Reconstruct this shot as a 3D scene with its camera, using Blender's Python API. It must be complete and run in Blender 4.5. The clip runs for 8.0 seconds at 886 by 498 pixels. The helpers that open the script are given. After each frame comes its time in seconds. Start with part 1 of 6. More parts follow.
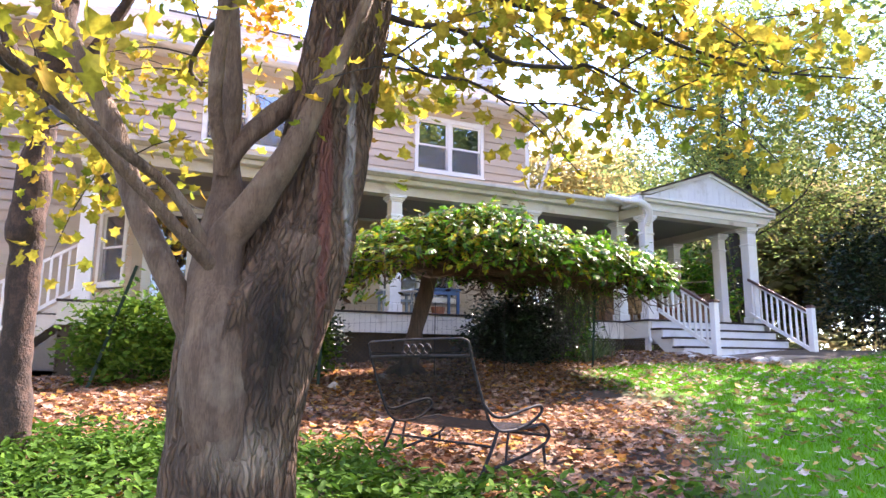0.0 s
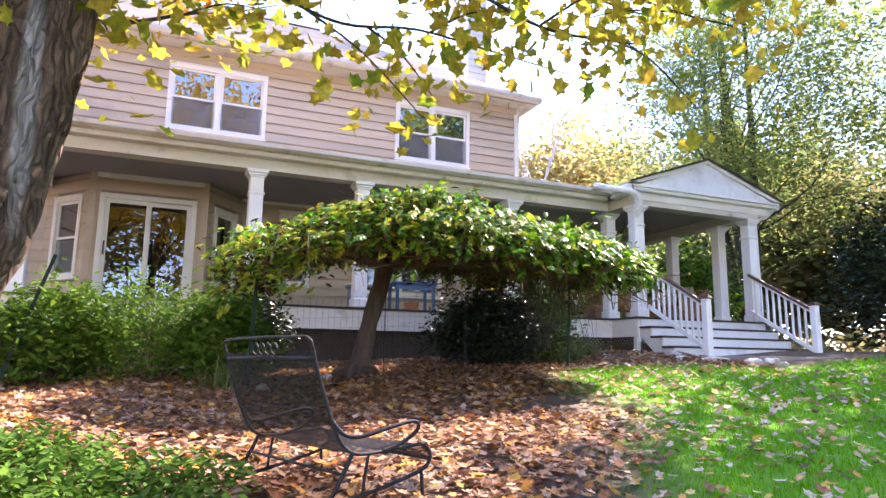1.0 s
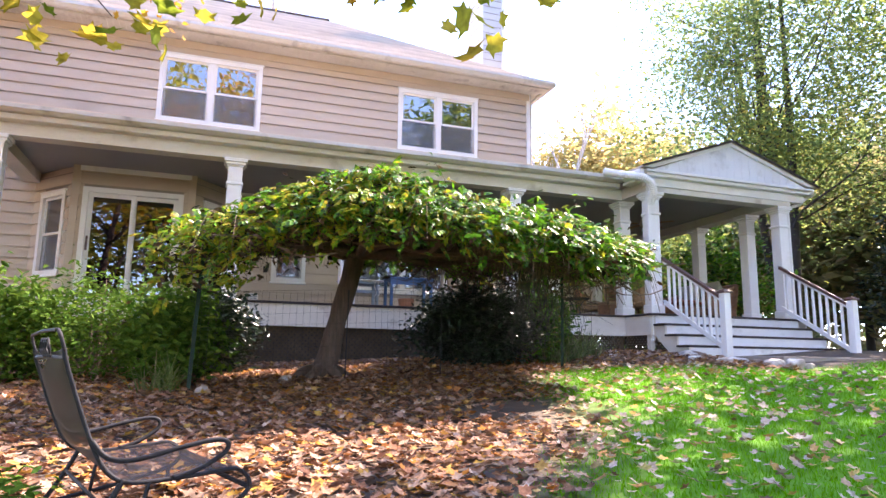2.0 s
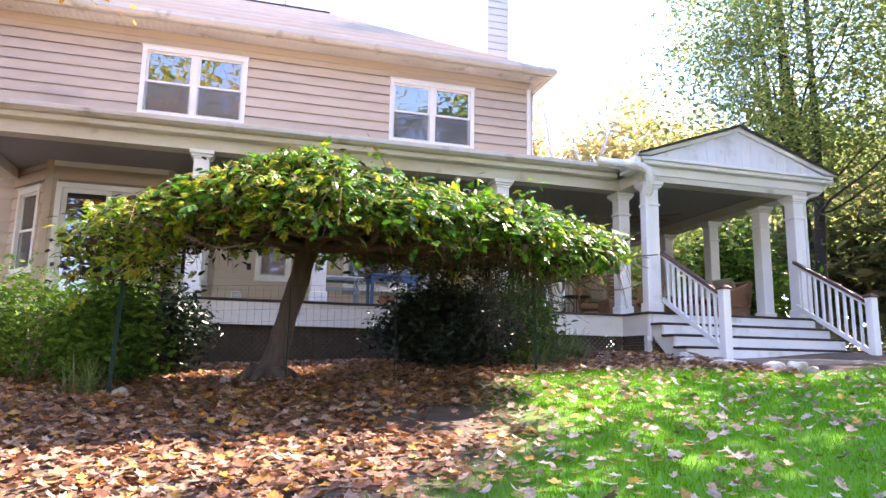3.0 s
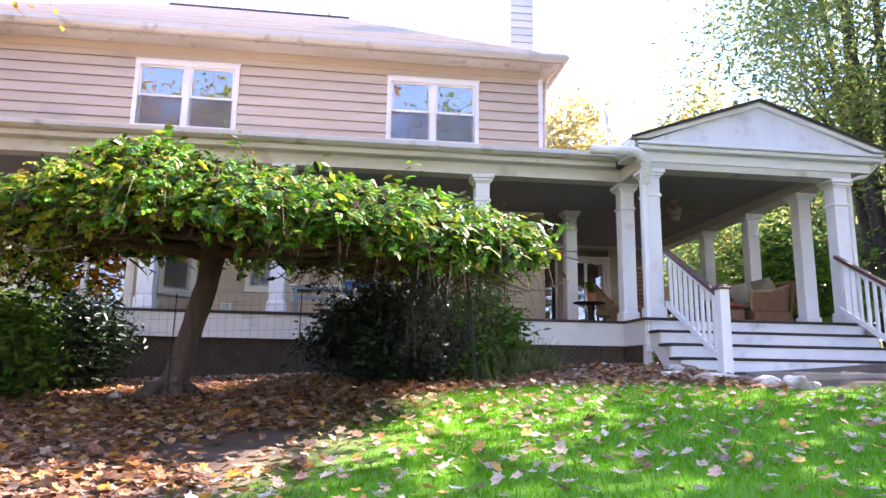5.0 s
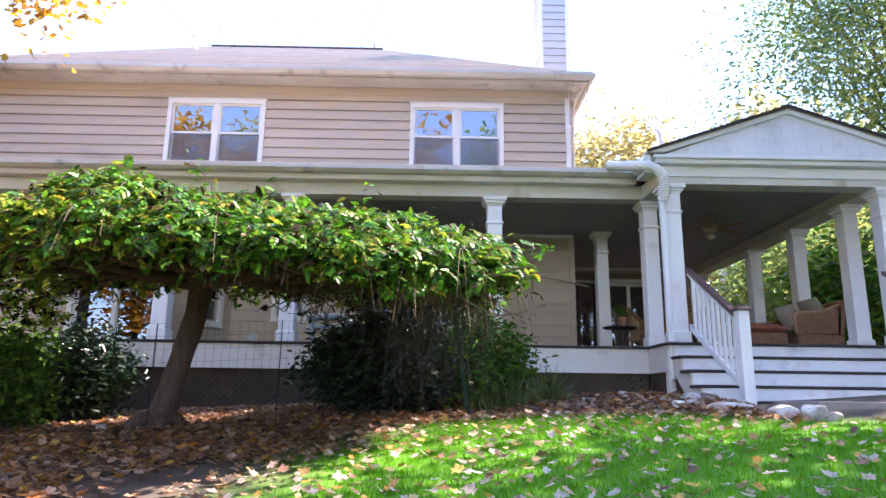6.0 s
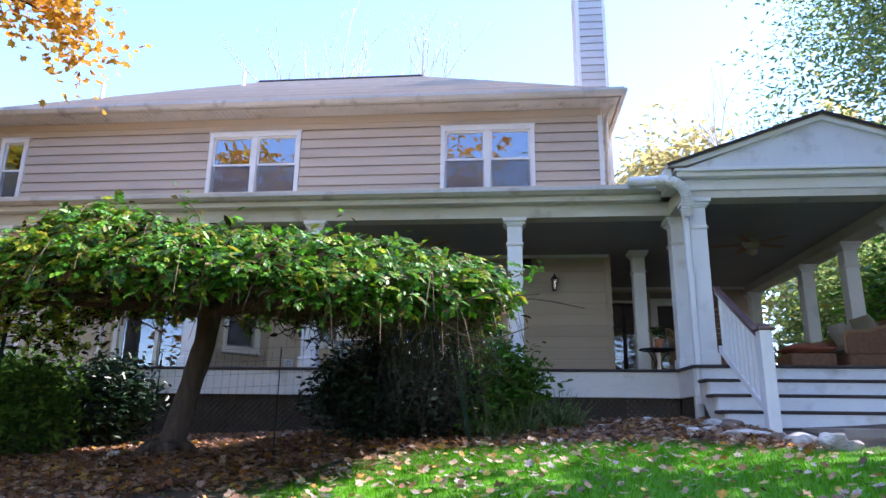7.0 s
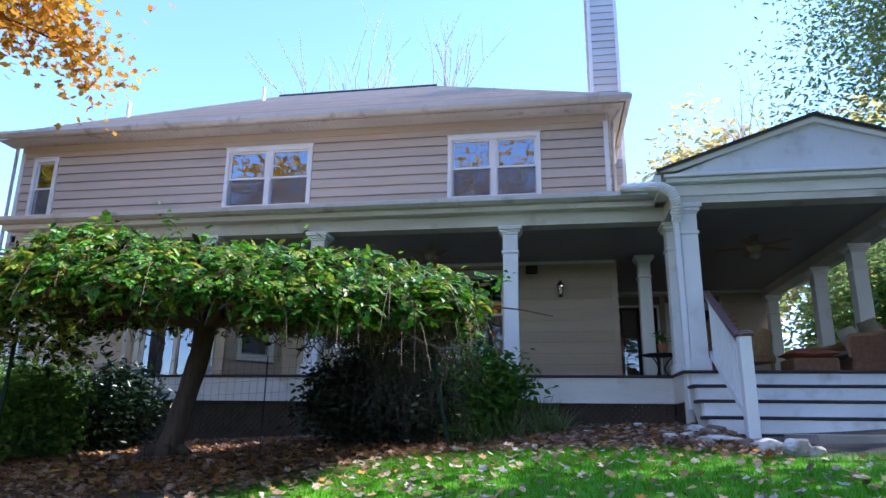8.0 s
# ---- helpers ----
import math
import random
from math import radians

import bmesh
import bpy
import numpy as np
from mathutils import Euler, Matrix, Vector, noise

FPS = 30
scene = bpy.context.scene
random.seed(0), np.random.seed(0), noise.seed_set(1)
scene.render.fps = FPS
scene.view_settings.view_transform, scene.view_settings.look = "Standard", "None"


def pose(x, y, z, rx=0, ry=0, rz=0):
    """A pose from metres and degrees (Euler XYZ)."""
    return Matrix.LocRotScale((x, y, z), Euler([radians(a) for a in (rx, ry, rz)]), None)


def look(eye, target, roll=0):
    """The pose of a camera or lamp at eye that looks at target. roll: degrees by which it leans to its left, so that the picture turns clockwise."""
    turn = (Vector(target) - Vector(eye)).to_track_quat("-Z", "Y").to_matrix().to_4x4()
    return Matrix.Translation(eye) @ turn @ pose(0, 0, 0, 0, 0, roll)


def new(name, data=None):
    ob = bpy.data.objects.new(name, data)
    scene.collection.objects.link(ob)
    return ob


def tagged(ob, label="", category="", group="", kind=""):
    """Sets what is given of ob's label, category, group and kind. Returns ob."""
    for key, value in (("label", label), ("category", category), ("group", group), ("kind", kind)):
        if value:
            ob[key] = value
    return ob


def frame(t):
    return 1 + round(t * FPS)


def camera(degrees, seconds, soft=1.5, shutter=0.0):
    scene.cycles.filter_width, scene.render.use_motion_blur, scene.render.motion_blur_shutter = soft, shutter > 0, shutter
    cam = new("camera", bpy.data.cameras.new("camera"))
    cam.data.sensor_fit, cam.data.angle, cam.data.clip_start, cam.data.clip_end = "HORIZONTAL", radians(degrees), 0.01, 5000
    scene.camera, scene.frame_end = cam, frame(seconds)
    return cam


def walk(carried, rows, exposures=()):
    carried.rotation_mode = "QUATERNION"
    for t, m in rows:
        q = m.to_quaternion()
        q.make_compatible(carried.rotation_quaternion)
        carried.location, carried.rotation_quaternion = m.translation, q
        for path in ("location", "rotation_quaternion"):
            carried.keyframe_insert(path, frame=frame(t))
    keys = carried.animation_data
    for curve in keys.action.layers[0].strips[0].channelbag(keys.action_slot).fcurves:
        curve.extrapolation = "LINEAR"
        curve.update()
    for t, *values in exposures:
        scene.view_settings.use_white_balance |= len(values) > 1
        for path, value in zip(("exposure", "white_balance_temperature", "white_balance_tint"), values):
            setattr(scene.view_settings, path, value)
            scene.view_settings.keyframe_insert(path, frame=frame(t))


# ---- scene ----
cam = camera(67.4, 8.0)
PATH = [
    (0, (-0.078, 0.023, 1.551), (0.749, 1.812, 1.893), 0.3),
    (0.5, (0.472, 0.257, 1.574), (1.28, 2.055, 1.913), 0.6),
    (1, (1.033, 0.45, 1.594), (1.812, 2.261, 1.928), 0.7),
    (1.5, (1.603, 0.659, 1.607), (2.323, 2.495, 1.939), 0.7),
    (2.8, (3.082, 1.097, 1.623), (3.633, 2.991, 1.955), 1.1),
    (3, (3.294, 1.156, 1.632), (3.83, 3.054, 1.964), 1.1),
    (3.5, (3.862, 1.271, 1.659), (4.347, 3.183, 1.986), 1.0),
    (4, (4.41, 1.392, 1.664), (4.823, 3.321, 1.992), 0.9),
    (4.5, (4.935, 1.529, 1.68), (5.266, 3.473, 2.016), 1.0),
    (6, (6.353, 1.859, 1.71), (6.374, 3.81, 2.152), 0.8),
    (6.5, (6.742, 1.918, 1.755), (6.649, 3.86, 2.225), 0.8),
    (7, (7.116, 1.961, 1.743), (6.922, 3.886, 2.249), 0.8),
    (7.5, (7.477, 1.9, 1.714), (7.21, 3.812, 2.239), 0.6),
    (8, (7.788, 1.838, 1.757), (7.473, 3.744, 2.276), 0.8),
]
walk(cam, [(t, look(eye, target, roll)) for t, eye, target, roll in PATH],
     exposures=[(0.0, 3.35, 6900, 31), (1.5, 3.3, 7050, 31), (3.5, 3.45, 6950, 33), (4.5, 3.45, 6850, 34), (6.5, 2.9, 6250, 26), (8.0, 2.25, 5550, 21)])

# ---- light ----
SUN_AZIMUTH, SUN_HEIGHT = 70.0, 46.0  # degrees clockwise from +y, degrees over the horizon
world = bpy.data.worlds.new("sky")
scene.world = world
world.use_nodes = True
wn = world.node_tree.nodes
sky = wn.new("ShaderNodeTexSky")
sky.sky_type = "NISHITA"
sky.sun_disc = False
sky.sun_elevation = radians(SUN_HEIGHT)
sky.sun_rotation = radians(SUN_AZIMUTH)
sky.air_density, sky.dust_density, sky.ozone_density = 0.8, 0.05, 4.0
wn["Background"].inputs["Strength"].default_value = 0.14
world.node_tree.links.new(sky.outputs["Color"], wn["Background"].inputs["Color"])
sun = new("sun", bpy.data.lights.new("sun", "SUN"))
sun.data.energy, sun.data.angle, sun.data.color = 2.6, radians(0.5), (1.0, 0.93, 0.8)
a, e = radians(SUN_AZIMUTH), radians(SUN_HEIGHT)
SUN_WAY = Vector((math.sin(a) * math.cos(e), math.cos(a) * math.cos(e), math.sin(e)))
sun.matrix_world = look(SUN_WAY * 60, (0, 0, 0))

# ---- materials ----
def mat(name, base, other=None, rough=0.6, metal=0.0, scale=6.0, fine=60.0, bump=0.15, mix=0.5, spec=0.5, per="", spread=0.0, stretch=None, stain=None, stain_scale=1.2, stain_at=(0.52, 0.72)):
    """A weathered surface: two scales of noise between two colours, fine relief, optional stains and variation per object or island."""
    m = bpy.data.materials.new(name)
    m.use_nodes = True
    t = m.node_tree
    n, link = t.nodes, t.links.new
    b = n["Principled BSDF"]
    geo = n.new("ShaderNodeNewGeometry")
    place = geo.outputs["Position"]
    if stretch:
        mp = n.new("ShaderNodeMapping")
        mp.inputs["Scale"].default_value = stretch
        link(place, mp.inputs["Vector"])
        place = mp.outputs["Vector"]
    other = other or tuple(c * 0.72 for c in base)
    big, small = n.new("ShaderNodeTexNoise"), n.new("ShaderNodeTexNoise")
    big.inputs["Scale"].default_value, big.inputs["Detail"].default_value = scale, 4
    small.inputs["Scale"].default_value, small.inputs["Detail"].default_value = fine, 3
    link(place, big.inputs["Vector"])
    link(place, small.inputs["Vector"])
    add = n.new("ShaderNodeMath")
    add.operation = "MULTIPLY_ADD"
    link(small.outputs["Fac"], add.inputs[0])
    add.inputs[1].default_value = 0.5
    link(big.outputs["Fac"], add.inputs[2])
    ramp = n.new("ShaderNodeMapRange")
    ramp.inputs["From Min"].default_value, ramp.inputs["From Max"].default_value = 0.45, 1.05
    ramp.inputs["To Max"].default_value = mix * 2
    link(add.outputs[0], ramp.inputs["Value"])
    blend = n.new("ShaderNodeMix")
    blend.data_type = "RGBA"
    blend.inputs["A"].default_value, blend.inputs["B"].default_value = (*base, 1), (*other, 1)
    link(ramp.outputs[0], blend.inputs["Factor"])
    colour = blend.outputs["Result"]
    if stain:
        spot, cut, over = n.new("ShaderNodeTexNoise"), n.new("ShaderNodeMapRange"), n.new("ShaderNodeMix")
        spot.inputs["Scale"].default_value, spot.inputs["Detail"].default_value = stain_scale, 6
        link(geo.outputs["Position"], spot.inputs["Vector"])
        cut.inputs["From Min"].default_value, cut.inputs["From Max"].default_value = stain_at
        link(spot.outputs["Fac"], cut.inputs["Value"])
        over.data_type = "RGBA"
        over.inputs["B"].default_value = (*stain, 1)
        link(cut.outputs[0], over.inputs["Factor"])
        link(colour, over.inputs["A"])
        colour = over.outputs["Result"]
    if per:
        if per == "object":
            rnd = n.new("ShaderNodeObjectInfo").outputs["Random"]
        else:
            rnd = geo.outputs["Random Per Island"]
        hsv, val = n.new("ShaderNodeHueSaturation"), n.new("ShaderNodeMapRange")
        val.inputs["To Min"].default_value, val.inputs["To Max"].default_value = 1 - spread, 1 + spread
        link(rnd, val.inputs["Value"])
        link(val.outputs[0], hsv.inputs["Value"])
        link(colour, hsv.inputs["Color"])
        colour = hsv.outputs["Color"]
    link(colour, b.inputs["Base Color"])
    b.inputs["Roughness"].default_value, b.inputs["Metallic"].default_value = rough, metal
    b.inputs["Specular IOR Level"].default_value = spec
    if bump:
        bp = n.new("ShaderNodeBump")
        bp.inputs["Strength"].default_value, bp.inputs["Distance"].default_value = bump, 0.02
        link(add.outputs[0], bp.inputs["Height"])
        link(bp.outputs[0], b.inputs["Normal"])
    return m


def leaf_mat(name, colours, rough=0.5, through_light=0.35, gloss=0.4):
    """Leaves that take one of several colours each, with light passing through the blade."""
    m = bpy.data.materials.new(name)
    m.use_nodes = True
    t = m.node_tree
    n, link = t.nodes, t.links.new
    b = n["Principled BSDF"]
    geo = n.new("ShaderNodeNewGeometry")
    ramp = n.new("ShaderNodeValToRGB")
    ramp.color_ramp.interpolation = "LINEAR"
    el = ramp.color_ramp.elements
    for i, c in enumerate(colours):
        x = i / (len(colours) - 1)
        p = el[i] if i < 2 else el.new(x)
        p.position = x
    for i, c in enumerate(colours):
        el[i].position = i / (len(colours) - 1)
        el[i].color = (*c, 1)
    link(geo.outputs["Random Per Island"], ramp.inputs["Fac"])
    nz, mx = n.new("ShaderNodeTexNoise"), n.new("ShaderNodeMix")
    nz.inputs["Scale"].default_value = 45
    link(geo.outputs["Position"], nz.inputs["Vector"])
    mx.data_type, mx.blend_type = "RGBA", "MULTIPLY"
    grey = n.new("ShaderNodeMapRange")
    grey.inputs["From Min"].default_value, grey.inputs["From Max"].default_value = 0.3, 0.75
    grey.inputs["To Min"].default_value, grey.inputs["To Max"].default_value = 0.6, 1.25
    link(nz.outputs["Fac"], grey.inputs["Value"])
    mx.inputs["Factor"].default_value = 1
    link(ramp.outputs["Color"], mx.inputs["A"])
    link(grey.outputs[0], mx.inputs["B"])
    link(mx.outputs["Result"], b.inputs["Base Color"])
    b.inputs["Roughness"].default_value = rough
    b.inputs["Specular IOR Level"].default_value = gloss
    if through_light:
        tr, mix = n.new("ShaderNodeBsdfTranslucent"), n.new("ShaderNodeMixShader")
        link(mx.outputs["Result"], tr.inputs["Color"])
        mix.inputs["Fac"].default_value = through_light
        link(b.outputs[0], mix.inputs[1])
        link(tr.outputs[0], mix.inputs[2])
        link(mix.outputs[0], n["Material Output"].inputs["Surface"])
    return m


def glass_mat(name, tint=0.9, least=0.08, rough=0.0):
    """Window glass: clear, with a mirror layer that grows towards grazing view."""
    m = bpy.data.materials.new(name)
    m.use_nodes = True
    t = m.node_tree
    n, link = t.nodes, t.links.new
    n.remove(n["Principled BSDF"])
    clear, shine, mix, fr = n.new("ShaderNodeBsdfTransparent"), n.new("ShaderNodeBsdfGlossy"), n.new("ShaderNodeMixShader"), n.new("ShaderNodeFresnel")
    clear.inputs["Color"].default_value = (tint, tint, tint, 1)
    shine.inputs["Roughness"].default_value = rough
    fr.inputs["IOR"].default_value = 1.5
    up = n.new("ShaderNodeMapRange")
    up.inputs["To Min"].default_value = least
    link(fr.outputs[0], up.inputs["Value"])
    nz, bp = n.new("ShaderNodeTexNoise"), n.new("ShaderNodeBump")
    nz.inputs["Scale"].default_value = 2.2
    bp.inputs["Strength"].default_value, bp.inputs["Distance"].default_value = 0.06, 0.01
    link(nz.outputs["Fac"], bp.inputs["Height"])
    link(bp.outputs[0], shine.inputs["Normal"])
    link(up.outputs[0], mix.inputs["Fac"])
    link(clear.outputs[0], mix.inputs[1])
    link(shine.outputs[0], mix.inputs[2])
    link(mix.outputs[0], n["Material Output"].inputs["Surface"])
    return m


def sheer_mat(name, colour, open_part, rough=0.6):
    """A mesh too fine to tell its threads apart: part solid, part open."""
    m = bpy.data.materials.new(name)
    m.use_nodes = True
    n, link = m.node_tree.nodes, m.node_tree.links.new
    b = n["Principled BSDF"]
    b.inputs["Base Color"].default_value, b.inputs["Roughness"].default_value = (*colour, 1), rough
    b.inputs["Specular IOR Level"].default_value = 0.12
    clear, mix = n.new("ShaderNodeBsdfTransparent"), n.new("ShaderNodeMixShader")
    mix.inputs["Fac"].default_value = open_part
    link(b.outputs[0], mix.inputs[1])
    link(clear.outputs[0], mix.inputs[2])
    link(mix.outputs[0], n["Material Output"].inputs["Surface"])
    return m


SIDING = mat("vinyl_siding", (0.57, 0.462, 0.35), (0.49, 0.388, 0.288), 0.55, scale=1.3, fine=25, bump=0.05, mix=0.5, per="object", spread=0.05, stretch=(0.3, 1, 3), stain=(0.36, 0.30, 0.25), stain_scale=0.9, stain_at=(0.6, 0.9))
SHEATHING = mat("wall_sheathing", (0.34, 0.29, 0.24), None, 0.8)
WHITE = mat("white_paint", (0.87, 0.86, 0.86), (0.78, 0.765, 0.755), 0.45, scale=2.5, fine=35, bump=0.06, mix=0.35, stain=(0.55, 0.51, 0.45), stain_scale=2.3, stain_at=(0.62, 0.85))
TRIM = mat("window_trim", (0.82, 0.80, 0.76), (0.74, 0.71, 0.66), 0.4, scale=3, fine=40, bump=0.03, mix=0.4)
FASCIA = mat("weathered_white_paint", (0.74, 0.71, 0.65), (0.60, 0.55, 0.48), 0.55, scale=1.6, fine=30, bump=0.1, mix=0.5, stretch=(0.5, 1, 2), stain=(0.35, 0.29, 0.22), stain_scale=2.6, stain_at=(0.6, 0.82))
GUTTER = mat("gutter_metal", (0.66, 0.62, 0.55), (0.48, 0.43, 0.36), 0.4, scale=2, fine=30, bump=0.04, stretch=(0.4, 1, 2), stain=(0.22, 0.18, 0.14), stain_scale=3, stain_at=(0.58, 0.8))
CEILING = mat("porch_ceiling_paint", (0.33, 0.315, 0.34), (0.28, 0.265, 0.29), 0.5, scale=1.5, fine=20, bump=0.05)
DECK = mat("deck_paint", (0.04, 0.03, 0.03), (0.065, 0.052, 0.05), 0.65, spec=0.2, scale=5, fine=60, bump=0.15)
RISER = mat("riser_paint", (0.84, 0.85, 0.90), (0.74, 0.74, 0.79), 0.5, scale=2.2, fine=45, bump=0.08, stain=(0.42, 0.40, 0.41), stain_scale=3.5, stain_at=(0.58, 0.85))
RAILWOOD = mat("brown_rail_paint", (0.17, 0.085, 0.07), (0.10, 0.055, 0.05), 0.45, scale=8, fine=90, bump=0.1)
SHINGLE = mat("roof_shingles", (0.64, 0.53, 0.42), (0.50, 0.41, 0.33), 0.9, scale=3, fine=70, bump=0.4, per="object", spread=0.12)
LATTICE = mat("lattice_wood", (0.105, 0.078, 0.056), (0.06, 0.046, 0.034), 0.85, spec=0.15, scale=5, fine=70, bump=0.15)
# Near-black colour carries the dimness of the rooms behind the panes.
DARKROOM = mat("unlit_room_dark", (0.07, 0.06, 0.05), None, 0.9)
CURTAIN = mat("curtain_cloth", (0.55, 0.50, 0.40), (0.46, 0.41, 0.32), 0.9, scale=6, fine=120, bump=0.2)
BLIND = mat("window_blind", (0.40, 0.38, 0.33), None, 0.8)
GLASS = glass_mat("window_glass", 0.5, 0.24)
DOOR_GLASS = glass_mat("dark_door_glass", 0.35, 0.09)
CHASE = mat("pale_grey_siding", (0.60, 0.57, 0.53), (0.50, 0.47, 0.44), 0.55, scale=1.3, fine=25, bump=0.05, per="object", spread=0.05)
SCREEN = sheer_mat("insect_screen", (0.22, 0.22, 0.235), 0.72)

# ---- building helpers ----
def thing(name, label, category, at=(0, 0, 0), turn=0, group="", kind=""):
    ob = new(name)
    ob.matrix_basis = pose(*at, 0, 0, turn)
    ob.empty_display_size = 0.2
    return tagged(ob, label, category, group, kind)


def done(bm, material, smooth=False):
    me = bpy.data.meshes.new("mesh")
    bmesh.ops.recalc_face_normals(bm, faces=bm.faces)
    bm.to_mesh(me)
    bm.free()
    if smooth:
        me.polygons.foreach_set("use_smooth", [True] * len(me.polygons))
    me.materials.append(material)
    return me


def part(name, bm, material, parent, label="", m=None, smooth=False):
    """Links a bmesh (or a shared mesh) as one mesh object under a thing or a part."""
    me = bm if isinstance(bm, bpy.types.Mesh) else done(bm, material, smooth)
    ob = new(name, me)
    ob.parent = parent
    if m is not None:
        ob.matrix_basis = m
    return tagged(ob, label)


def lone(name, bm, material, label, category, m=None, group="", kind="", smooth=False):
    """A thing of one mesh."""
    return tagged(part(name, bm, material, None, label, m, smooth), "", category, group, kind)


def box(bm, x0, x1, y0, y1, z0, z1, bev=0.0, m=None):
    v = [bm.verts.new((x, y, z)) for z in (z0, z1) for y in (y0, y1) for x in (x0, x1)]
    fs = [bm.faces.new([v[i] for i in q]) for q in ((0, 2, 3, 1), (4, 5, 7, 6), (0, 1, 5, 4), (2, 6, 7, 3), (0, 4, 6, 2), (1, 3, 7, 5))]
    if bev:
        es = list({e for f in fs for e in f.edges})
        r = bmesh.ops.bevel(bm, geom=es, offset=bev, segments=1, affect="EDGES")
        v = list({w for f in r["faces"] for w in f.verts})
    if m is not None:
        bmesh.ops.transform(bm, matrix=m, verts=v)
    return bm


def nb(*a, **k):
    return box(bmesh.new(), *a, **k)


def prism(bm, outline, axis, lo, hi):
    """Pushes a flat outline of (p, q) pairs along an axis."""
    def put(p, q, r):
        return {"x": (r, p, q), "y": (p, r, q), "z": (p, q, r)}[axis]
    a = [bm.verts.new(put(p, q, lo)) for p, q in outline]
    b = [bm.verts.new(put(p, q, hi)) for p, q in outline]
    bm.faces.new(a)
    bm.faces.new(b[::-1])
    for i in range(len(a)):
        j = (i + 1) % len(a)
        bm.faces.new((a[i], b[i], b[j], a[j]))
    return bm


def tube(bm, line, radii, n=8, rough=0.0, rng=None, ends=True):
    """A round limb along a line of points, with a radius at each."""
    rings, side = [], None
    pts = [Vector(p) for p in line]
    if isinstance(radii, (int, float)):
        radii = [radii] * len(pts)
    for i, p in enumerate(pts):
        d = (pts[min(i + 1, len(pts) - 1)] - pts[max(i - 1, 0)]).normalized()
        if side is None:
            side = d.orthogonal().normalized()
        side = (side - d * side.dot(d)).normalized()
        up = d.cross(side)
        ring = []
        for k in range(n):
            t = 2 * math.pi * k / n
            r = radii[i]
            if rough:
                q = p + (side * math.cos(t) + up * math.sin(t)) * r
                r *= 1 + rough * (noise.noise(q * 2.2 / max(radii[0], 0.05) * 0.35) + 0.5 * noise.noise(q * 9))
            ring.append(bm.verts.new(p + (side * math.cos(t) + up * math.sin(t)) * r))
        rings.append(ring)
    for a, b in zip(rings, rings[1:]):
        for k in range(n):
            bm.faces.new((a[k], a[(k + 1) % n], b[(k + 1) % n], b[k]))
    if ends:
        bm.faces.new(rings[0][::-1])
        bm.faces.new(rings[-1])
    return bm


def smooth_line(pts, radii, steps=5):
    """A Catmull-Rom line through the points, with radii."""
    P = [Vector(p) for p in pts]
    out, rad = [], []
    for i in range(len(P) - 1):
        p0, p1, p2, p3 = P[max(i - 1, 0)], P[i], P[i + 1], P[min(i + 2, len(P) - 1)]
        for s in range(steps):
            t = s / steps
            out.append(0.5 * ((2 * p1) + (p2 - p0) * t + (2 * p0 - 5 * p1 + 4 * p2 - p3) * t * t + (3 * p1 - p0 - 3 * p2 + p3) * t ** 3))
            rad.append(radii[i] * (1 - t) + radii[i + 1] * t)
    return out + [P[-1]], rad + [radii[-1]]


def lathe(bm, profile, n=16, at=(0, 0, 0)):
    """A turned form from (radius, height) pairs."""
    rings = [[bm.verts.new((at[0] + r * math.cos(2 * math.pi * k / n), at[1] + r * math.sin(2 * math.pi * k / n), at[2] + z)) for k in range(n)] for r, z in profile]
    for a, b in zip(rings, rings[1:]):
        for k in range(n):
            bm.faces.new((a[k], a[(k + 1) % n], b[(k + 1) % n], b[k]))
    bm.faces.new(rings[0][::-1])
    bm.faces.new(rings[-1])
    return bm


def scatter(name, shape, faces, places, material, smooth=False):
    """One mesh of many copies of a small shape. shape: (n, 3); places: (count, 4, 3), three axis rows and a place."""
    shape, count = np.asarray(shape, dtype=np.float64), len(places)
    v = np.einsum("ni,cij->cnj", shape, places[:, :3]) + places[:, 3][:, None]
    n = len(shape)
    sizes = [len(f) for f in faces]
    idx = np.concatenate([np.array(f) for f in faces])
    loops = (idx[None] + n * np.arange(count)[:, None]).ravel()
    me = bpy.data.meshes.new(name)
    me.vertices.add(count * n)
    me.vertices.foreach_set("co", v.astype(np.float32).ravel())
    me.loops.add(len(loops))
    me.loops.foreach_set("vertex_index", loops.astype(np.int32))
    tot = np.tile(sizes, count)
    me.polygons.add(len(tot))
    start = np.concatenate([[0], np.cumsum(tot)[:-1]])
    me.polygons.foreach_set("loop_start", start.astype(np.int32))
    me.polygons.foreach_set("loop_total", tot.astype(np.int32))
    if smooth:
        me.polygons.foreach_set("use_smooth", [True] * len(tot))
    me.update(calc_edges=True)
    me.materials.append(material)
    return me


def turns(rng, count, tilt_low, tilt_high, size_low, size_high, face=None):
    """Random frames: x along the blade, z its normal; the normal leans tilt degrees from up."""
    yaw = rng.uniform(0, 2 * np.pi, count)
    tilt = np.radians(rng.uniform(tilt_low, tilt_high, count))
    spin = rng.uniform(0, 2 * np.pi, count)
    nrm = np.stack([np.sin(tilt) * np.cos(yaw), np.sin(tilt) * np.sin(yaw), np.cos(tilt)], 1)
    ref = np.stack([np.cos(spin), np.sin(spin), np.zeros(count)], 1)
    x = ref - nrm * np.sum(ref * nrm, 1)[:, None]
    x /= np.maximum(np.linalg.norm(x, axis=1), 1e-6)[:, None]
    y = np.cross(nrm, x)
    s = rng.uniform(size_low, size_high, count)[:, None]
    return np.stack([x * s, y * s, nrm * s], 1)


def place_all(frames, where):
    return np.concatenate([frames, where[:, None]], 1)


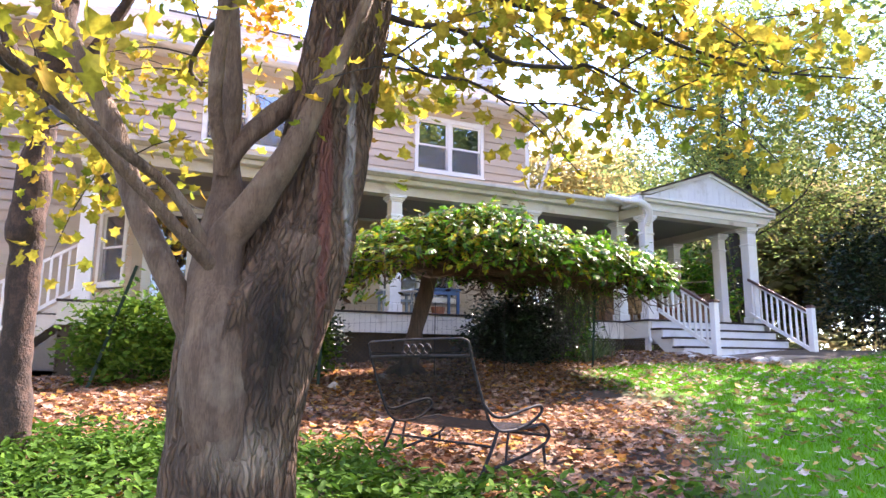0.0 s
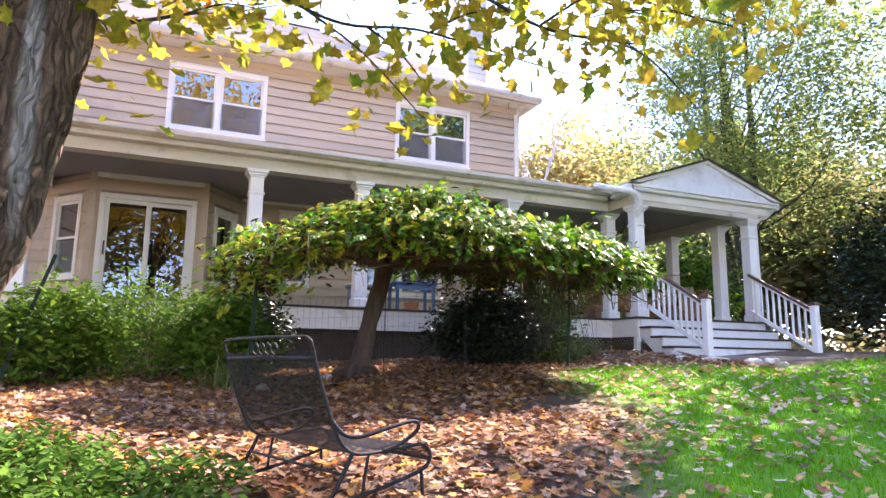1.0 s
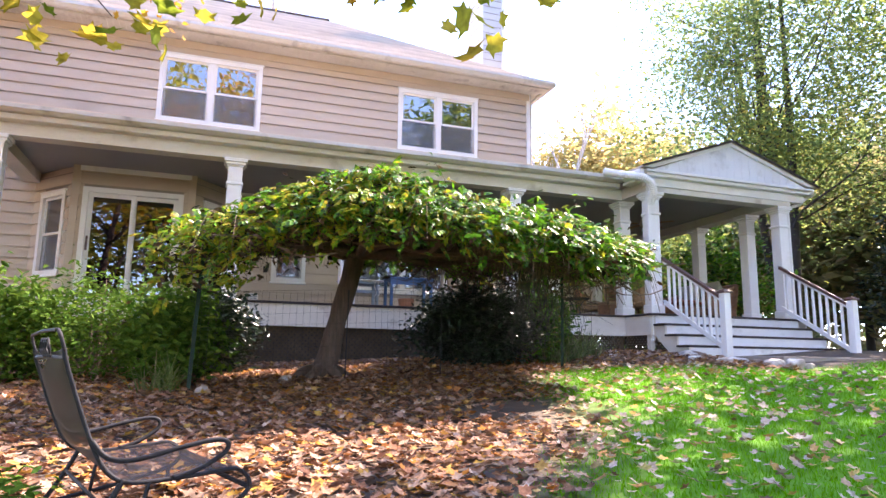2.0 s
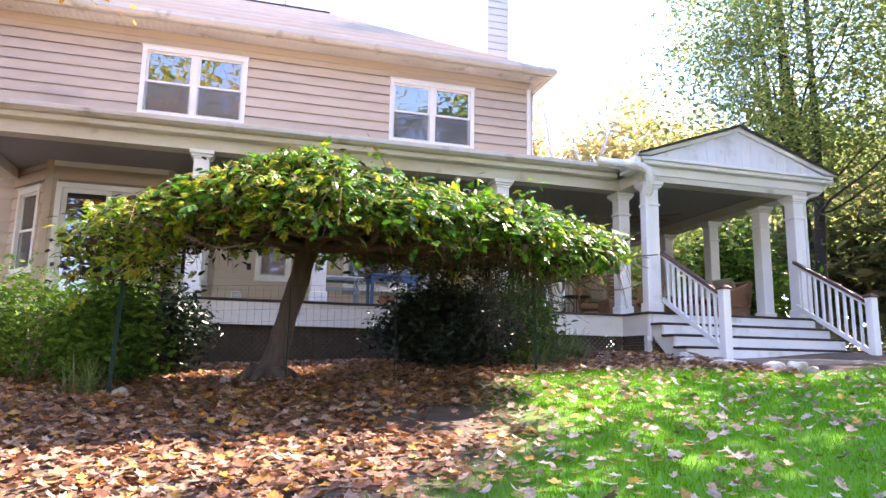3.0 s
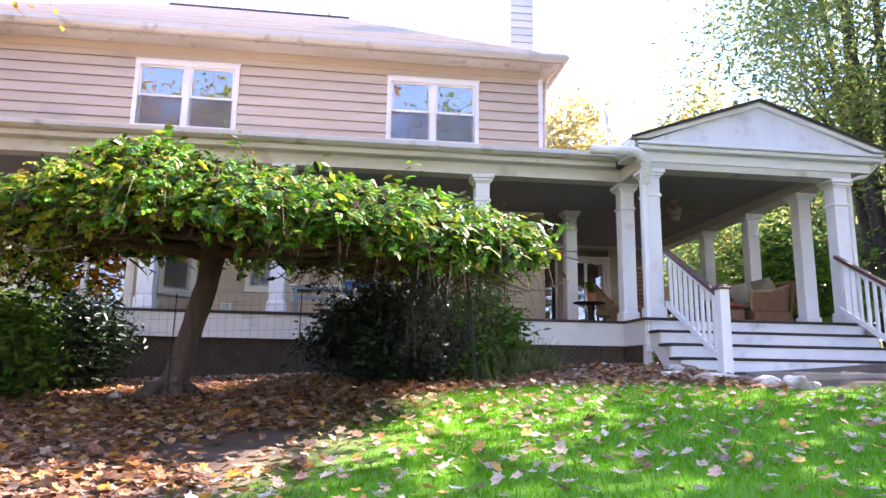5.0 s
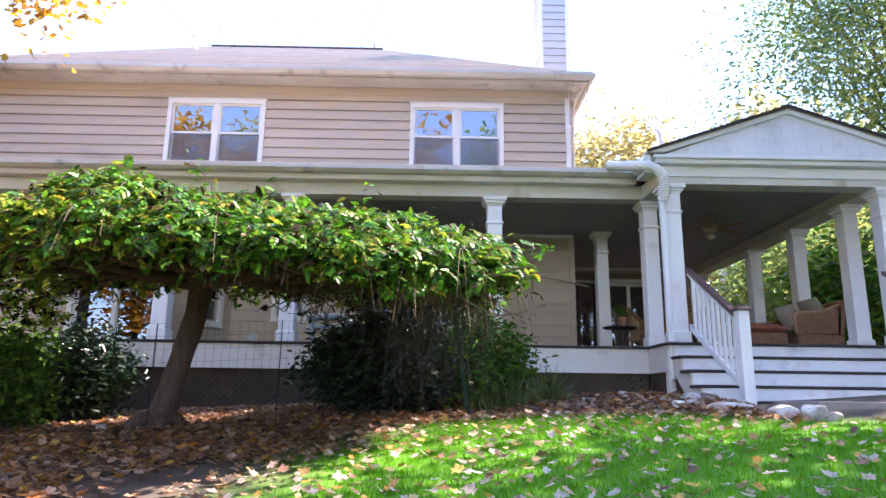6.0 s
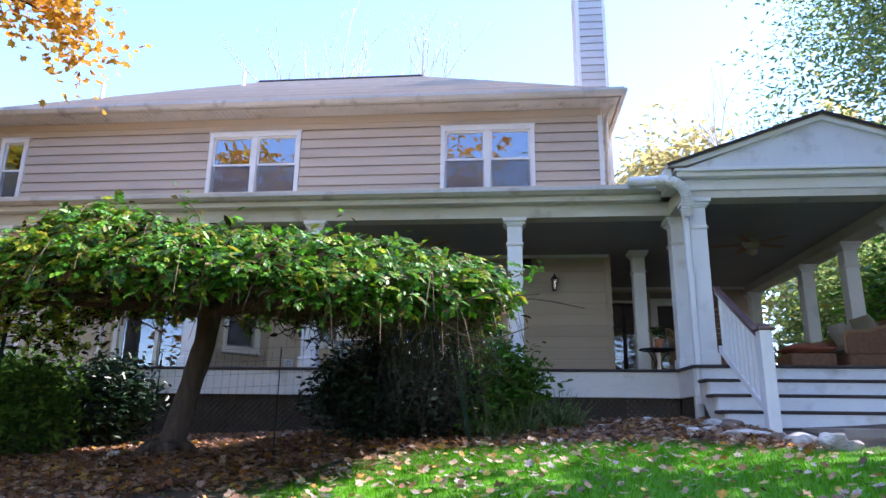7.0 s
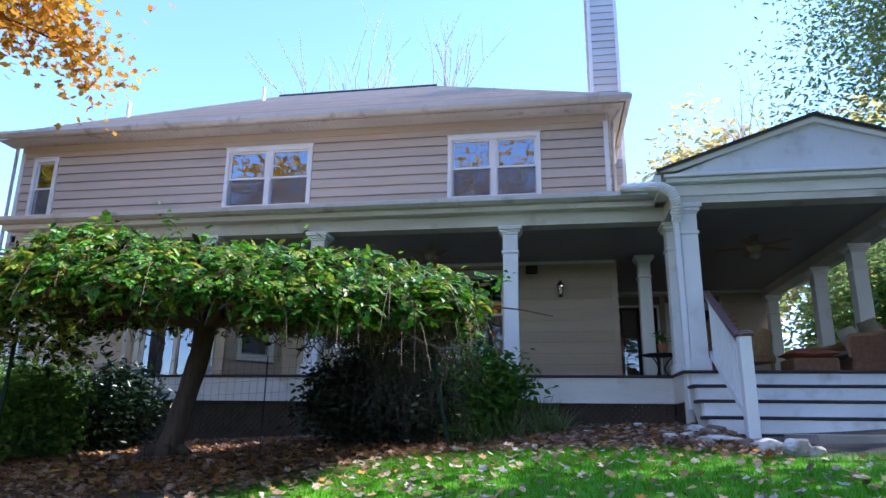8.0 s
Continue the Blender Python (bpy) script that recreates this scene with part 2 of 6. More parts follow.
# leaf outlines: unit length, slightly cupped
MAPLE = [(0, 0, 0), (0.22, 0.30, 0.05), (0.10, 0.55, 0.10), (0.42, 0.40, 0.04), (0.62, 0.48, 0.08), (0.66, 0.22, 0.02), (1.0, 0, 0.12),
         (0.66, -0.22, 0.02), (0.62, -0.48, 0.08), (0.42, -0.40, 0.04), (0.10, -0.55, 0.10), (0.22, -0.30, 0.05), (0.45, 0, -0.03)]
MAPLE_FACES = [(12, 0, 1, 2), (12, 2, 3, 4), (12, 4, 5, 6), (12, 6, 7, 8), (12, 8, 9, 10), (12, 10, 11, 0)]
OVAL = [(0, 0, 0), (0.35, 0.21, 0.05), (0.75, 0.15, 0.03), (1.0, 0, -0.06), (0.75, -0.15, 0.03), (0.35, -0.21, 0.05)]
OVAL_FACES = [(0, 1, 2, 3), (0, 3, 4, 5)]


def ground_z(x, y):
    """The lie of the land: rising towards the house and to the right, level round it."""
    yy = min(y, 10.5) if not isinstance(y, np.ndarray) else np.minimum(y, 10.5)
    z = 0.444 + 0.0478 * x + 0.0857 * yy
    if isinstance(x, np.ndarray):
        return np.clip(z, -0.6, 1.9) + 0.02 * np.sin(x * 1.7 + 0.6 * y) * np.cos(y * 1.3)
    return min(max(z, -0.6), 1.9) + 0.02 * math.sin(x * 1.7 + 0.6 * y) * math.cos(y * 1.3)


def lawn_edge(y):
    """The x at which the lawn begins, for a given y."""
    return np.interp(y, [-2, 3.0, 4.2, 5.3, 6.7, 8.5, 9.0], [0.5, 2.9, 3.9, 4.8, 5.15, 5.9, 6.9])


def lawn_far(x):
    """The y at which the lawn ends, for a given x."""
    return np.interp(x, [5.5, 6.6, 7.4, 8.8, 9.4, 10.2, 13, 16], [8.4, 8.75, 8.95, 8.6, 8.0, 7.7, 8.3, 9.5])

# ---- ground ----
def ground_mat():
    m = mat("leafy_soil", (0.12, 0.088, 0.066), (0.055, 0.040, 0.030), 0.95, scale=4, fine=45, bump=0.5)
    n, link = m.node_tree.nodes, m.node_tree.links.new
    b = n["Principled BSDF"]
    old = b.inputs["Base Color"].links[0].from_socket
    at, mx = n.new("ShaderNodeAttribute"), n.new("ShaderNodeMix")
    at.attribute_name = "lawn"
    nz = n.new("ShaderNodeTexNoise")
    nz.inputs["Scale"].default_value = 2.2
    rg = n.new("ShaderNodeValToRGB")
    rg.color_ramp.elements[0].color, rg.color_ramp.elements[1].color = (0.06, 0.20, 0.004, 1), (0.11, 0.32, 0.006, 1)
    link(n.new("ShaderNodeNewGeometry").outputs["Position"], nz.inputs["Vector"])
    link(nz.outputs["Fac"], rg.inputs["Fac"])
    mx.data_type = "RGBA"
    link(at.outputs["Fac"], mx.inputs["Factor"])
    link(old, mx.inputs["A"])
    link(rg.outputs["Color"], mx.inputs["B"])
    link(mx.outputs["Result"], b.inputs["Base Color"])
    return m


def build_ground():
    xs = np.concatenate([[-900, -300, -120, -60, -35, -22, -14], np.arange(-9, 20.01, 0.25), [24, 30, 40, 60, 120, 300, 900]])
    ys = np.concatenate([[-900, -300, -120, -60, -30, -15, -8], np.arange(-4, 13.01, 0.25), [15, 20, 28, 40, 70, 140, 400, 900]])
    X, Y = np.meshgrid(xs, ys)
    Z = ground_z(X.ravel(), Y.ravel())
    bm = bmesh.new()
    vs = [bm.verts.new(p) for p in zip(X.ravel(), Y.ravel(), Z)]
    w = len(xs)
    for j in range(len(ys) - 1):
        for i in range(w - 1):
            bm.faces.new((vs[j * w + i], vs[j * w + i + 1], vs[(j + 1) * w + i + 1], vs[(j + 1) * w + i]))
    me = done(bm, ground_mat(), True)
    x, y = X.ravel(), Y.ravel()
    inside = np.clip((x - lawn_edge(y)) / 0.8, 0, 1) * np.clip((lawn_far(x) - y) / 0.5 + 0.3, 0, 1)
    inside *= np.clip((15.5 - x) / 2, 0, 1) * np.clip((y + 5) / 2, 0, 1)
    me.attributes.new("lawn", "FLOAT", "POINT").data.foreach_set("value", inside.astype(np.float32))
    return tagged(new("ground", me), "brown leafy soil running into a green lawn", "ground", kind="structure")


build_ground()

# ---- house ----
WALL_Y, HOUSE_L, HOUSE_R, HOUSE_BACK = 14.42, -4.15, 9.0, 22.6
FLOOR_Z, CEIL_Z, BEAM_Z = 2.48, 4.86, 4.68


def panels(bm, u0, u1, z0, z1, holes, y0, y1):
    """A wall slab with rectangular holes (u0, u1, z0, z1)."""
    us = sorted({u0, u1, *[h[0] for h in holes], *[h[1] for h in holes]})
    zs = sorted({z0, z1, *[min(max(h[2], z0), z1) for h in holes], *[min(max(h[3], z0), z1) for h in holes]})
    def solid(i, j):
        if not (0 <= i < len(us) - 1 and 0 <= j < len(zs) - 1):
            return False
        u, z = (us[i] + us[i + 1]) / 2, (zs[j] + zs[j + 1]) / 2
        return not any(h[0] < u < h[1] and h[2] < z < h[3] for h in holes)
    made = {}
    def at(u, y, z):
        key = (round(u, 5), y, round(z, 5))
        if key not in made:
            made[key] = bm.verts.new((u, y, z))
        return made[key]
    for i in range(len(us) - 1):
        for j in range(len(zs) - 1):
            if not solid(i, j):
                continue
            a, b, c, d = us[i], us[i + 1], zs[j], zs[j + 1]
            bm.faces.new((at(a, y0, c), at(b, y0, c), at(b, y0, d), at(a, y0, d)))
            bm.faces.new((at(a, y1, c), at(a, y1, d), at(b, y1, d), at(b, y1, c)))
            for di, dj, p, q in ((-1, 0, (a, c), (a, d)), (1, 0, (b, c), (b, d)), (0, -1, (a, c), (b, c)), (0, 1, (a, d), (b, d))):
                if not solid(i + di, j + dj):
                    bm.faces.new((at(p[0], y0, p[1]), at(p[0], y1, p[1]), at(q[0], y1, q[1]), at(q[0], y0, q[1])))
    return bm


def siding(wall, u0, u1, z0, z1, holes, step=0.205):
    """Lapped boards on a wall's outer face, each run a piece of its own."""
    z = z0
    while z < z1 - 0.03:
        top = min(z + step, z1)
        hit = sorted((h for h in holes if h[2] < top - 0.03 and h[3] > z + 0.03), key=lambda h: h[0])
        runs, at = [], u0
        for h in hit:
            if h[0] > at + 0.02:
                runs.append((at, h[0]))
            at = max(at, h[1])
        if at < u1 - 0.02:
            runs.append((at, u1))
        for a, b in runs:
            bm = bmesh.new()
            prism(bm, [(-0.048, z + 0.006), (-0.050, z + 0.014), (-0.036, top - 0.016), (-0.006, top - 0.012), (-0.004, top + 0.012), (0.0, top + 0.014), (0.0, z + 0.030), (-0.020, z + 0.026), (-0.042, z + 0.008)], "x", a + 0.002, b - 0.002)
            part("siding_board", bm, SIDING, wall)
        z = top
    return wall


def window(parent, m, u0, u1, z0, z1, lights=2, case=0.085, blind=True, name="window", screen=True):
    """A double-hung window unit in a hole of a wall whose outer face is local y = 0, outside towards -y."""
    bm = bmesh.new()
    for a, b, c, d in ((u0 - case, u0, z0 - case, z1 + case), (u1, u1 + case, z0 - case, z1 + case), (u0, u1, z1, z1 + case), (u0, u1, z0 - case, z0)):
        box(bm, a, b, -0.068, 0.02, c, d)
    box(bm, u0 - case - 0.015, u1 + case + 0.015, -0.085, 0.0, z1 + case, z1 + case + 0.025)
    w = part(name, bm, TRIM, parent, "white painted window casing", m)
    part("sill", nb(u0 - case - 0.02, u1 + case + 0.02, -0.095, 0.0, z0 - case - 0.035, z0 - case, bev=0.005), TRIM, w)
    step = (u1 - u0) / lights
    for k in range(lights):
        a, b = u0 + k * step, u0 + (k + 1) * step
        if k:
            part("mullion", nb(a - 0.055, a + 0.055, -0.05, 0.03, z0, z1), TRIM, w)
        a += 0.055 if k else 0
        b -= 0.055 if k < lights - 1 else 0
        mid = (z0 + z1) / 2
        for low, high, off in ((mid - 0.02, z1, 0.0), (z0, mid + 0.02, 0.035)):
            bm = bmesh.new()
            f = 0.042
            for p, q, r, s in ((a, a + f, low, high), (b - f, b, low, high), (a + f, b - f, low, low + f), (a + f, b - f, high - f, high)):
                box(bm, p, q, -0.015 + off, 0.02 + off, r, s)
            part("sash", bm, TRIM, w)
            ob = part("pane", nb(a + f, b - f, 0.0 + off, 0.006 + off, low + f, high - f), GLASS, w)
            ob.visible_shadow = False
        if screen:
            part("insect_screen", nb(a + 0.02, b - 0.02, -0.012, -0.009, z0 + 0.01, mid - 0.01), SCREEN, w)
        if blind:
            part("blind", nb(a, b, 0.11, 0.125, mid + 0.40 * (z1 - mid), z1), BLIND, w)
            bm = bmesh.new()
            for side in (0, 1):
                c0 = a if side == 0 else b - 0.16
                for j in range(8):
                    u = c0 + 0.16 * j / 8
                    box(bm, u, u + 0.02, 0.15 + 0.02 * (j % 2), 0.17 + 0.02 * (j % 2), z0, z1)
            part("curtain", bm, CURTAIN, w)
    return w


def slider(parent, m, u0, u1, z0, z1, case=0.09, paint=TRIM, label="white framed sliding glass door, closed"):
    """A two-leaf sliding glass door."""
    bm = bmesh.new()
    for a, b, c, d in ((u0 - case, u0, z0, z1 + case), (u1, u1 + case, z0, z1 + case), (u0, u1, z1, z1 + case)):
        box(bm, a, b, -0.068, 0.03, c, d)
    w = part("sliding_door", bm, TRIM, parent, label, m)
    mid = (u0 + u1) / 2
    for a, b, off in ((u0, mid + 0.03, 0.0), (mid - 0.03, u1, 0.04)):
        bm, f = bmesh.new(), 0.075
        for p, q, r, s in ((a, a + f, z0, z1), (b - f, b, z0, z1), (a + f, b - f, z0, z0 + 0.1), (a + f, b - f, z1 - f, z1)):
            box(bm, p, q, -0.02 + off, 0.015 + off, r, s)
        part("door_leaf", bm, paint, w)
        ob = part("pane", nb(a + f, b - f, -0.004 + off, 0.004 + off, z0 + 0.1, z1 - f), DOOR_GLASS, w)
        ob.visible_shadow = False
    part("door_handle", nb(u0 + 0.02, u0 + 0.05, -0.06, -0.02, z0 + 0.9, z0 + 1.15, bev=0.006), RAILWOOD, w, "dark door handle")
    return w


def wall(house, name, m, u0, u1, z0, z1, holes, boards=True, side_from=None, thick=0.16):
    bm = panels(bmesh.new(), u0, u1, z0, z1, holes, 0.0, thick)
    w = part(name, bm, SHEATHING, house, "", m)
    if boards:
        cover = [(h[0] - 0.08, h[1] + 0.08, h[2] - 0.11, h[3] + 0.1) if len(h) == 4 else h[:4] for h in holes]
        siding(w, u0, u1, side_from if side_from is not None else z0, z1, cover)
    return w


def build_house():
    house = thing("house", "two-storey house with beige lapped siding, white trim and hipped shingle roof", "house", (0, 0, 0))
    front = pose(0, WALL_Y, 0)
    # upper front
    up_holes = [(0.995, 2.785, 6.255, 7.485), (5.875, 7.59, 6.255, 7.485), (-3.72, -3.28, 6.23, 7.50)]
    wall(house, "wall", front, HOUSE_L, HOUSE_R, 5.6, 7.93, up_holes, side_from=5.75)
    for (a, b, c, d), k in zip(up_holes, (2, 2, 1)):
        window(house, front, a, b, c, d, k)
    # lower front, with the bay opening left out
    low_holes = [(-0.95, 2.5, FLOOR_Z, CEIL_Z, 0), (3.35, 3.85, 3.2, 4.6), (5.05, 6.9, 3.1, 4.6)]
    wall(house, "wall", front, HOUSE_L, HOUSE_R, 1.4, 5.6, low_holes, side_from=FLOOR_Z)
    window(house, front, *low_holes[1], 1)
    window(house, front, *low_holes[2], 2, blind=False)
    window(house, front, -3.6, -2.7, 3.0, 4.3, 1, blind=False)
    # bay: centre with sliding door, two canted sides
    bay_y = 13.45
    bay = pose(0, bay_y, 0)
    wall(house, "bay_wall", bay, -0.14, 1.72, FLOOR_Z, CEIL_Z, [(0.06, 1.5, FLOOR_Z, 4.40)])
    slider(house, bay, 0.06, 1.5, FLOOR_Z, 4.40)
    for x, y, x2, y2 in ((-0.95, WALL_Y, -0.14, bay_y), (1.72, bay_y, 2.5, WALL_Y)):
        m = pose(x, y, 0, 0, 0, math.degrees(math.atan2(y2 - y, x2 - x)))
        length = math.hypot(x2 - x, y2 - y)
        wall(house, "bay_wall", m, 0.0, length, FLOOR_Z, CEIL_Z, [(0.36, length - 0.30, 3.05, 4.36)])
        window(house, m, 0.36, length - 0.30, 3.05, 4.36, 1, blind=False)
    for x, y in ((-0.15, bay_y - 0.02), (1.73, bay_y - 0.02)):
        part("corner_board", nb(x - 0.06, x + 0.06, y - 0.04, y + 0.03, FLOOR_Z, CEIL_Z), SIDING, house)
    # corner boards and side walls
    for x in (HOUSE_L - 0.02, HOUSE_R - 0.07):
        part("corner_board", nb(x, x + 0.09, WALL_Y - 0.058, WALL_Y + 0.02, 5.6, 7.9), TRIM, house)
        part("corner_board", nb(x, x + 0.09, WALL_Y - 0.058, WALL_Y + 0.02, 2.4, 5.598), SIDING, house)
    right = pose(HOUSE_R, WALL_Y, 0, 0, 0, 90)
    wall(house, "wall", right, 0.0, HOUSE_BACK - WALL_Y, 1.4, 7.93, [], side_from=FLOOR_Z)
    left = pose(HOUSE_L, HOUSE_BACK, 0, 0, 0, -90)
    wall(house, "wall", left, 0.0, HOUSE_BACK - WALL_Y, 1.2, 7.93, [], boards=False)
    wall(house, "wall", pose(HOUSE_R, HOUSE_BACK, 0, 0, 0, 180), 0.0, HOUSE_R - HOUSE_L, 1.2, 7.93, [], boards=False)
    # storeys inside, near black so the rooms read as unlit
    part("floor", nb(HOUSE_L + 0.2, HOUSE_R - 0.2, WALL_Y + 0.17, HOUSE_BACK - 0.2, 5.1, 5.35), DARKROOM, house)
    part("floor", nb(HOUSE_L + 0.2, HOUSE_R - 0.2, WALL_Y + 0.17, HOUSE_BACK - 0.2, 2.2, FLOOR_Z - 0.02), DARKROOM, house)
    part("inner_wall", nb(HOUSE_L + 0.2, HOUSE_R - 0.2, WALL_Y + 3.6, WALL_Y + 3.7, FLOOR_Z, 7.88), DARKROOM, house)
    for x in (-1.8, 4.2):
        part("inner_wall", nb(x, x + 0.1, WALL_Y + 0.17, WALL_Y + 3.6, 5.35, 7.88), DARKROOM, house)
    # hipped roof: eaves, ridge
    ex0, ex1, ey0, ey1, ez = -4.5, 9.34, 13.93, 23.1, 8.06
    rx0, rx1, ry, rz = 0.12, 4.8, 18.5, 11.06
    bm = bmesh.new()
    A = [bm.verts.new(p) for p in ((ex0, ey0, ez), (ex1, ey0, ez), (ex1, ey1, ez), (ex0, ey1, ez), (rx0, ry, rz), (rx1, ry, rz))]
    for f in ((0, 1, 5, 4), (1, 2, 5), (2, 3, 4, 5), (3, 0, 4)):
        bm.faces.new([A[i] for i in f])
    bm.faces.new([A[i] for i in (3, 2, 1, 0)])
    roof = part("roof", bm, SHINGLE, house, "weathered beige-grey shingle roof")
    # courses on the front slope
    slope = Vector((0, ry - ey0, rz - ez))
    rows = 36
    for k in range(rows):
        t0, t1 = k / rows, (k + 1) / rows
        bm = bmesh.new()
        xa, xb = ex0 + (rx0 - ex0) * t0 - 0.01, ex1 + (rx1 - ex1) * t0 + 0.01
        xc, xd = ex0 + (rx0 - ex0) * t1, ex1 + (rx1 - ex1) * t1
        lo = Vector((0, ey0, ez)) + slope * t0
        hi = Vector((0, ey0, ez)) + slope * t1
        vs = [bm.verts.new(p) for p in ((xa, lo.y, lo.z + 0.004), (xb, lo.y, lo.z + 0.004), (xb, lo.y, lo.z + 0.022), (xa, lo.y, lo.z + 0.022), (xc, hi.y, hi.z + 0.004), (xd, hi.y, hi.z + 0.004))]
        for f in ((0, 1, 2, 3), (3, 2, 5, 4), (0, 3, 4), (1, 5, 2)):
            bm.faces.new([vs[i] for i in f])
        part("shingle_course", bm, SHINGLE, roof)
    bm = bmesh.new()
    tube(bm, [(rx0, ry, rz), (rx1, ry, rz)], 0.07, 6)
    part("ridge_vent", bm, DECK, roof, "dark ridge vent")
    for x, y in ((-2.55, 15.6), (0.05, 17.6)):
        zz = ez + (y - ey0) * (rz - ez) / (ry - ey0)
        part("vent_pipe", lathe(bmesh.new(), [(0.05, -0.1), (0.05, 0.42), (0.04, 0.43)], 12, (x, y, zz)), TRIM, roof, "white plastic vent pipe")
    # eave: soffit, frieze, fascia, gutter
    part("soffit", nb(ex0 + 0.03, ex1 - 0.03, ey0 + 0.03, WALL_Y + 0.01, 7.90, 7.93), GUTTER, house)
    bm = bmesh.new()
    k = ex0 + 0.1
    while k < ex1 - 0.1:
        box(bm, k, k + 0.05, ey0 + 0.05, WALL_Y - 0.02, 7.888, 7.90)
        k += 0.11
    part("soffit_ribs", bm, GUTTER, house)
    part("soffit", nb(HOUSE_R, ex1 - 0.03, WALL_Y + 0.02, ey1, 7.90, 7.93), GUTTER, house)
    bm = bmesh.new()
    prism(bm, [(ey0 - 0.11, 8.06), (ey0 - 0.12, 8.00), (ey0 - 0.07, 7.93), (ey0, 7.92), (ey0, 8.06)], "x", ex0 - 0.05, ex1 + 0.05)
    part("gutter", bm, GUTTER, house)
    bm = bmesh.new()
    prism(bm, [(ex1 + 0.11, 8.06), (ex1 + 0.12, 8.00), (ex1 + 0.07, 7.93), (ex1, 7.92), (ex1, 8.06)], "y", ey0 - 0.06, ey1)
    part("gutter", bm, GUTTER, house)
    part("frieze_board", nb(HOUSE_L, HOUSE_R, WALL_Y - 0.062, WALL_Y - 0.004, 7.73, 7.886), SIDING, house)
    bm = bmesh.new()
    tube(bm, [(HOUSE_L - 0.12, ey0 + 0.1, 7.95), (HOUSE_L - 0.12, WALL_Y - 0.1, 7.85), (HOUSE_L - 0.1, WALL_Y - 0.1, 5.4)], 0.04, 8)
    part("downspout", bm, GUTTER, house)
    bm = bmesh.new()
    tube(bm, [(HOUSE_R + 0.3, ey0 + 0.25, 7.95), (HOUSE_R + 0.12, WALL_Y + 0.12, 7.75), (HOUSE_R + 0.1, WALL_Y + 0.12, 5.9)], 0.04, 8)
    part("downspout", bm, GUTTER, house)
    # chimney chase with its own siding
    cx0, cx1, cy0, cy1 = 8.95, 9.66, 17.3, 18.3
    ch = part("chimney", nb(cx0, cx1, cy0, cy1, 5.0, 14.2), SHEATHING, house, "tall sided chimney chase")
    z = 5.2
    while z < 14.1:
        bm = bmesh.new()
        prism(bm, [(cy0 - 0.03, z), (cy0 - 0.03, z + 0.02), (cy0 - 0.01, z + 0.2), (cy0, z + 0.2), (cy0, z + 0.04), (cy0 - 0.024, z + 0.04), (cy0 - 0.024, z)], "x", cx0, cx1)
        prism(bm, [(cx0 - 0.03, z), (cx0 - 0.03, z + 0.02), (cx0 - 0.01, z + 0.2), (cx0, z + 0.2), (cx0, z + 0.04), (cx0 - 0.024, z + 0.04), (cx0 - 0.024, z)], "y", cy0, cy1)
        part("siding_board", bm, CHASE, ch)
        z += 0.205
    for x in (cx0 - 0.02, cx1 - 0.06):
        part("corner_board", nb(x, x + 0.08, cy0 - 0.04, cy0 + 0.02, 5.0, 14.2), TRIM, ch)
    # rear wing behind the porch
    wing = pose(0, 17.6, 0)
    wh = [(9.35, 10.2, FLOOR_Z, 4.5), (10.47, 11.52, FLOOR_Z, 4.5)]
    wall(house, "wall", wing, HOUSE_R, 12.6, 1.6, 5.0, wh, side_from=FLOOR_Z)
    slider(house, wing, *wh[1])
    slider(house, wing, *wh[0], 0.05, DECK, "dark framed sliding glass door, closed")
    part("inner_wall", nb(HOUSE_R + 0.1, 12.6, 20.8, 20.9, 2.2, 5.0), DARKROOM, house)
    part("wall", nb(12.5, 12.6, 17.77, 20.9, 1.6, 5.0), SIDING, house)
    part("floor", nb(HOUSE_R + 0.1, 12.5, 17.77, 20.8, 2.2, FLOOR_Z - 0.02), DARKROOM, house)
    return house


build_house()

# ---- porch ----
PX0, PX1, PY0 = -1.15, 12.95, 11.28
COLS = [(-0.84, 11.5), (2.4, 11.5), (4.22, 11.5), (7.22, 11.5), (9.58, 11.6), (9.62, 10.76), (12.62, 10.76), (12.62, 11.6), (12.65, 13.1), (12.65, 14.7), (12.65, 17.4), (9.5, 14.2)]


def column(porch, x, y, top):
    """A square box column with a base, a neck band and a flared cap."""
    bm = nb(-0.11, 0.11, -0.11, 0.11, FLOOR_Z, top - 0.1, bev=0.008)
    c = part("column", bm, WHITE, porch, "", pose(x, y, 0))
    part("column_base", nb(-0.135, 0.135, -0.135, 0.135, FLOOR_Z + 0.002, FLOOR_Z + 0.16, bev=0.012), WHITE, c)
    part("neck_band", nb(-0.13, 0.13, -0.13, 0.13, top - 0.42, top - 0.37, bev=0.012), WHITE, c)
    bm = bmesh.new()
    for k, (r, z0, z1) in enumerate(((0.125, 0.13, 0.10), (0.15, 0.10, 0.06), (0.175, 0.06, 0.0))):
        box(bm, -r, r, -r, r, top - z0, top - z1 - (0.002 if k == 2 else 0), bev=0.006)
    part("column_cap", bm, WHITE, c)
    return c


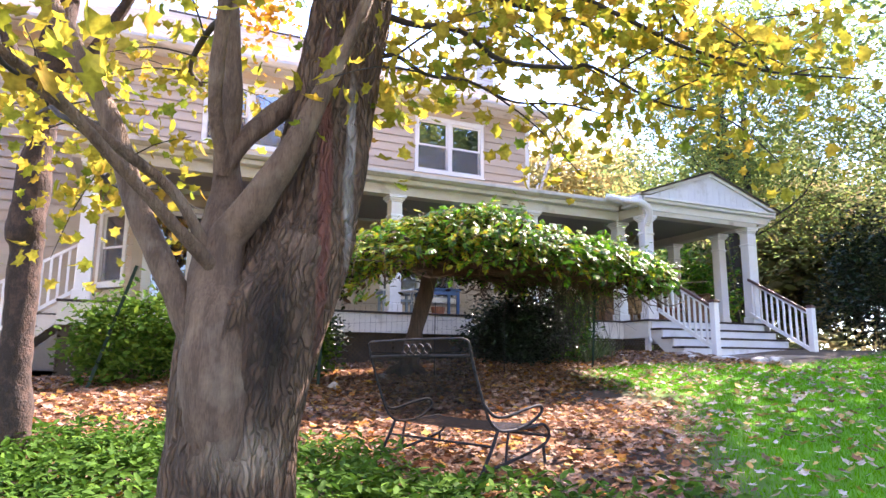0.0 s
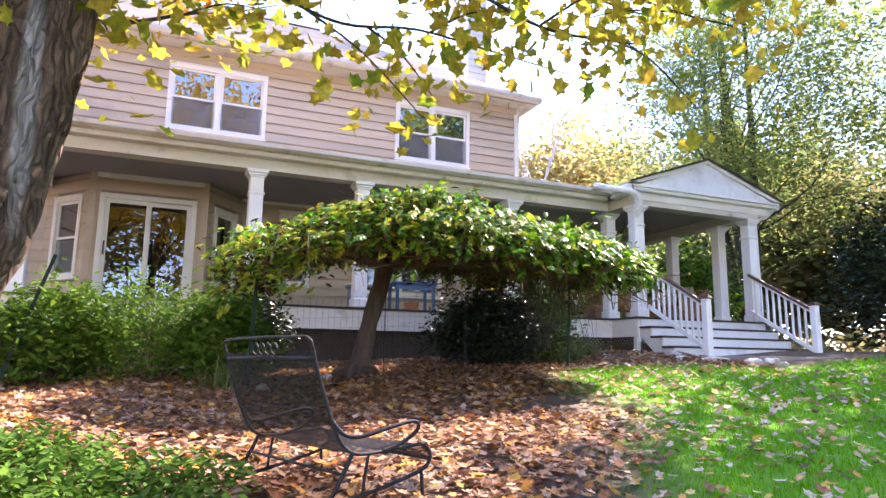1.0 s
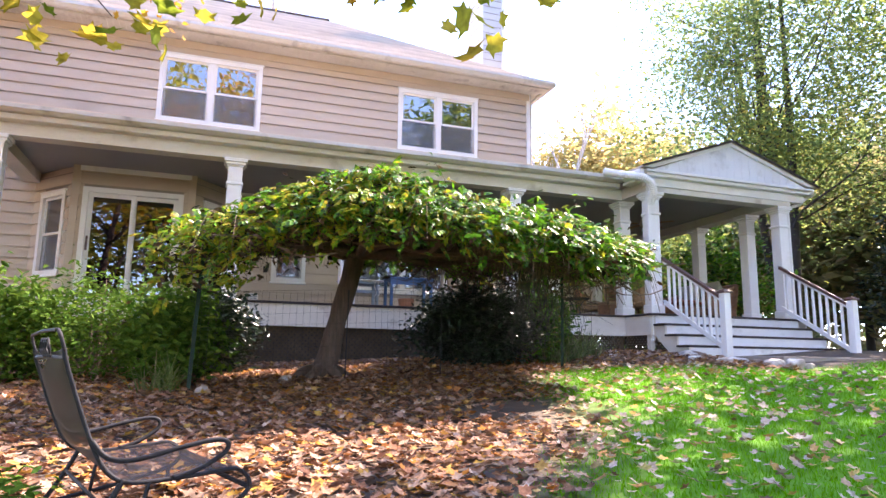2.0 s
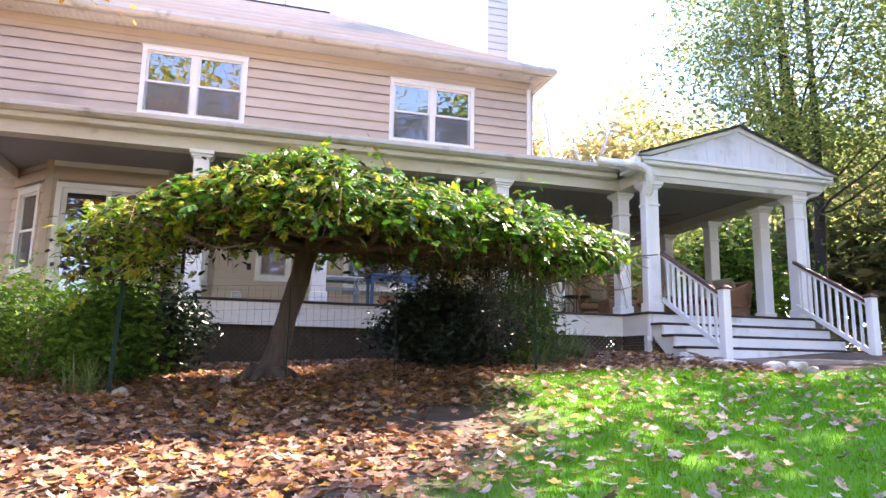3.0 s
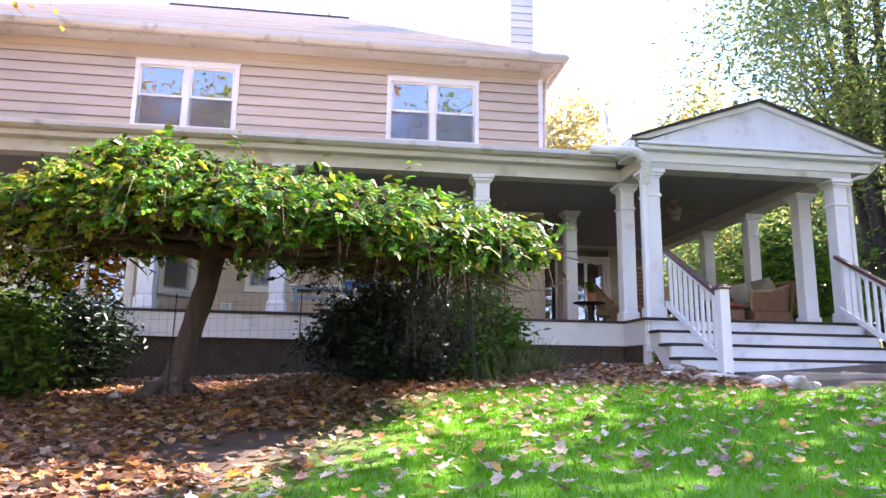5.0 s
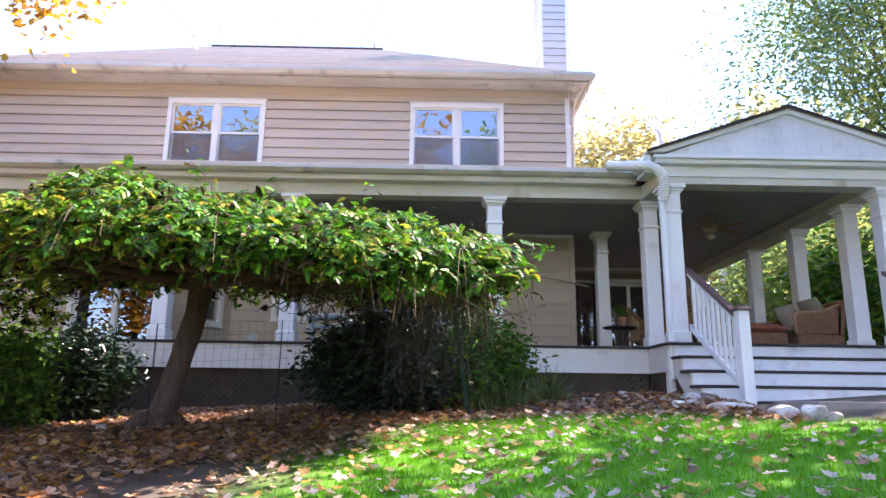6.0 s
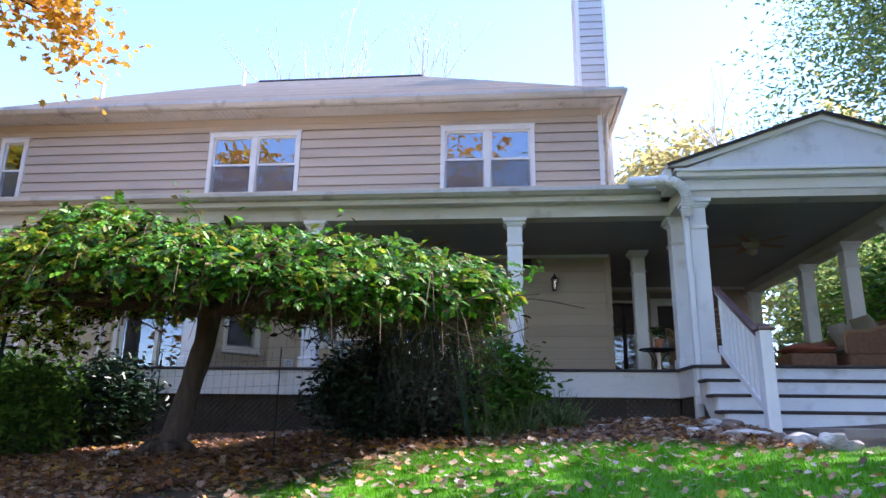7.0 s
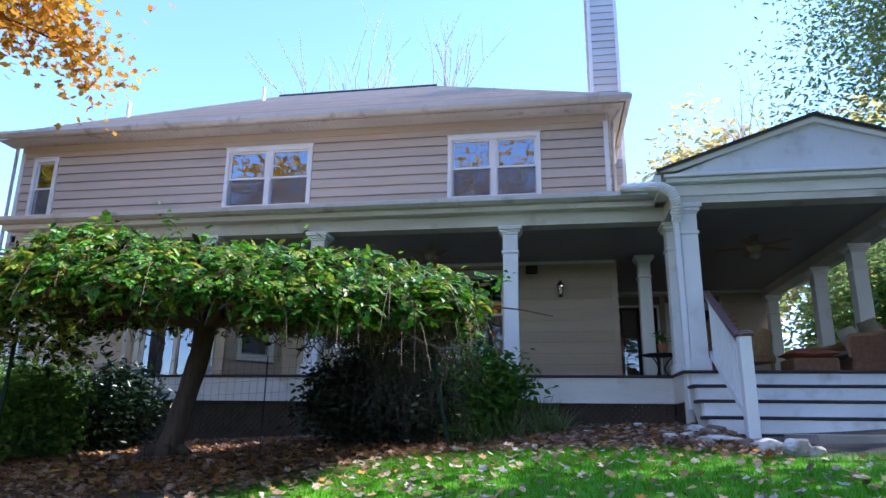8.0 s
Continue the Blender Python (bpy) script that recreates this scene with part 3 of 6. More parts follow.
def lattice(porch, m, length, z0, z1, gap=0.062, w=0.034):
    """Diagonal strips, two layers, clipped to the panel."""
    bm = bmesh.new()
    h = z1 - z0
    for layer, sgn in ((0.0, 1), (0.008, -1)):
        u = -h
        while u < length + h:
            a, b = (u, u + h) if sgn > 0 else (u + h, u)
            pts = []
            lo, hi = 0.0, 1.0
            da = b - a
            for edge, s in ((0.0, 1), (length, -1)):
                fa, fb = s * (a - edge), s * (b - edge)
                if fa < 0 and fb < 0:
                    lo, hi = 1, 0
                elif fa < 0:
                    lo = max(lo, fa / (fa - fb))
                elif fb < 0:
                    hi = min(hi, fa / (fa - fb))
            if hi - lo > 0.02:
                x0, q0, x1, q1 = a + da * lo, z0 + h * lo, a + da * hi, z0 + h * hi
                k = w * 0.7
                prism(bm, [(x0 - k, q0), (x0 + k, q0), (x1 + k, q1), (x1 - k, q1)], "y", layer, layer + 0.007)
            u += gap * 1.414
    return part("lattice_panel", bm, LATTICE, porch, "diagonal wooden lattice", m)


def build_porch():
    porch = thing("porch", "wide covered porch with white square columns and a gabled entrance", "porch")
    # deck
    bm = bmesh.new()
    box(bm, PX0, PX1, PY0, 17.6, FLOOR_Z - 0.035, FLOOR_Z, bev=0.01)
    box(bm, 9.36, PX1, 10.50, PY0 + 0.002, FLOOR_Z - 0.036, FLOOR_Z - 0.001, bev=0.01)
    part("deck", bm, DECK, porch, "dark painted deck boards")
    for a in ((PX0 + 0.02, 9.42, PY0 + 0.03, PY0 + 0.07, 2.10, FLOOR_Z - 0.037), (9.385, 9.425, 10.56, PY0 + 0.028, 2.10, FLOOR_Z - 0.037),
              (PX0 + 0.02, PX0 + 0.06, PY0 + 0.072, 14.3, 2.10, FLOOR_Z - 0.037), (12.88, 12.92, 10.56, 17.6, 2.10, FLOOR_Z - 0.037)):
        part("skirt_board", nb(*a, bev=0.004), FASCIA, porch, "stained white skirt board")
    for x in (PX0 + 0.1, 1.5, 4.2, 6.6, 9.3):
        part("skirt_post", nb(x, x + 0.09, PY0 + 0.1, PY0 + 0.19, 1.1, 2.3), LATTICE, porch)
    part("skirt_post", nb(9.40, 9.49, 10.60, 10.69, 1.4, 2.2), FASCIA, porch)
    lattice(porch, pose(9.50, 10.56, 0, 0, 0, -90), 0.55, 1.45, 1.98)
    for a, b in ((PX0 + 0.06, 1.5), (1.52, 4.2), (4.22, 6.6), (6.62, 9.36)):
        lattice(porch, pose(a, PY0 + 0.085, 0), b - a, 1.3, 2.12)
    lattice(porch, pose(9.42, 10.68, 0, 0, 0, 90), PY0 - 10.6, 1.5, 2.12)
    lattice(porch, pose(PX0 + 0.05, 13.0, 0, 0, 0, -90), 1.6, 1.2, 2.12)
    # Added dark sheet standing in for the deep shade behind the lattice.
    part("dark_backing", nb(PX0 + 0.2, 9.0, 13.2, 13.3, 1.0, 2.4), DECK, porch)
    # columns
    for x, y in COLS:
        column(porch, x, y, CEIL_Z if (x, y) == COLS[-1] else BEAM_Z)
    # beams, ceiling
    def beam(*a):
        part("beam", nb(*a), FASCIA, porch)
    beam(PX0, 9.44, 11.38, 11.64, BEAM_Z, 4.885)
    beam(9.44, 9.74, 10.9, 11.64, BEAM_Z + 0.002, 4.883)
    beam(9.44, 12.8, 10.62, 10.9, BEAM_Z, 4.885)
    beam(12.5, 12.8, 10.9, 17.6, BEAM_Z + 0.002, 4.883)
    beam(PX0, PX0 + 0.26, 11.64, 14.3, BEAM_Z + 0.002, 4.883)
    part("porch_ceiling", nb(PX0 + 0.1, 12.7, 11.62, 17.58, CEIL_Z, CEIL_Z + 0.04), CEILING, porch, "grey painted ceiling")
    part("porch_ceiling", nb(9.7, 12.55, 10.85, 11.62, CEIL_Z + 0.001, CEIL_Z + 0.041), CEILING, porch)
    part("crown_trim", nb(2.5, 9.0, WALL_Y - 0.075, WALL_Y - 0.032, CEIL_Z - 0.06, CEIL_Z - 0.002), WHITE, porch)
    part("crown_trim", nb(9.0, 12.5, 17.5, 17.56, CEIL_Z - 0.06, CEIL_Z - 0.002), WHITE, porch)
    part("crown_trim", nb(-0.1, 1.7, 13.385, 13.42, CEIL_Z - 0.09, CEIL_Z - 0.002), WHITE, porch)
    # entablature and gutter along the front
    part("fascia", nb(PX0 - 0.12, 9.30, 11.20, 11.38, 4.86, 4.955, bev=0.01), FASCIA, porch)
    bm = bmesh.new()
    prism(bm, [(11.08, 5.05), (11.07, 4.99), (11.12, 4.945), (11.2, 4.94), (11.2, 5.05), (11.18, 5.05), (11.18, 4.965), (11.13, 4.965), (11.1, 5.0), (11.1, 5.05)], "x", PX0 - 0.2, 9.28)
    part("gutter", bm, GUTTER, porch, "stained metal gutter")
    bm = bmesh.new()
    prism(bm, [(11.1, 5.03), (14.38, 5.70), (14.38, 5.76), (11.1, 5.07)], "x", PX0 - 0.18, 9.25)
    part("porch_roof", bm, SHINGLE, porch, "low shingle porch roof")
    # gabled portico
    gx0, gx1, gxm, gy, gz, gpk = 9.32, 13.22, 11.24, 10.42, 4.95, 5.74
    bm = bmesh.new()
    prism(bm, [(gx0 + 0.16, gz + 0.1), (gx1 - 0.16, gz + 0.1), (gxm, gpk - 0.04)], "y", gy + 0.05, gy + 0.2)
    part("gable_panel", bm, RISER, porch, "white board gable")
    for k in range(1, 21):
        x = gx0 + 0.2 + k * 0.18
        top = gpk - 0.06 - abs(x - gxm) * (gpk - gz - 0.12) / (gxm - gx0 - 0.16)
        if top > gz + 0.14:
            part("batten", nb(x - 0.006, x + 0.006, gy + 0.047, gy + 0.05, gz + 0.1, top), RISER, porch)
    for z0, z1, d in ((4.78, 4.93, 0.17), (4.93, 4.992, 0.05), (4.992, 5.04, 0.0)):
        part("cornice", nb(gx0 + d * 0.6, gx1 - d * 0.6, gy + d, gy + 0.3, z0, z1 - 0.002, bev=0.006), WHITE, porch)
    for s in (-1, 1):
        x_end = gx0 - 0.04 if s < 0 else gx1 + 0.04
        bm = bmesh.new()
        prism(bm, [(x_end, gz + 0.12), (gxm, gpk), (gxm, gpk - 0.065), (x_end + (-s) * 0.19, gz + 0.12)], "y", gy - 0.0, gy + 0.048)
        part("rake_board", bm, WHITE, porch)
        bm = bmesh.new()
        prism(bm, [(x_end + s * 0.05, gz + 0.105), (gxm, gpk + 0.005), (gxm, gpk + 0.045), (x_end + s * 0.06, gz + 0.135)], "y", gy - 0.02, 17.6)
        part("portico_roof", bm, SHINGLE, porch, "dark edged shingle roof")
        bm = bmesh.new()
        prism(bm, [(x_end + s * 0.05, gz + 0.108), (gxm, gpk + 0.008), (gxm, gpk + 0.05), (x_end + s * 0.065, gz + 0.14)], "y", gy - 0.045, gy - 0.021)
        part("drip_edge", bm, DECK, porch, "dark roof edge strip")
        bm = bmesh.new()
        prism(bm, [(x_end, 5.03), (x_end + s * 0.09, 5.03), (x_end + s * 0.1, 4.96), (x_end + s * 0.04, 4.92), (x_end, 4.91)], "y", gy + 0.12 if s > 0 else gy + 0.02, 17.5 if s > 0 else 11.0)
        part("gutter", bm, WHITE, porch)
        part("cornice", nb(*((x_end, 9.44) if s < 0 else (12.8, x_end)), gy + 0.3, 11.1 if s < 0 else 17.5, 4.87, 4.92), WHITE, porch)
    # corrugated drain pipe from the gutter down the corner column
    line, rad = smooth_line([(8.86, 11.06, 5.09), (8.98, 10.88, 5.02), (9.10, 10.62, 4.93), (9.24, 10.45, 4.87), (9.38, 10.40, 4.77), (9.45, 10.44, 4.60), (9.46, 10.55, 4.42)], [0.075] * 7, 12)
    rad = [r * (1.0 if i % 2 else 0.86) for i, r in enumerate(rad)]
    drain = part("drain_pipe", tube(bmesh.new(), line, rad, 12), TRIM, porch, "cream white corrugated drain hose")
    bm = bmesh.new()
    box(bm, 9.42, 9.49, 10.56, 10.64, 2.0, 4.62, bev=0.008)
    part("downspout", bm, WHITE, porch)
    bm = bmesh.new()
    tube(bm, [(13.25, 10.62, 4.95), (13.1, 10.7, 4.78), (12.84, 10.76, 4.68), (12.84, 10.76, 2.2)], 0.045, 8)
    part("downspout", bm, WHITE, porch)
    return porch


build_porch()


# ---- front steps ----
def railing(steps, x, y0, z0, y1, z1):
    """A sloped hand rail between column and newel, with bottom rail and square balusters."""
    def run(name, drop, w, h, material, label=""):
        bm = bmesh.new()
        prism(bm, [(y0, z0 - drop), (y1, z1 - drop), (y1, z1 - drop + h), (y0, z0 - drop + h)], "x", x - w / 2, x + w / 2)
        return part(name, bm, material, steps, label)
    run("hand_rail", 0.03, 0.075, 0.055, RAILWOOD, "brown painted hand rail")
    run("rail_fillet", 0.075, 0.04, 0.043, WHITE)
    run("bottom_rail", 0.82, 0.05, 0.08, WHITE)
    count = 10
    for k in range(1, count):
        t = k / count
        y, z = y0 + (y1 - y0) * t, z0 + (z1 - z0) * t
        part("baluster", nb(x - 0.018, x + 0.018, y - 0.018, y + 0.018, z - 0.755, z - 0.06), WHITE, steps)


def newel(steps, x, y, z0, z1):
    p = part("newel_post", nb(x - 0.062, x + 0.062, y - 0.062, y + 0.062, z0, z1, bev=0.006), WHITE, steps)
    bm = nb(x - 0.085, x + 0.085, y - 0.085, y + 0.085, z1, z1 + 0.035, bev=0.008)
    box(bm, x - 0.06, x + 0.06, y - 0.06, y + 0.06, z1 + 0.034, z1 + 0.06, bev=0.01)
    part("newel_cap", bm, RAILWOOD, p, "brown newel cap")


def build_steps():
    steps = thing("front_steps", "wide white porch steps with dark treads and railings", "steps")
    x0, x1 = 9.45, 12.72
    for k in range(5):
        zt = FLOOR_Z - 0.187 * k
        yf = 10.52 - 0.29 * k
        part("riser", nb(x0 + 0.03, x1 - 0.03, yf + 0.03, yf + 0.055, zt - 0.187 if k < 4 else zt - 0.32, zt - 0.037), RISER, steps)
        if k:
            part("tread", nb(x0 - 0.03, x1 + 0.03, yf, yf + 0.315, zt - 0.036, zt, bev=0.008), DECK, steps, "dark painted tread")
    for x in (x0, x1 - 0.035):
        bm = bmesh.new()
        out = [(10.56, 2.1), (10.56, 2.43)]
        for k in range(1, 5):
            yf, zt = 10.52 - 0.29 * k, FLOOR_Z - 0.187 * k
            out += [(yf + 0.32, zt - 0.04), (yf + 0.035, zt - 0.04)]
        out += [(9.40, 1.45), (9.72, 1.45)]
        prism(bm, out, "x", x, x + 0.03)
        part("stringer", bm, FASCIA, steps)
    newel(steps, 9.77, 9.2, 1.5, 2.72)
    newel(steps, 12.45, 9.2, 1.5, 2.72)
    railing(steps, 9.77, 10.66, 3.47, 9.26, 2.66)
    railing(steps, 12.45, 10.66, 3.47, 9.26, 2.66)
    # side steps at the far end of the porch
    side = thing("side_steps", "white side steps with railing going down from the porch", "steps")
    for k in range(5):
        zt, xf = FLOOR_Z - 0.19 * k, PX0 - 0.27 * k
        part("riser", nb(xf - 0.025, xf, 11.75, 13.0, zt - 0.19, zt - 0.037), RISER, side)
        if k:
            part("tread", nb(xf, xf + 0.3, 11.70, 13.05, zt - 0.036, zt, bev=0.006), DECK, side)
    for y in (11.7, 13.02):
        bm = bmesh.new()
        prism(bm, [(PX0, 2.15), (PX0, 2.44), (PX0 - 1.3, 1.5), (PX0 - 1.3, 1.2), (PX0 - 1.05, 1.2)], "y", y, y + 0.03)
        part("stringer", bm, FASCIA, side)
    bm = bmesh.new()
    prism(bm, [(PX0 + 0.2, 3.35), (PX0 - 1.2, 2.42), (PX0 - 1.2, 2.47), (PX0 + 0.2, 3.40)], "y", 11.7, 11.76)
    part("hand_rail", bm, WHITE, side)
    bm = bmesh.new()
    prism(bm, [(PX0 + 0.2, 2.62), (PX0 - 1.2, 1.69), (PX0 - 1.2, 1.75), (PX0 + 0.2, 2.68)], "y", 11.7, 11.76)
    part("bottom_rail", bm, WHITE, side)
    for k in range(1, 12):
        x = PX0 + 0.2 - 1.4 * k / 12
        z = 3.35 - 0.93 * k / 12
        part("baluster", nb(x - 0.018, x + 0.018, 11.712, 11.748, z - 0.7, z + 0.01), WHITE, side)
    part("newel_post", nb(PX0 - 1.26, PX0 - 1.15, 11.68, 11.79, 1.0, 2.55), WHITE, side)


build_steps()

# ---- plant materials ----
def bark_mat():
    """Furrowed bark: long upright plates, reddish seams, a dark wet hollow and a pale healed lip below it."""
    m = mat("maple_bark", (0.26, 0.160, 0.098), (0.110, 0.068, 0.043), 0.9, scale=2.2, fine=12, bump=0.0, mix=0.55, stretch=(5, 5, 1.2))
    n, link = m.node_tree.nodes, m.node_tree.links.new
    b = n["Principled BSDF"]
    colour = b.inputs["Base Color"].links[0].from_socket
    geo = n.new("ShaderNodeNewGeometry")
    mp, vor, fine = n.new("ShaderNodeMapping"), n.new("ShaderNodeTexVoronoi"), n.new("ShaderNodeTexNoise")
    mp.inputs["Scale"].default_value = (1, 1, 0.16)
    warp = n.new("ShaderNodeTexNoise")
    warp.inputs["Scale"].default_value = 6
    add = n.new("ShaderNodeMixRGB")
    add.blend_type = "ADD"
    add.inputs["Fac"].default_value = 0.10
    link(geo.outputs["Position"], warp.inputs["Vector"])
    link(geo.outputs["Position"], add.inputs["Color1"])
    link(warp.outputs["Color"], add.inputs["Color2"])
    link(add.outputs[0], mp.inputs["Vector"])
    vor.feature = "DISTANCE_TO_EDGE"
    vor.inputs["Scale"].default_value = 44
    link(mp.outputs[0], vor.inputs["Vector"])
    fine.inputs["Scale"].default_value, fine.inputs["Detail"].default_value = 70, 6
    link(mp.outputs[0], fine.inputs["Vector"])
    cut = n.new("ShaderNodeMapRange")
    cut.inputs["From Max"].default_value = 0.22
    link(vor.outputs["Distance"], cut.inputs["Value"])
    height = n.new("ShaderNodeMath")
    height.operation = "MULTIPLY_ADD"
    link(fine.outputs["Fac"], height.inputs[0])
    height.inputs[1].default_value = 0.9
    link(cut.outputs[0], height.inputs[2])
    bp = n.new("ShaderNodeBump")
    bp.inputs["Strength"].default_value, bp.inputs["Distance"].default_value = 1.0, 0.02
    link(height.outputs[0], bp.inputs["Height"])
    link(bp.outputs[0], b.inputs["Normal"])
    def over(colour, fac, tone):
        mx = n.new("ShaderNodeMix")
        mx.data_type = "RGBA"
        mx.inputs["B"].default_value = (*tone, 1)
        link(fac, mx.inputs["Factor"])
        link(colour, mx.inputs["A"])
        return mx.outputs["Result"]
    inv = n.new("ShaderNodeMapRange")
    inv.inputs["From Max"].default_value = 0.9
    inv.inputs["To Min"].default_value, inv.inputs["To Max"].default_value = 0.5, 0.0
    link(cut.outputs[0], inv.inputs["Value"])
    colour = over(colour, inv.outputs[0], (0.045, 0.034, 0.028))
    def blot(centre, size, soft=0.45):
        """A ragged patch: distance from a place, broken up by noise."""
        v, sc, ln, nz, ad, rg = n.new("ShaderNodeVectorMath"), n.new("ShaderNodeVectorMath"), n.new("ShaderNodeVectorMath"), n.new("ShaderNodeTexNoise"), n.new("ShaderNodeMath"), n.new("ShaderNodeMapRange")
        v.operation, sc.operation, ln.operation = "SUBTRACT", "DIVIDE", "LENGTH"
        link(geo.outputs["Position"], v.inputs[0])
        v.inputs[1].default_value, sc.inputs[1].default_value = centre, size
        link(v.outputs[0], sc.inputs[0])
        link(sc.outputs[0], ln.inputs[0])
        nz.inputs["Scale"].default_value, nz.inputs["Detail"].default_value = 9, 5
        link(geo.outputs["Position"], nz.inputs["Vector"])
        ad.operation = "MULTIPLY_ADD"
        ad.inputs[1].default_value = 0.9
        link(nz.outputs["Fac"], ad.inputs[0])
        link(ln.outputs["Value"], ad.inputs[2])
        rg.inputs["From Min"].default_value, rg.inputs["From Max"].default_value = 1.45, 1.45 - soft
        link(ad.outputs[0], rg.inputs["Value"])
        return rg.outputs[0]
    colour = over(colour, blot((0.55, 2.45, 2.25), (0.035, 0.3, 0.75)), (0.20, 0.075, 0.055))
    colour = over(colour, blot((0.66, 2.5, 2.35), (0.03, 0.3, 0.45)), (0.34, 0.31, 0.29))
    colour = over(colour, blot((0.30, 2.4, 1.24), (0.2, 0.3, 0.12), 0.7), (0.36, 0.27, 0.19))
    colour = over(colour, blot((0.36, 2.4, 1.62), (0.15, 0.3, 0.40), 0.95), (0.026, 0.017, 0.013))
    link(colour, b.inputs["Base Color"])
    return m


BARK = bark_mat()
PALE_BARK = mat("grey_bark", (0.25, 0.165, 0.108), (0.11, 0.070, 0.047), 0.85, scale=5, fine=40, bump=1.0, mix=0.7, stretch=(4, 4, 0.9), stain=(0.29, 0.225, 0.165), stain_scale=7, stain_at=(0.52, 0.8))
RED_BARK = mat("reddish_bark", (0.12, 0.066, 0.05), (0.04, 0.026, 0.022), 0.9, scale=9, fine=45, bump=1.0, mix=0.8, stretch=(2, 2, 1.4))
VINE_BARK = mat("vine_bark", (0.14, 0.09, 0.065), (0.06, 0.04, 0.03), 0.9, scale=6, fine=50, bump=0.7, stretch=(4, 4, 0.7))
DARK_BARK = mat("dark_bark", (0.06, 0.05, 0.045), (0.03, 0.026, 0.024), 0.9, scale=5, fine=40, bump=0.6)
BLEACHED = mat("bleached_branches", (0.52, 0.46, 0.42), (0.40, 0.34, 0.30), 0.8, bump=0.2)
TWIGS = mat("dry_twigs", (0.24, 0.17, 0.12), (0.09, 0.06, 0.045), 0.9, bump=0.2)
MAPLE_LEAF = leaf_mat("yellow_maple_leaves", [(0.30, 0.33, 0.035), (0.50, 0.43, 0.05), (0.54, 0.45, 0.06), (0.36, 0.36, 0.035), (0.48, 0.36, 0.045), (0.57, 0.47, 0.07), (0.17, 0.27, 0.03), (0.33, 0.35, 0.035), (0.53, 0.40, 0.05), (0.42, 0.25, 0.04)], 0.7, 0.6, 0.1)
ORANGE_LEAF = leaf_mat("orange_maple_leaves", [(0.612, 0.378, 0.036), (0.648, 0.270, 0.027), (0.666, 0.468, 0.054), (0.450, 0.180, 0.027), (0.630, 0.414, 0.045)], 0.7, 0.5, 0.1)
FALLEN = leaf_mat("fallen_leaves", [(0.349, 0.190, 0.121), (0.524, 0.373, 0.276), (0.193, 0.079, 0.041), (0.437, 0.269, 0.188), (0.542, 0.214, 0.030), (0.262, 0.119, 0.067), (0.506, 0.348, 0.256), (0.402, 0.221, 0.134), (0.559, 0.340, 0.067), (0.315, 0.158, 0.101), (0.105, 0.047, 0.030), (0.472, 0.308, 0.222), (0.262, 0.103, 0.048), (0.577, 0.435, 0.337)], 0.75, 0.15, 0.1)
VINE_LEAF = leaf_mat("vine_leaves", [(0.030, 0.115, 0.010), (0.075, 0.260, 0.014), (0.140, 0.420, 0.018), (0.024, 0.080, 0.014), (0.095, 0.310, 0.015), (0.215, 0.440, 0.022), (0.045, 0.150, 0.014), (0.020, 0.066, 0.012), (0.120, 0.360, 0.018), (0.030, 0.090, 0.020), (0.240, 0.240, 0.030), (0.16, 0.085, 0.04)], 0.42, 0.3, 0.35)
YELLOW_VINE = leaf_mat("yellowing_vine_leaves", [(0.22, 0.40, 0.03), (0.44, 0.48, 0.035), (0.15, 0.34, 0.02), (0.55, 0.44, 0.045), (0.09, 0.24, 0.02), (0.34, 0.45, 0.035), (0.42, 0.24, 0.03)], 0.5, 0.45, 0.25)
# Withered tones taken near black: the canopy's inner shade as leaf colour.
SHADED_LEAF = leaf_mat("shade_darkened_leaves", [(0.03, 0.045, 0.015), (0.05, 0.035, 0.02), (0.02, 0.03, 0.012), (0.09, 0.055, 0.03), (0.03, 0.02, 0.014)], 0.8, 0.1, 0.1)
SHRUB_LEAF = leaf_mat("shrub_leaves", [(0.045, 0.114, 0.016), (0.081, 0.171, 0.024), (0.117, 0.209, 0.032), (0.054, 0.142, 0.016), (0.162, 0.257, 0.032)], 0.7, 0.3, 0.06)
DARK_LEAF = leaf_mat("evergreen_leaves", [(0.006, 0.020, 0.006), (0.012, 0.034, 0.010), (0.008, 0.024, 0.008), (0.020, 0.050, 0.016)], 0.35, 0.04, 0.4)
TREE_LEAF = leaf_mat("tree_leaves", [(0.12, 0.21, 0.07), (0.18, 0.28, 0.085), (0.25, 0.34, 0.095), (0.13, 0.21, 0.10), (0.32, 0.37, 0.085), (0.19, 0.27, 0.10), (0.42, 0.38, 0.09)], 0.85, 0.7, 0.05)
GOLD_LEAF = leaf_mat("far_golden_leaves", [(0.522, 0.425, 0.153), (0.486, 0.416, 0.153), (0.540, 0.391, 0.153), (0.450, 0.391, 0.145), (0.558, 0.459, 0.187)], 0.9, 0.6, 0.05)
MIST_LEAF = leaf_mat("muted_woodland_leaves", [(0.20, 0.24, 0.10), (0.30, 0.29, 0.13), (0.15, 0.20, 0.09), (0.36, 0.30, 0.14), (0.24, 0.19, 0.11), (0.26, 0.30, 0.12)], 0.9, 0.55, 0.05)
RUST_LEAF = leaf_mat("far_rust_leaves", [(0.46, 0.22, 0.06), (0.58, 0.34, 0.08), (0.36, 0.28, 0.07), (0.50, 0.40, 0.10), (0.30, 0.15, 0.06)], 0.9, 0.5, 0.05)
COVER_LEAF = leaf_mat("ground_cover_leaves", [(0.043, 0.119, 0.017), (0.068, 0.162, 0.021), (0.034, 0.093, 0.014), (0.102, 0.221, 0.021)], 0.7, 0.25, 0.08)
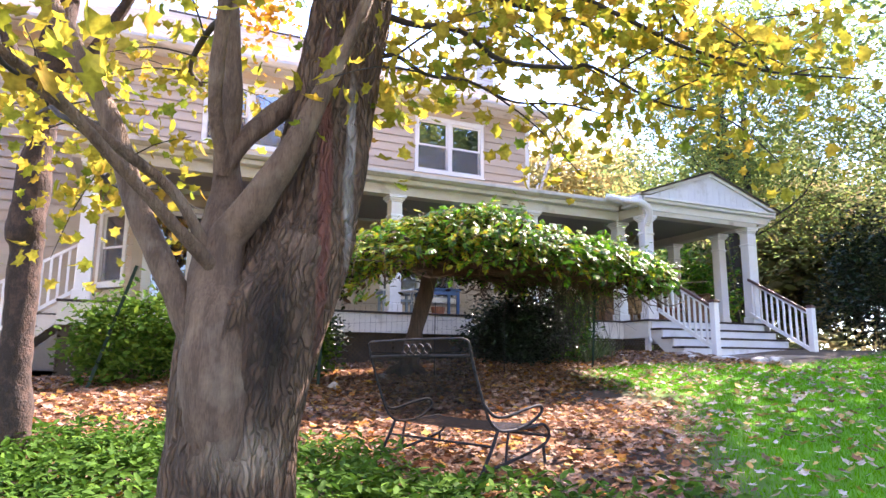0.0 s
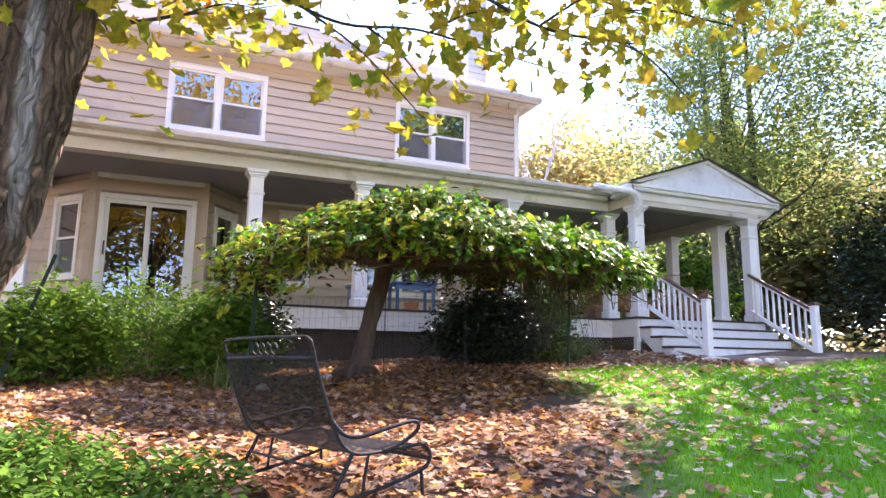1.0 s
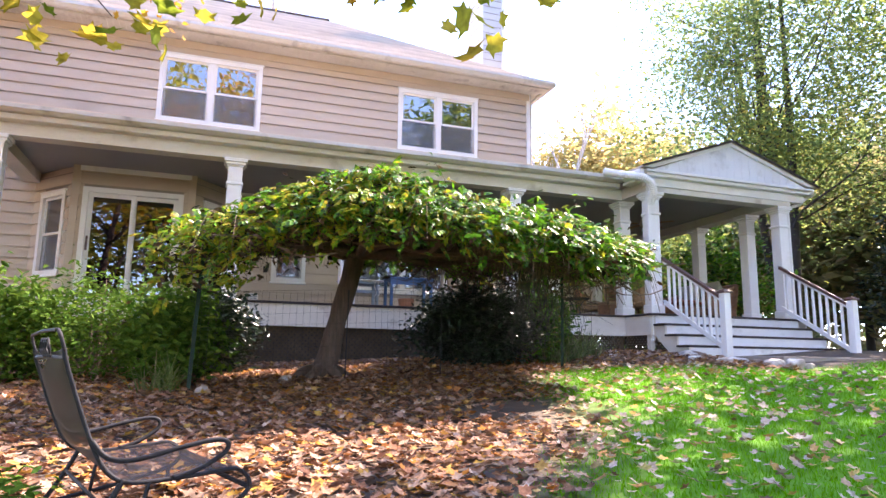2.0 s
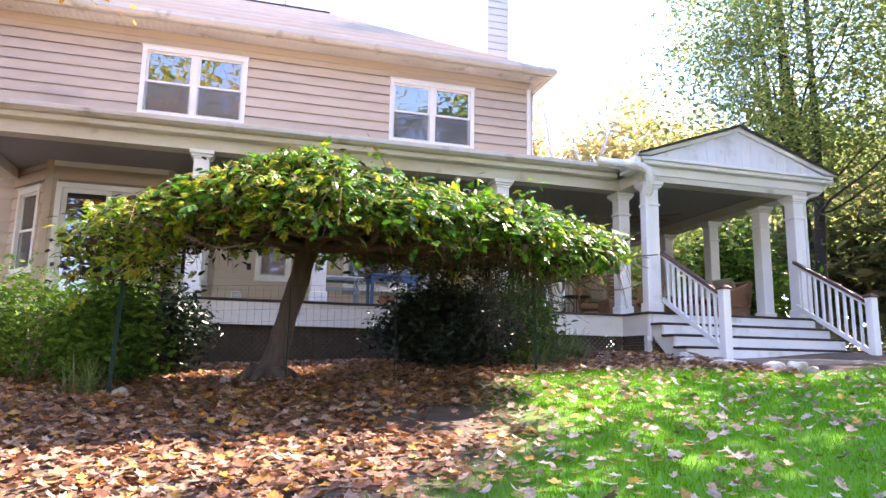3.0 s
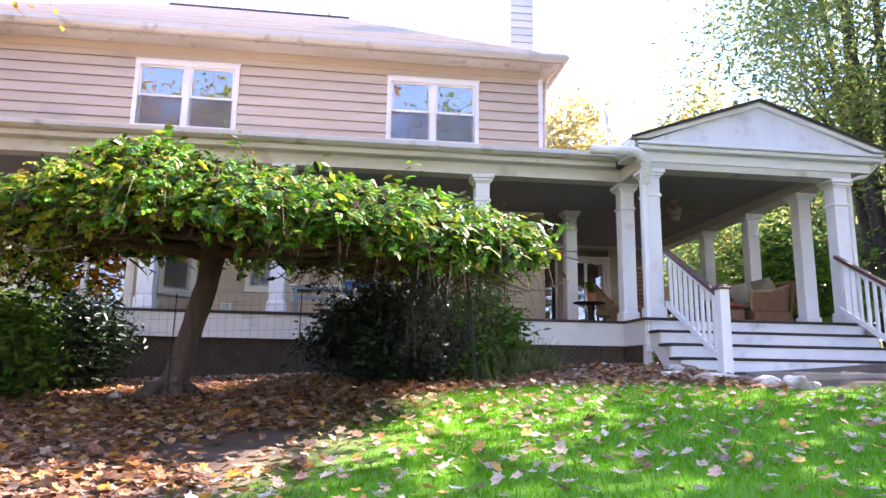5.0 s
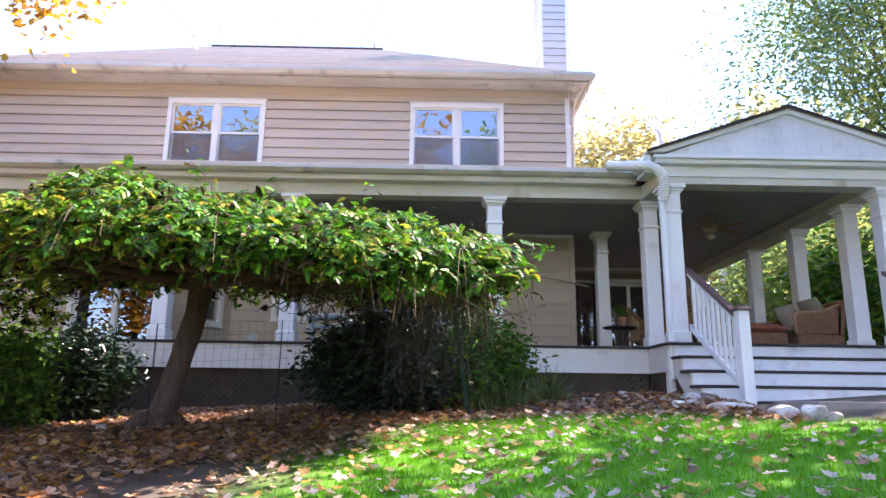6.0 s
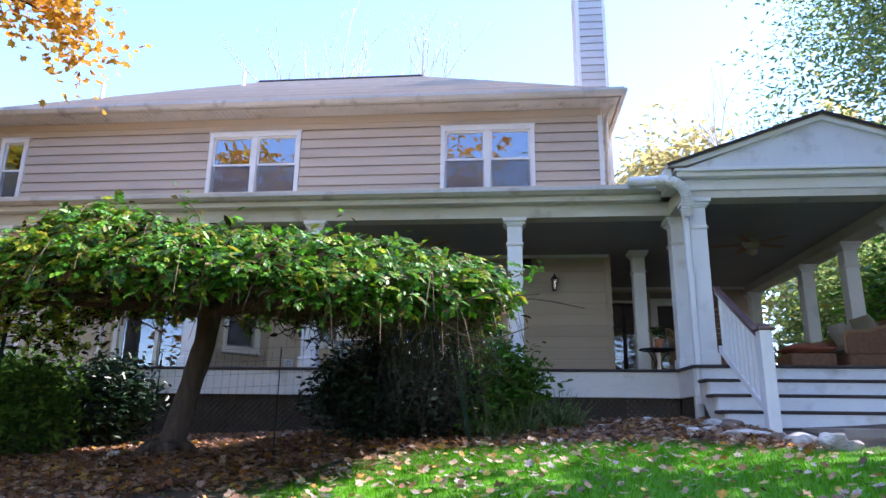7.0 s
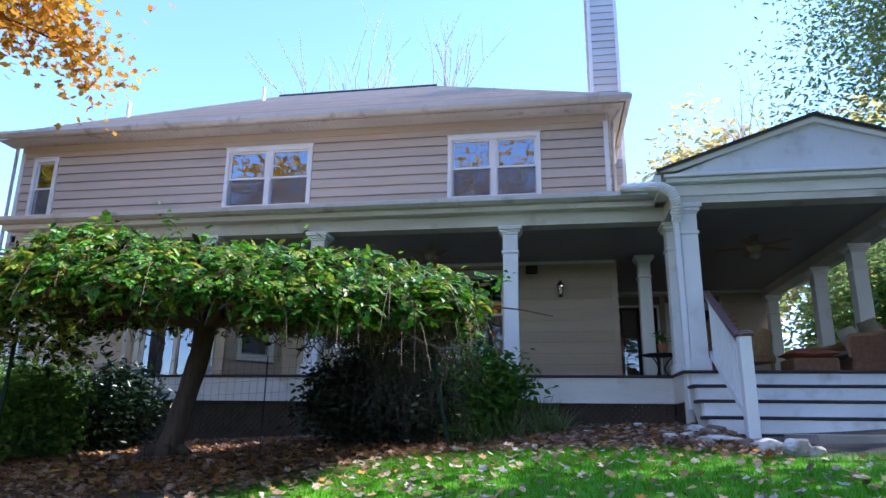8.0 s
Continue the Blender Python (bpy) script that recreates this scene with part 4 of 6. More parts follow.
LAWN_LEAF = leaf_mat("pale_fallen_leaves", [(0.60, 0.50, 0.40), (0.42, 0.27, 0.17), (0.66, 0.58, 0.50), (0.62, 0.32, 0.06), (0.52, 0.36, 0.26), (0.68, 0.61, 0.54), (0.30, 0.13, 0.07), (0.64, 0.46, 0.12), (0.58, 0.47, 0.38), (0.16, 0.08, 0.05), (0.60, 0.40, 0.24)], 0.7, 0.12, 0.15)
GRASS = leaf_mat("grass_blades", [(0.085, 0.310, 0.002), (0.115, 0.400, 0.003), (0.145, 0.470, 0.004), (0.090, 0.340, 0.002), (0.200, 0.470, 0.006)], 0.8, 0.4, 0.03)
REED = leaf_mat("strap_leaves", [(0.140, 0.220, 0.060), (0.220, 0.270, 0.100), (0.090, 0.160, 0.040), (0.300, 0.280, 0.140)], 0.6, 0.3, 0.15)


def leaves_at(rng, centres, per, spread, tilt=(0, 75), size=(0.05, 0.09), shape=OVAL, faces=OVAL_FACES, material=None, flat=1.0):
    """Leaves in loose sprays round the centres."""
    c = np.repeat(np.asarray(centres), per, axis=0)
    off = rng.normal(0, 1, c.shape) * spread
    off[:, 2] *= flat
    return scatter("leaves", shape, faces, place_all(turns(rng, len(c), *tilt, *size), c + off), material)


def in_ellipsoid(rng, count, centre, radii, shell=0.0, low=-1.0, lumps=0.25):
    """Points in a lumpy ellipsoid, none deeper than shell (0: all through, 1: surface alone)."""
    out = []
    while len(out) < count:
        d = rng.normal(0, 1, 3)
        d /= np.linalg.norm(d)
        if d[2] < low:
            continue
        r = (shell + (1 - shell) * rng.random()) ** 0.5
        r *= 1 + lumps * noise.noise(Vector(d * 2.3) + Vector((centre[0], centre[1], 0)))* 2
        out.append([centre[k] + d[k] * r * radii[k] for k in range(3)])
    return np.array(out)


def limb(name, parent, pts, radii, material, n=10, rough=0.12, steps=5, label=""):
    line, rad = smooth_line(pts, radii, steps)
    return part(name, tube(bmesh.new(), line, rad, n, rough), material, parent, label, smooth=True)


def wander(rng, a, b, steps, amount):
    a, b = Vector(a), Vector(b)
    out = []
    for k in range(steps + 1):
        t = k / steps
        j = Vector(rng.normal(0, 1, 3)) * amount * math.sin(math.pi * min(t, 0.5) if t < 0.5 else math.pi * 0.5)
        out.append(a.lerp(b, t) + (j if 0 < k else Vector((0, 0, 0))))
    return out


def tree(name, label, x, y, height, crown, crown_z, leaf_material, clusters, per, leaf, seed, trunk_r=0.15, bark=DARK_BARK, category="tree", group="", limbs=9, spread=0.32, stems=1, shell=0.15, flat=0.7):
    """A broad tree: trunk, limbs reaching into a crown of leaf sprays."""
    rng = np.random.default_rng(seed)
    t = thing(name, label, category, (x, y, ground_z(x, y)), group=group)
    centre = (0, 0, crown_z)
    pts = in_ellipsoid(rng, clusters, centre, crown, shell)
    for s in range(stems):
        lean = rng.normal(0, 0.05, 2) * height
        base = (rng.normal(0, 0.25) * (stems > 1), rng.normal(0, 0.25) * (stems > 1), -0.15)
        top = (lean[0], lean[1], crown_z + crown[2] * 0.55)
        mid = Vector(base).lerp(Vector(top), 0.5) + Vector((rng.normal(0, 0.15), rng.normal(0, 0.15), 0))
        limb("trunk", t, [base, mid, top], [trunk_r, trunk_r * 0.7, trunk_r * 0.18], bark, 9, 0.1)
        for k in range(limbs):
            f = rng.uniform(0.3, 0.9)
            a = Vector(base).lerp(mid, f * 2) if f < 0.5 else mid.lerp(Vector(top), f * 2 - 1)
            b = Vector(pts[rng.integers(len(pts))])
            if b.z < a.z:
                b.z = a.z + 0.4
            r = trunk_r * 0.42 * (1.1 - f)
            limb("limb", t, wander(rng, a, b, 3, 0.18), [r, r * 0.7, r * 0.45, r * 0.15], bark, 5, 0.05, 3)
    me = leaves_at(rng, pts, per, spread, (0, 85), (leaf * 0.7, leaf * 1.3), material=leaf_material, flat=flat)
    part("crown", me, None, t)
    return t


# ---- maple in front ----
def build_maple():
    my = 2.65
    t = thing("maple_tree", "leaning old maple with furrowed grey-brown bark and yellow leaves", "tree", (0, 0, 0))
    # trunk with a buttressed foot
    pts = [(0.30, my, 0.40), (0.29, my, 0.72), (0.28, my, 1.03), (0.285, my, 1.27), (0.31, my, 1.52), (0.36, my, 1.74), (0.46, my, 1.93), (0.54, my, 2.17), (0.60, my, 2.47), (0.65, my, 2.80), (0.70, my, 3.12), (0.80, my + 0.1, 3.9), (0.95, my + 0.3, 5.2), (1.2, my + 0.4, 7.0)]
    rad = [0.34, 0.285, 0.245, 0.232, 0.25, 0.262, 0.225, 0.187, 0.170, 0.165, 0.165, 0.14, 0.11, 0.05]
    line, rr = smooth_line(pts, rad, 16)
    bm = bmesh.new()
    n, rings = 132, []
    for p, r in zip(line, rr):
        ring = []
        for k in range(n):
            a = 2 * math.pi * k / n
            q = Vector((math.cos(a), math.sin(a), 0))
            fold = noise.noise(Vector((math.cos(a) * 1.3 + 5, math.sin(a) * 1.3, p.z * 0.55)))
            ridge = abs(noise.noise(Vector((math.cos(a) * 5.5, math.sin(a) * 5.5, p.z * 1.6 + 3)))) - 0.22
            plate = noise.noise(Vector((math.cos(a) * 16, math.sin(a) * 16, p.z * 5)))
            ring.append(bm.verts.new(p + q * (r * (1 + 0.12 * fold) - 0.05 * ridge + 0.008 * plate)))
        rings.append(ring)
    for a, b in zip(rings, rings[1:]):
        for k in range(n):
            bm.faces.new((a[k], a[(k + 1) % n], b[(k + 1) % n], b[k]))
    bm.faces.new(rings[-1])
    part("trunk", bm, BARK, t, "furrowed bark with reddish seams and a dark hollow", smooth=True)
    # healed branch collar and dark hollow on the near side
    bm = bmesh.new()
    bmesh.ops.create_uvsphere(bm, u_segments=20, v_segments=12, radius=1.0)
    bmesh.ops.transform(bm, matrix=Matrix.Translation((0.46, 2.475, 1.97)) @ Matrix.Diagonal((0.085, 0.05, 0.075, 1)), verts=bm.verts)
    for v in bm.verts:
        v.co += v.normal * 0.012 * noise.noise(v.co * 18)
    part("knot", bm, PALE_BARK, t, "smooth healed branch scar", smooth=True)
    def arm(pts, radii, material=PALE_BARK, name="limb", n=14, rough=0.10):
        return limb(name, t, pts, radii, material, n, rough, 7)
    arm([(0.24, 2.55, 1.15), (0.21, 2.52, 1.45), (0.20, 2.53, 1.66), (0.18, 2.58, 1.85), (0.19, 2.62, 2.0), (0.21, 2.65, 2.21), (0.20, 2.65, 2.36), (0.20, 2.65, 2.65), (0.17, 2.65, 3.01), (0.1, 2.7, 3.8), (0.0, 2.8, 5.0)], [0.10, 0.13, 0.125, 0.10, 0.085, 0.058, 0.052, 0.044, 0.041, 0.035, 0.02])
    arm([(0.19, 2.62, 2.26), (0.18, 2.60, 2.33), (0.14, 2.55, 2.48), (0.13, 2.5, 2.64), (0.14, 2.45, 2.89), (0.16, 2.4, 3.4)], [0.03, 0.028, 0.026, 0.027, 0.026, 0.018])
    arm([(0.17, 2.56, 1.55), (0.10, 2.58, 1.70), (0.01, 2.6, 1.88), (-0.1, 2.65, 2.11), (-0.2, 2.7, 2.41), (-0.35, 2.75, 2.70), (-0.47, 2.8, 2.92), (-0.8, 2.9, 3.5)], [0.07, 0.058, 0.047, 0.043, 0.039, 0.038, 0.035, 0.02])
    arm([(0.19, 2.53, 1.86), (0.15, 2.5, 1.90), (0.0, 2.4, 2.03), (-0.2, 2.3, 2.21), (-0.35, 2.2, 2.34), (-0.47, 2.1, 2.40), (-0.8, 1.95, 2.6)], [0.034, 0.027, 0.022, 0.019, 0.017, 0.015, 0.01])
    arm([(0.18, 2.57, 1.92), (0.14, 2.55, 1.96), (0.02, 2.5, 2.14), (-0.19, 2.4, 2.27), (-0.41, 2.3, 2.39), (-0.51, 2.3, 2.46), (-0.9, 2.2, 2.7)], [0.03, 0.023, 0.021, 0.02, 0.017, 0.015, 0.01])
    arm([(0.19, 2.55, 1.80), (0.21, 2.55, 2.0), (0.30, 2.48, 2.14), (0.42, 2.43, 2.36), (0.53, 2.42, 2.62), (0.66, 2.4, 2.95), (0.8, 2.35, 3.4)], [0.09, 0.07, 0.061, 0.049, 0.034, 0.025, 0.015])
    arm([(0.20, 2.62, 2.29), (0.23, 2.62, 2.36), (0.30, 2.65, 2.47), (0.43, 2.7, 2.61), (0.55, 2.7, 2.72)], [0.03, 0.032, 0.041, 0.048, 0.05])
    # long thin boughs carrying the leaves over the lawn
    rng = np.random.default_rng(7)
    ends = []
    def bough(pts, r0, sub=7):
        full = []
        for p, q in zip(pts, pts[1:]):
            p, q = Vector(p), Vector(q)
            full += [p, p.lerp(q, 0.5) + Vector(rng.normal(0, 0.045, 3))]
        pts = full + [Vector(pts[-1])]
        radii = [r0 * (1 - 0.8 * k / (len(pts) - 1)) for k in range(len(pts))]
        limb("bough", t, pts, radii, DARK_BARK, 6, 0.05, 5)
        line, _ = smooth_line(pts, radii, 6)
        for k in range(sub):
            p = line[int(len(line) * (0.25 + 0.73 * k / sub))]
            d = Vector((rng.normal(0.25, 0.5), rng.normal(0, 0.5), rng.normal(0.1, 0.16)))
            q = p + d.normalized() * rng.uniform(0.3, 0.65)
            limb("twig", t, [p, p.lerp(q, 0.5) + Vector((0, 0, 0.04)), q], [0.006, 0.004, 0.002], DARK_BARK, 4, 0, 3)
            for s in np.linspace(0.3, 1.05, 5):
                ends.append(p.lerp(q, s))
        for p in line[len(line) // 3::3]:
            ends.append(p)
    bough([(0.62, 2.5, 2.80), (0.88, 2.6, 2.89), (1.29, 2.7, 2.89), (1.92, 2.8, 2.92), (2.72, 2.9, 2.92)], 0.013)
    bough([(0.72, 2.6, 3.2), (1.3, 2.4, 3.25), (2.0, 2.3, 3.15), (2.7, 2.2, 3.02), (3.3, 2.1, 3.05)], 0.02)
    bough([(0.75, 2.7, 3.4), (1.4, 2.9, 3.5), (2.2, 3.0, 3.55), (3.0, 3.0, 3.5), (3.8, 2.9, 3.4)], 0.022)
    bough([(0.75, 2.7, 3.5), (1.0, 3.4, 3.8), (1.3, 4.2, 4.1), (1.7, 5.0, 4.3)], 0.02)
    bough([(0.72, 2.6, 3.3), (1.1, 1.9, 3.4), (1.7, 1.5, 3.4), (2.5, 1.3, 3.3), (3.2, 1.2, 3.4)], 0.02)
    bough([(0.75, 2.7, 3.5), (1.4, 3.0, 3.6), (2.1, 3.2, 3.66), (2.9, 3.3, 3.68), (3.6, 3.3, 3.62)], 0.02, 9)
    bough([(0.72, 2.6, 3.1), (1.2, 2.6, 3.08), (1.8, 2.6, 3.02), (2.4, 2.65, 2.97), (2.9, 2.6, 2.97)], 0.018, 9)
    bough([(0.75, 2.7, 3.5), (1.3, 3.3, 3.85), (1.9, 3.9, 4.15), (2.5, 4.3, 4.35)], 0.02, 7)
    bough([(0.75, 2.6, 3.6), (1.5, 2.5, 3.6), (2.4, 2.6, 3.6), (3.2, 2.8, 3.55), (4.0, 3.0, 3.5)], 0.02, 10)
    bough([(0.5, 2.75, 2.74), (0.85, 3.1, 2.86), (1.15, 3.4, 3.12), (1.5, 3.7, 3.4)], 0.012, 3)
    bough([(-0.1, 2.65, 2.2), (-0.2, 3.2, 2.32), (-0.3, 3.8, 2.5), (-0.2, 4.5, 2.65)], 0.013, 4)
    bough([(-0.2, 2.7, 2.42), (-0.5, 3.4, 2.7), (-0.7, 4.2, 2.95), (-0.6, 5.0, 3.1)], 0.015, 6)
    bough([(-0.4, 2.2, 2.37), (-0.55, 1.9, 2.45), (-0.7, 1.6, 2.5)], 0.008, 4)
    bough([(0.2, 2.65, 2.9), (0.1, 3.4, 3.1), (0.2, 4.3, 3.3), (0.3, 5.2, 3.6)], 0.02, 6)
    bough([(0.15, 2.5, 3.0), (0.3, 2.0, 3.2), (0.6, 1.6, 3.3)], 0.012, 6)
    pts = np.array([tuple(p) for p in ends])
    me = leaves_at(rng, pts, 7, 0.12, (10, 100), (0.04, 0.09), MAPLE, MAPLE_FACES, MAPLE_LEAF)
    part("crown", me, None, t, "yellow and yellow-green maple leaves")
    # high crown, over the lawn and the roof's side of the view
    hi = in_ellipsoid(rng, 620, (1.2, 2.6, 8.4), (4.4, 3.4, 4.0), 0.1)
    for k in range(10):
        b = Vector(hi[rng.integers(len(hi))])
        limb("limb", t, wander(rng, (0.85, 2.8, 4.3), b, 3, 0.2), [0.05, 0.035, 0.022, 0.008], DARK_BARK, 6, 0.05, 3)
    part("crown", leaves_at(rng, hi, 14, 0.3, (0, 80), (0.08, 0.14), MAPLE, MAPLE_FACES, MAPLE_LEAF), None, t, "yellow maple leaves high up")


build_maple()


def build_small_tree():
    t = thing("young_tree", "slim tree with rough reddish-brown bark", "tree", (0, 0, 0))
    limb("trunk", t, [(-0.76, 5.4, 0.6), (-0.77, 5.4, 1.0), (-0.80, 5.4, 1.7), (-0.80, 5.42, 2.3), (-0.82, 5.4, 2.5), (-0.80, 5.4, 3.0), (-0.78, 5.4, 3.8), (-0.6, 5.5, 5.2), (-0.3, 5.7, 7.0)], [0.15, 0.125, 0.105, 0.10, 0.135, 0.10, 0.10, 0.08, 0.03], RED_BARK, 16, 0.2, 8, "reddish flaking bark with a burl")
    limb("limb", t, [(-0.79, 5.4, 3.3), (-1.0, 5.5, 3.7), (-1.3, 5.6, 4.4)], [0.07, 0.05, 0.03], RED_BARK, 8)
    limb("limb", t, [(-0.78, 5.4, 3.5), (-0.5, 5.4, 3.9), (-0.1, 5.3, 4.8)], [0.07, 0.05, 0.03], RED_BARK, 8)
    rng = np.random.default_rng(12)
    hi = in_ellipsoid(rng, 130, (-0.6, 5.8, 6.6), (2.2, 2.3, 1.8), 0.1)
    for k in range(5):
        b = Vector(hi[rng.integers(len(hi))])
        limb("limb", t, wander(rng, (-0.55, 5.5, 4.8), b, 3, 0.15), [0.04, 0.03, 0.02, 0.006], RED_BARK, 5, 0.05, 3)
    part("crown", leaves_at(rng, hi, 14, 0.28, (0, 80), (0.07, 0.12), MAPLE, MAPLE_FACES, ORANGE_LEAF), None, t, "orange and yellow leaves")
    # a bough that reaches over the vine arbour
    pts = [(-0.4, 5.6, 6.0), (0.2, 7.0, 6.6), (0.8, 8.5, 6.9), (1.35, 9.6, 6.85)]
    limb("bough", t, pts, [0.05, 0.035, 0.02, 0.006], RED_BARK, 6)
    line, _ = smooth_line(pts, [1, 1, 1, 1], 8)
    c = [tuple(p + Vector(rng.normal(0, 0.28, 3))) for p in line[6:] for k in range(7)]
    c += [(0.6 + rng.normal(0, 0.45), 8.6 + rng.normal(0, 0.5), 7.9 + rng.normal(0, 0.4)) for k in range(150)]
    part("crown", leaves_at(rng, c, 11, 0.16, (0, 85), (0.08, 0.14), MAPLE, MAPLE_FACES, ORANGE_LEAF), None, t)


build_small_tree()


# ---- vine arbour ----
def spray_shape():
    """Seven leaflets along a drooping stalk."""
    v, f = [], []
    for k, (at, turn, size) in enumerate(((0.25, 62, 0.42), (0.27, -62, 0.42), (0.5, 52, 0.46), (0.52, -52, 0.46), (0.74, 42, 0.44), (0.76, -42, 0.44), (0.85, 0, 0.46))):
        a = radians(turn)
        for x, y, z in OVAL:
            y *= 1.7
            v.append((at + size * (x * math.cos(a) - y * math.sin(a)), size * (x * math.sin(a) + y * math.cos(a)), size * z - 0.28 * (at + size * x * math.cos(a)) ** 2 - 0.12 * abs(size * x * math.sin(a))))
        f += [tuple(i + 6 * k for i in q) for q in OVAL_FACES]
    return v, f


SPRAY, SPRAY_FACES = spray_shape()


def hanging(rng, where, centre, size):
    """Frames for sprays that reach outwards from a centre and hang."""
    n = len(where)
    out = where[:, :2] - np.array(centre)
    out = out / np.maximum(np.linalg.norm(out, axis=1), 0.3)[:, None] * 0.7 + rng.normal(0, 0.75, (n, 2))
    x = np.concatenate([out, rng.uniform(-1.0, 0.35, (n, 1))], 1)
    x /= np.linalg.norm(x, axis=1)[:, None]
    up = np.stack([rng.normal(0, 0.35, n), rng.normal(-0.15, 0.35, n), np.ones(n)], 1)
    y = np.cross(up, x)
    y /= np.maximum(np.linalg.norm(y, axis=1), 1e-6)[:, None]
    s = rng.uniform(*size, n)[:, None]
    return np.stack([x * s, y * s, np.cross(x, y) * s], 1)


STEEL_GREEN = mat("green_stake_paint", (0.012, 0.042, 0.030), (0.02, 0.03, 0.024), 0.75, spec=0.15, bump=0.1)


def build_vine():
    t = thing("vine_tree", "wide umbrella-shaped vine with green leaves on a slanting trunk", "vine", (0, 0, 0))
    rng = np.random.default_rng(21)
    limb("trunk", t, [(3.42, 9.0, 1.25), (3.52, 9.0, 1.5), (3.58, 9.02, 1.7), (3.68, 9.02, 2.15), (3.78, 9.0, 2.55), (3.86, 8.95, 2.92), (3.9, 8.9, 3.1)], [0.24, 0.15, 0.125, 0.115, 0.115, 0.125, 0.08], VINE_BARK, 16, 0.15, 8)
    for k in range(6):
        a = k * 1.05
        limb("root", t, [(3.5, 9.0, 1.5), (3.5 + 0.22 * math.cos(a), 9 + 0.22 * math.sin(a), 1.46), (3.5 + 0.4 * math.cos(a), 9 + 0.4 * math.sin(a), 1.32)], [0.09, 0.06, 0.03], VINE_BARK, 7)
    def top(x, y):
        u, v = (x - 4.55) / (2.85 if x < 4.55 else 2.55), (y - 7.98) / 1.65
        r2 = u * u + v * v
        n = noise.noise(Vector((x * 0.9, y * 0.9, 3.0))) + 0.6 * noise.noise(Vector((x * 2.3, y * 2.3, 7.0)))
        hump = 0.18 * math.exp(-((x - 3.6) ** 2 + (y - 7.0) ** 2) / 0.5)
        return 2.83 + hump + 0.50 * max(0.0, 1 - r2) ** 0.7 + 0.17 * n - 0.09 * max(0.0, 2.9 - x) + 0.08 * (y - 8.0), r2
    # crooked limbs under the canopy
    for k in range(16):
        a = 2 * math.pi * k / 16 + rng.normal(0, 0.12)
        ex, ey = 4.55 + 2.6 * math.cos(a) * rng.uniform(0.6, 1), 7.98 + 1.5 * math.sin(a) * rng.uniform(0.6, 1)
        ez = top(ex, ey)[0] - 0.08
        w = wander(rng, (3.86, 8.92, 2.9), (ex, ey, ez), 5, 0.08)
        limb("limb", t, w, [0.07, 0.05, 0.04, 0.03, 0.022, 0.01], VINE_BARK, 7, 0.12, 4)
    # leaves: a domed layer, thicker and hanging at the rim
    c, extra = [], []
    while len(c) < 3600:
        x, y = rng.uniform(1.5, 7.5), rng.uniform(6.1, 10.2)
        z, r2 = top(x, y)
        edge = 1 + 0.16 * noise.noise(Vector((x * 1.3, y * 1.3, 8)))
        if r2 > edge:
            continue
        hang = rng.random() ** 2 * (0.11 + 0.16 * max(0, r2 - 0.35) + (0.35 if x < 2.5 and r2 > 0.4 else 0))
        c.append((x, y, z - hang + 0.05))
    c = np.array(c)
    sprays = rng.permutation(np.repeat(c, 6, axis=0))
    sprays += rng.normal(0, 0.09, sprays.shape) * (1, 1, 0.6)
    left = rng.random(len(sprays)) < np.clip((4.6 - sprays[:, 0]) * 0.36, 0.12, 0.8)
    thin = rng.random(len(sprays)) < np.clip((sprays[:, 0] - 1.5) * 0.45, 0.22, 1)
    for pick, material, label in ((~left & thin, VINE_LEAF, "green vine leaves hanging in sprays"), (left & thin, YELLOW_VINE, "yellowing vine leaves")):
        q = sprays[pick]
        part("crown", scatter("leaves", SPRAY, SPRAY_FACES, place_all(hanging(rng, q, (4.4, 8.3), (0.07, 0.135)), q), material), None, t, label)
    q = c[rng.random(len(c)) < 0.7]
    part("crown", leaves_at(rng, q, 3, 0.09, (0, 70), (0.06, 0.11), material=VINE_LEAF, flat=0.6), None, t, "broad green vine leaves")
    # Extra dark leaf layer that paints the shade under the vine.
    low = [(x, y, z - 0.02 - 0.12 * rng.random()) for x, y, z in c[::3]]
    part("undergrowth", leaves_at(rng, low, 5, 0.12, (0, 80), (0.06, 0.13), material=SHADED_LEAF, flat=0.6), None, t, "withered leaves, darkened to stand in for shade below the canopy")
    # stray shoots above and at the rim
    s = []
    for x, y, z in ((4.44, 7.26, 3.45), (7.25, 7.9, 2.95), (3.56, 6.75, 3.18), (2.6, 7.2, 2.9), (5.6, 7.0, 3.1), (6.4, 7.2, 2.98), (1.7, 8.0, 2.55), (5.0, 6.6, 3.0), (6.9, 8.6, 3.02), (2.0, 7.2, 2.6)):
        q = Vector((x + rng.normal(0, 0.12), y - 0.1, z + 0.18))
        limb("shoot", t, [(x, y, z - 0.25), (x, y, z), q], [0.006, 0.005, 0.003], VINE_BARK, 4, 0, 3)
        s += [tuple(Vector((x, y, z)).lerp(q, f)) for f in (0.2, 0.5, 0.8, 1.0)]
    part("crown", leaves_at(rng, s, 5, 0.05, (0, 60), (0.06, 0.10), material=VINE_LEAF), None, t)
    # dry hanging stems and a tangle below the leaves
    bm = bmesh.new()
    for k in range(900):
        x, y = rng.uniform(2.0, 7.1), rng.uniform(6.4, 9.8)
        z, r2 = top(x, y)
        if r2 > 1.02:
            continue
        ln = rng.uniform(0.15, 0.6) * (1.3 if x > 4.6 else 0.8)
        a = rng.uniform(0, 6.3)
        p = Vector((x, y, z + 0.06 - 0.2 * rng.random()))
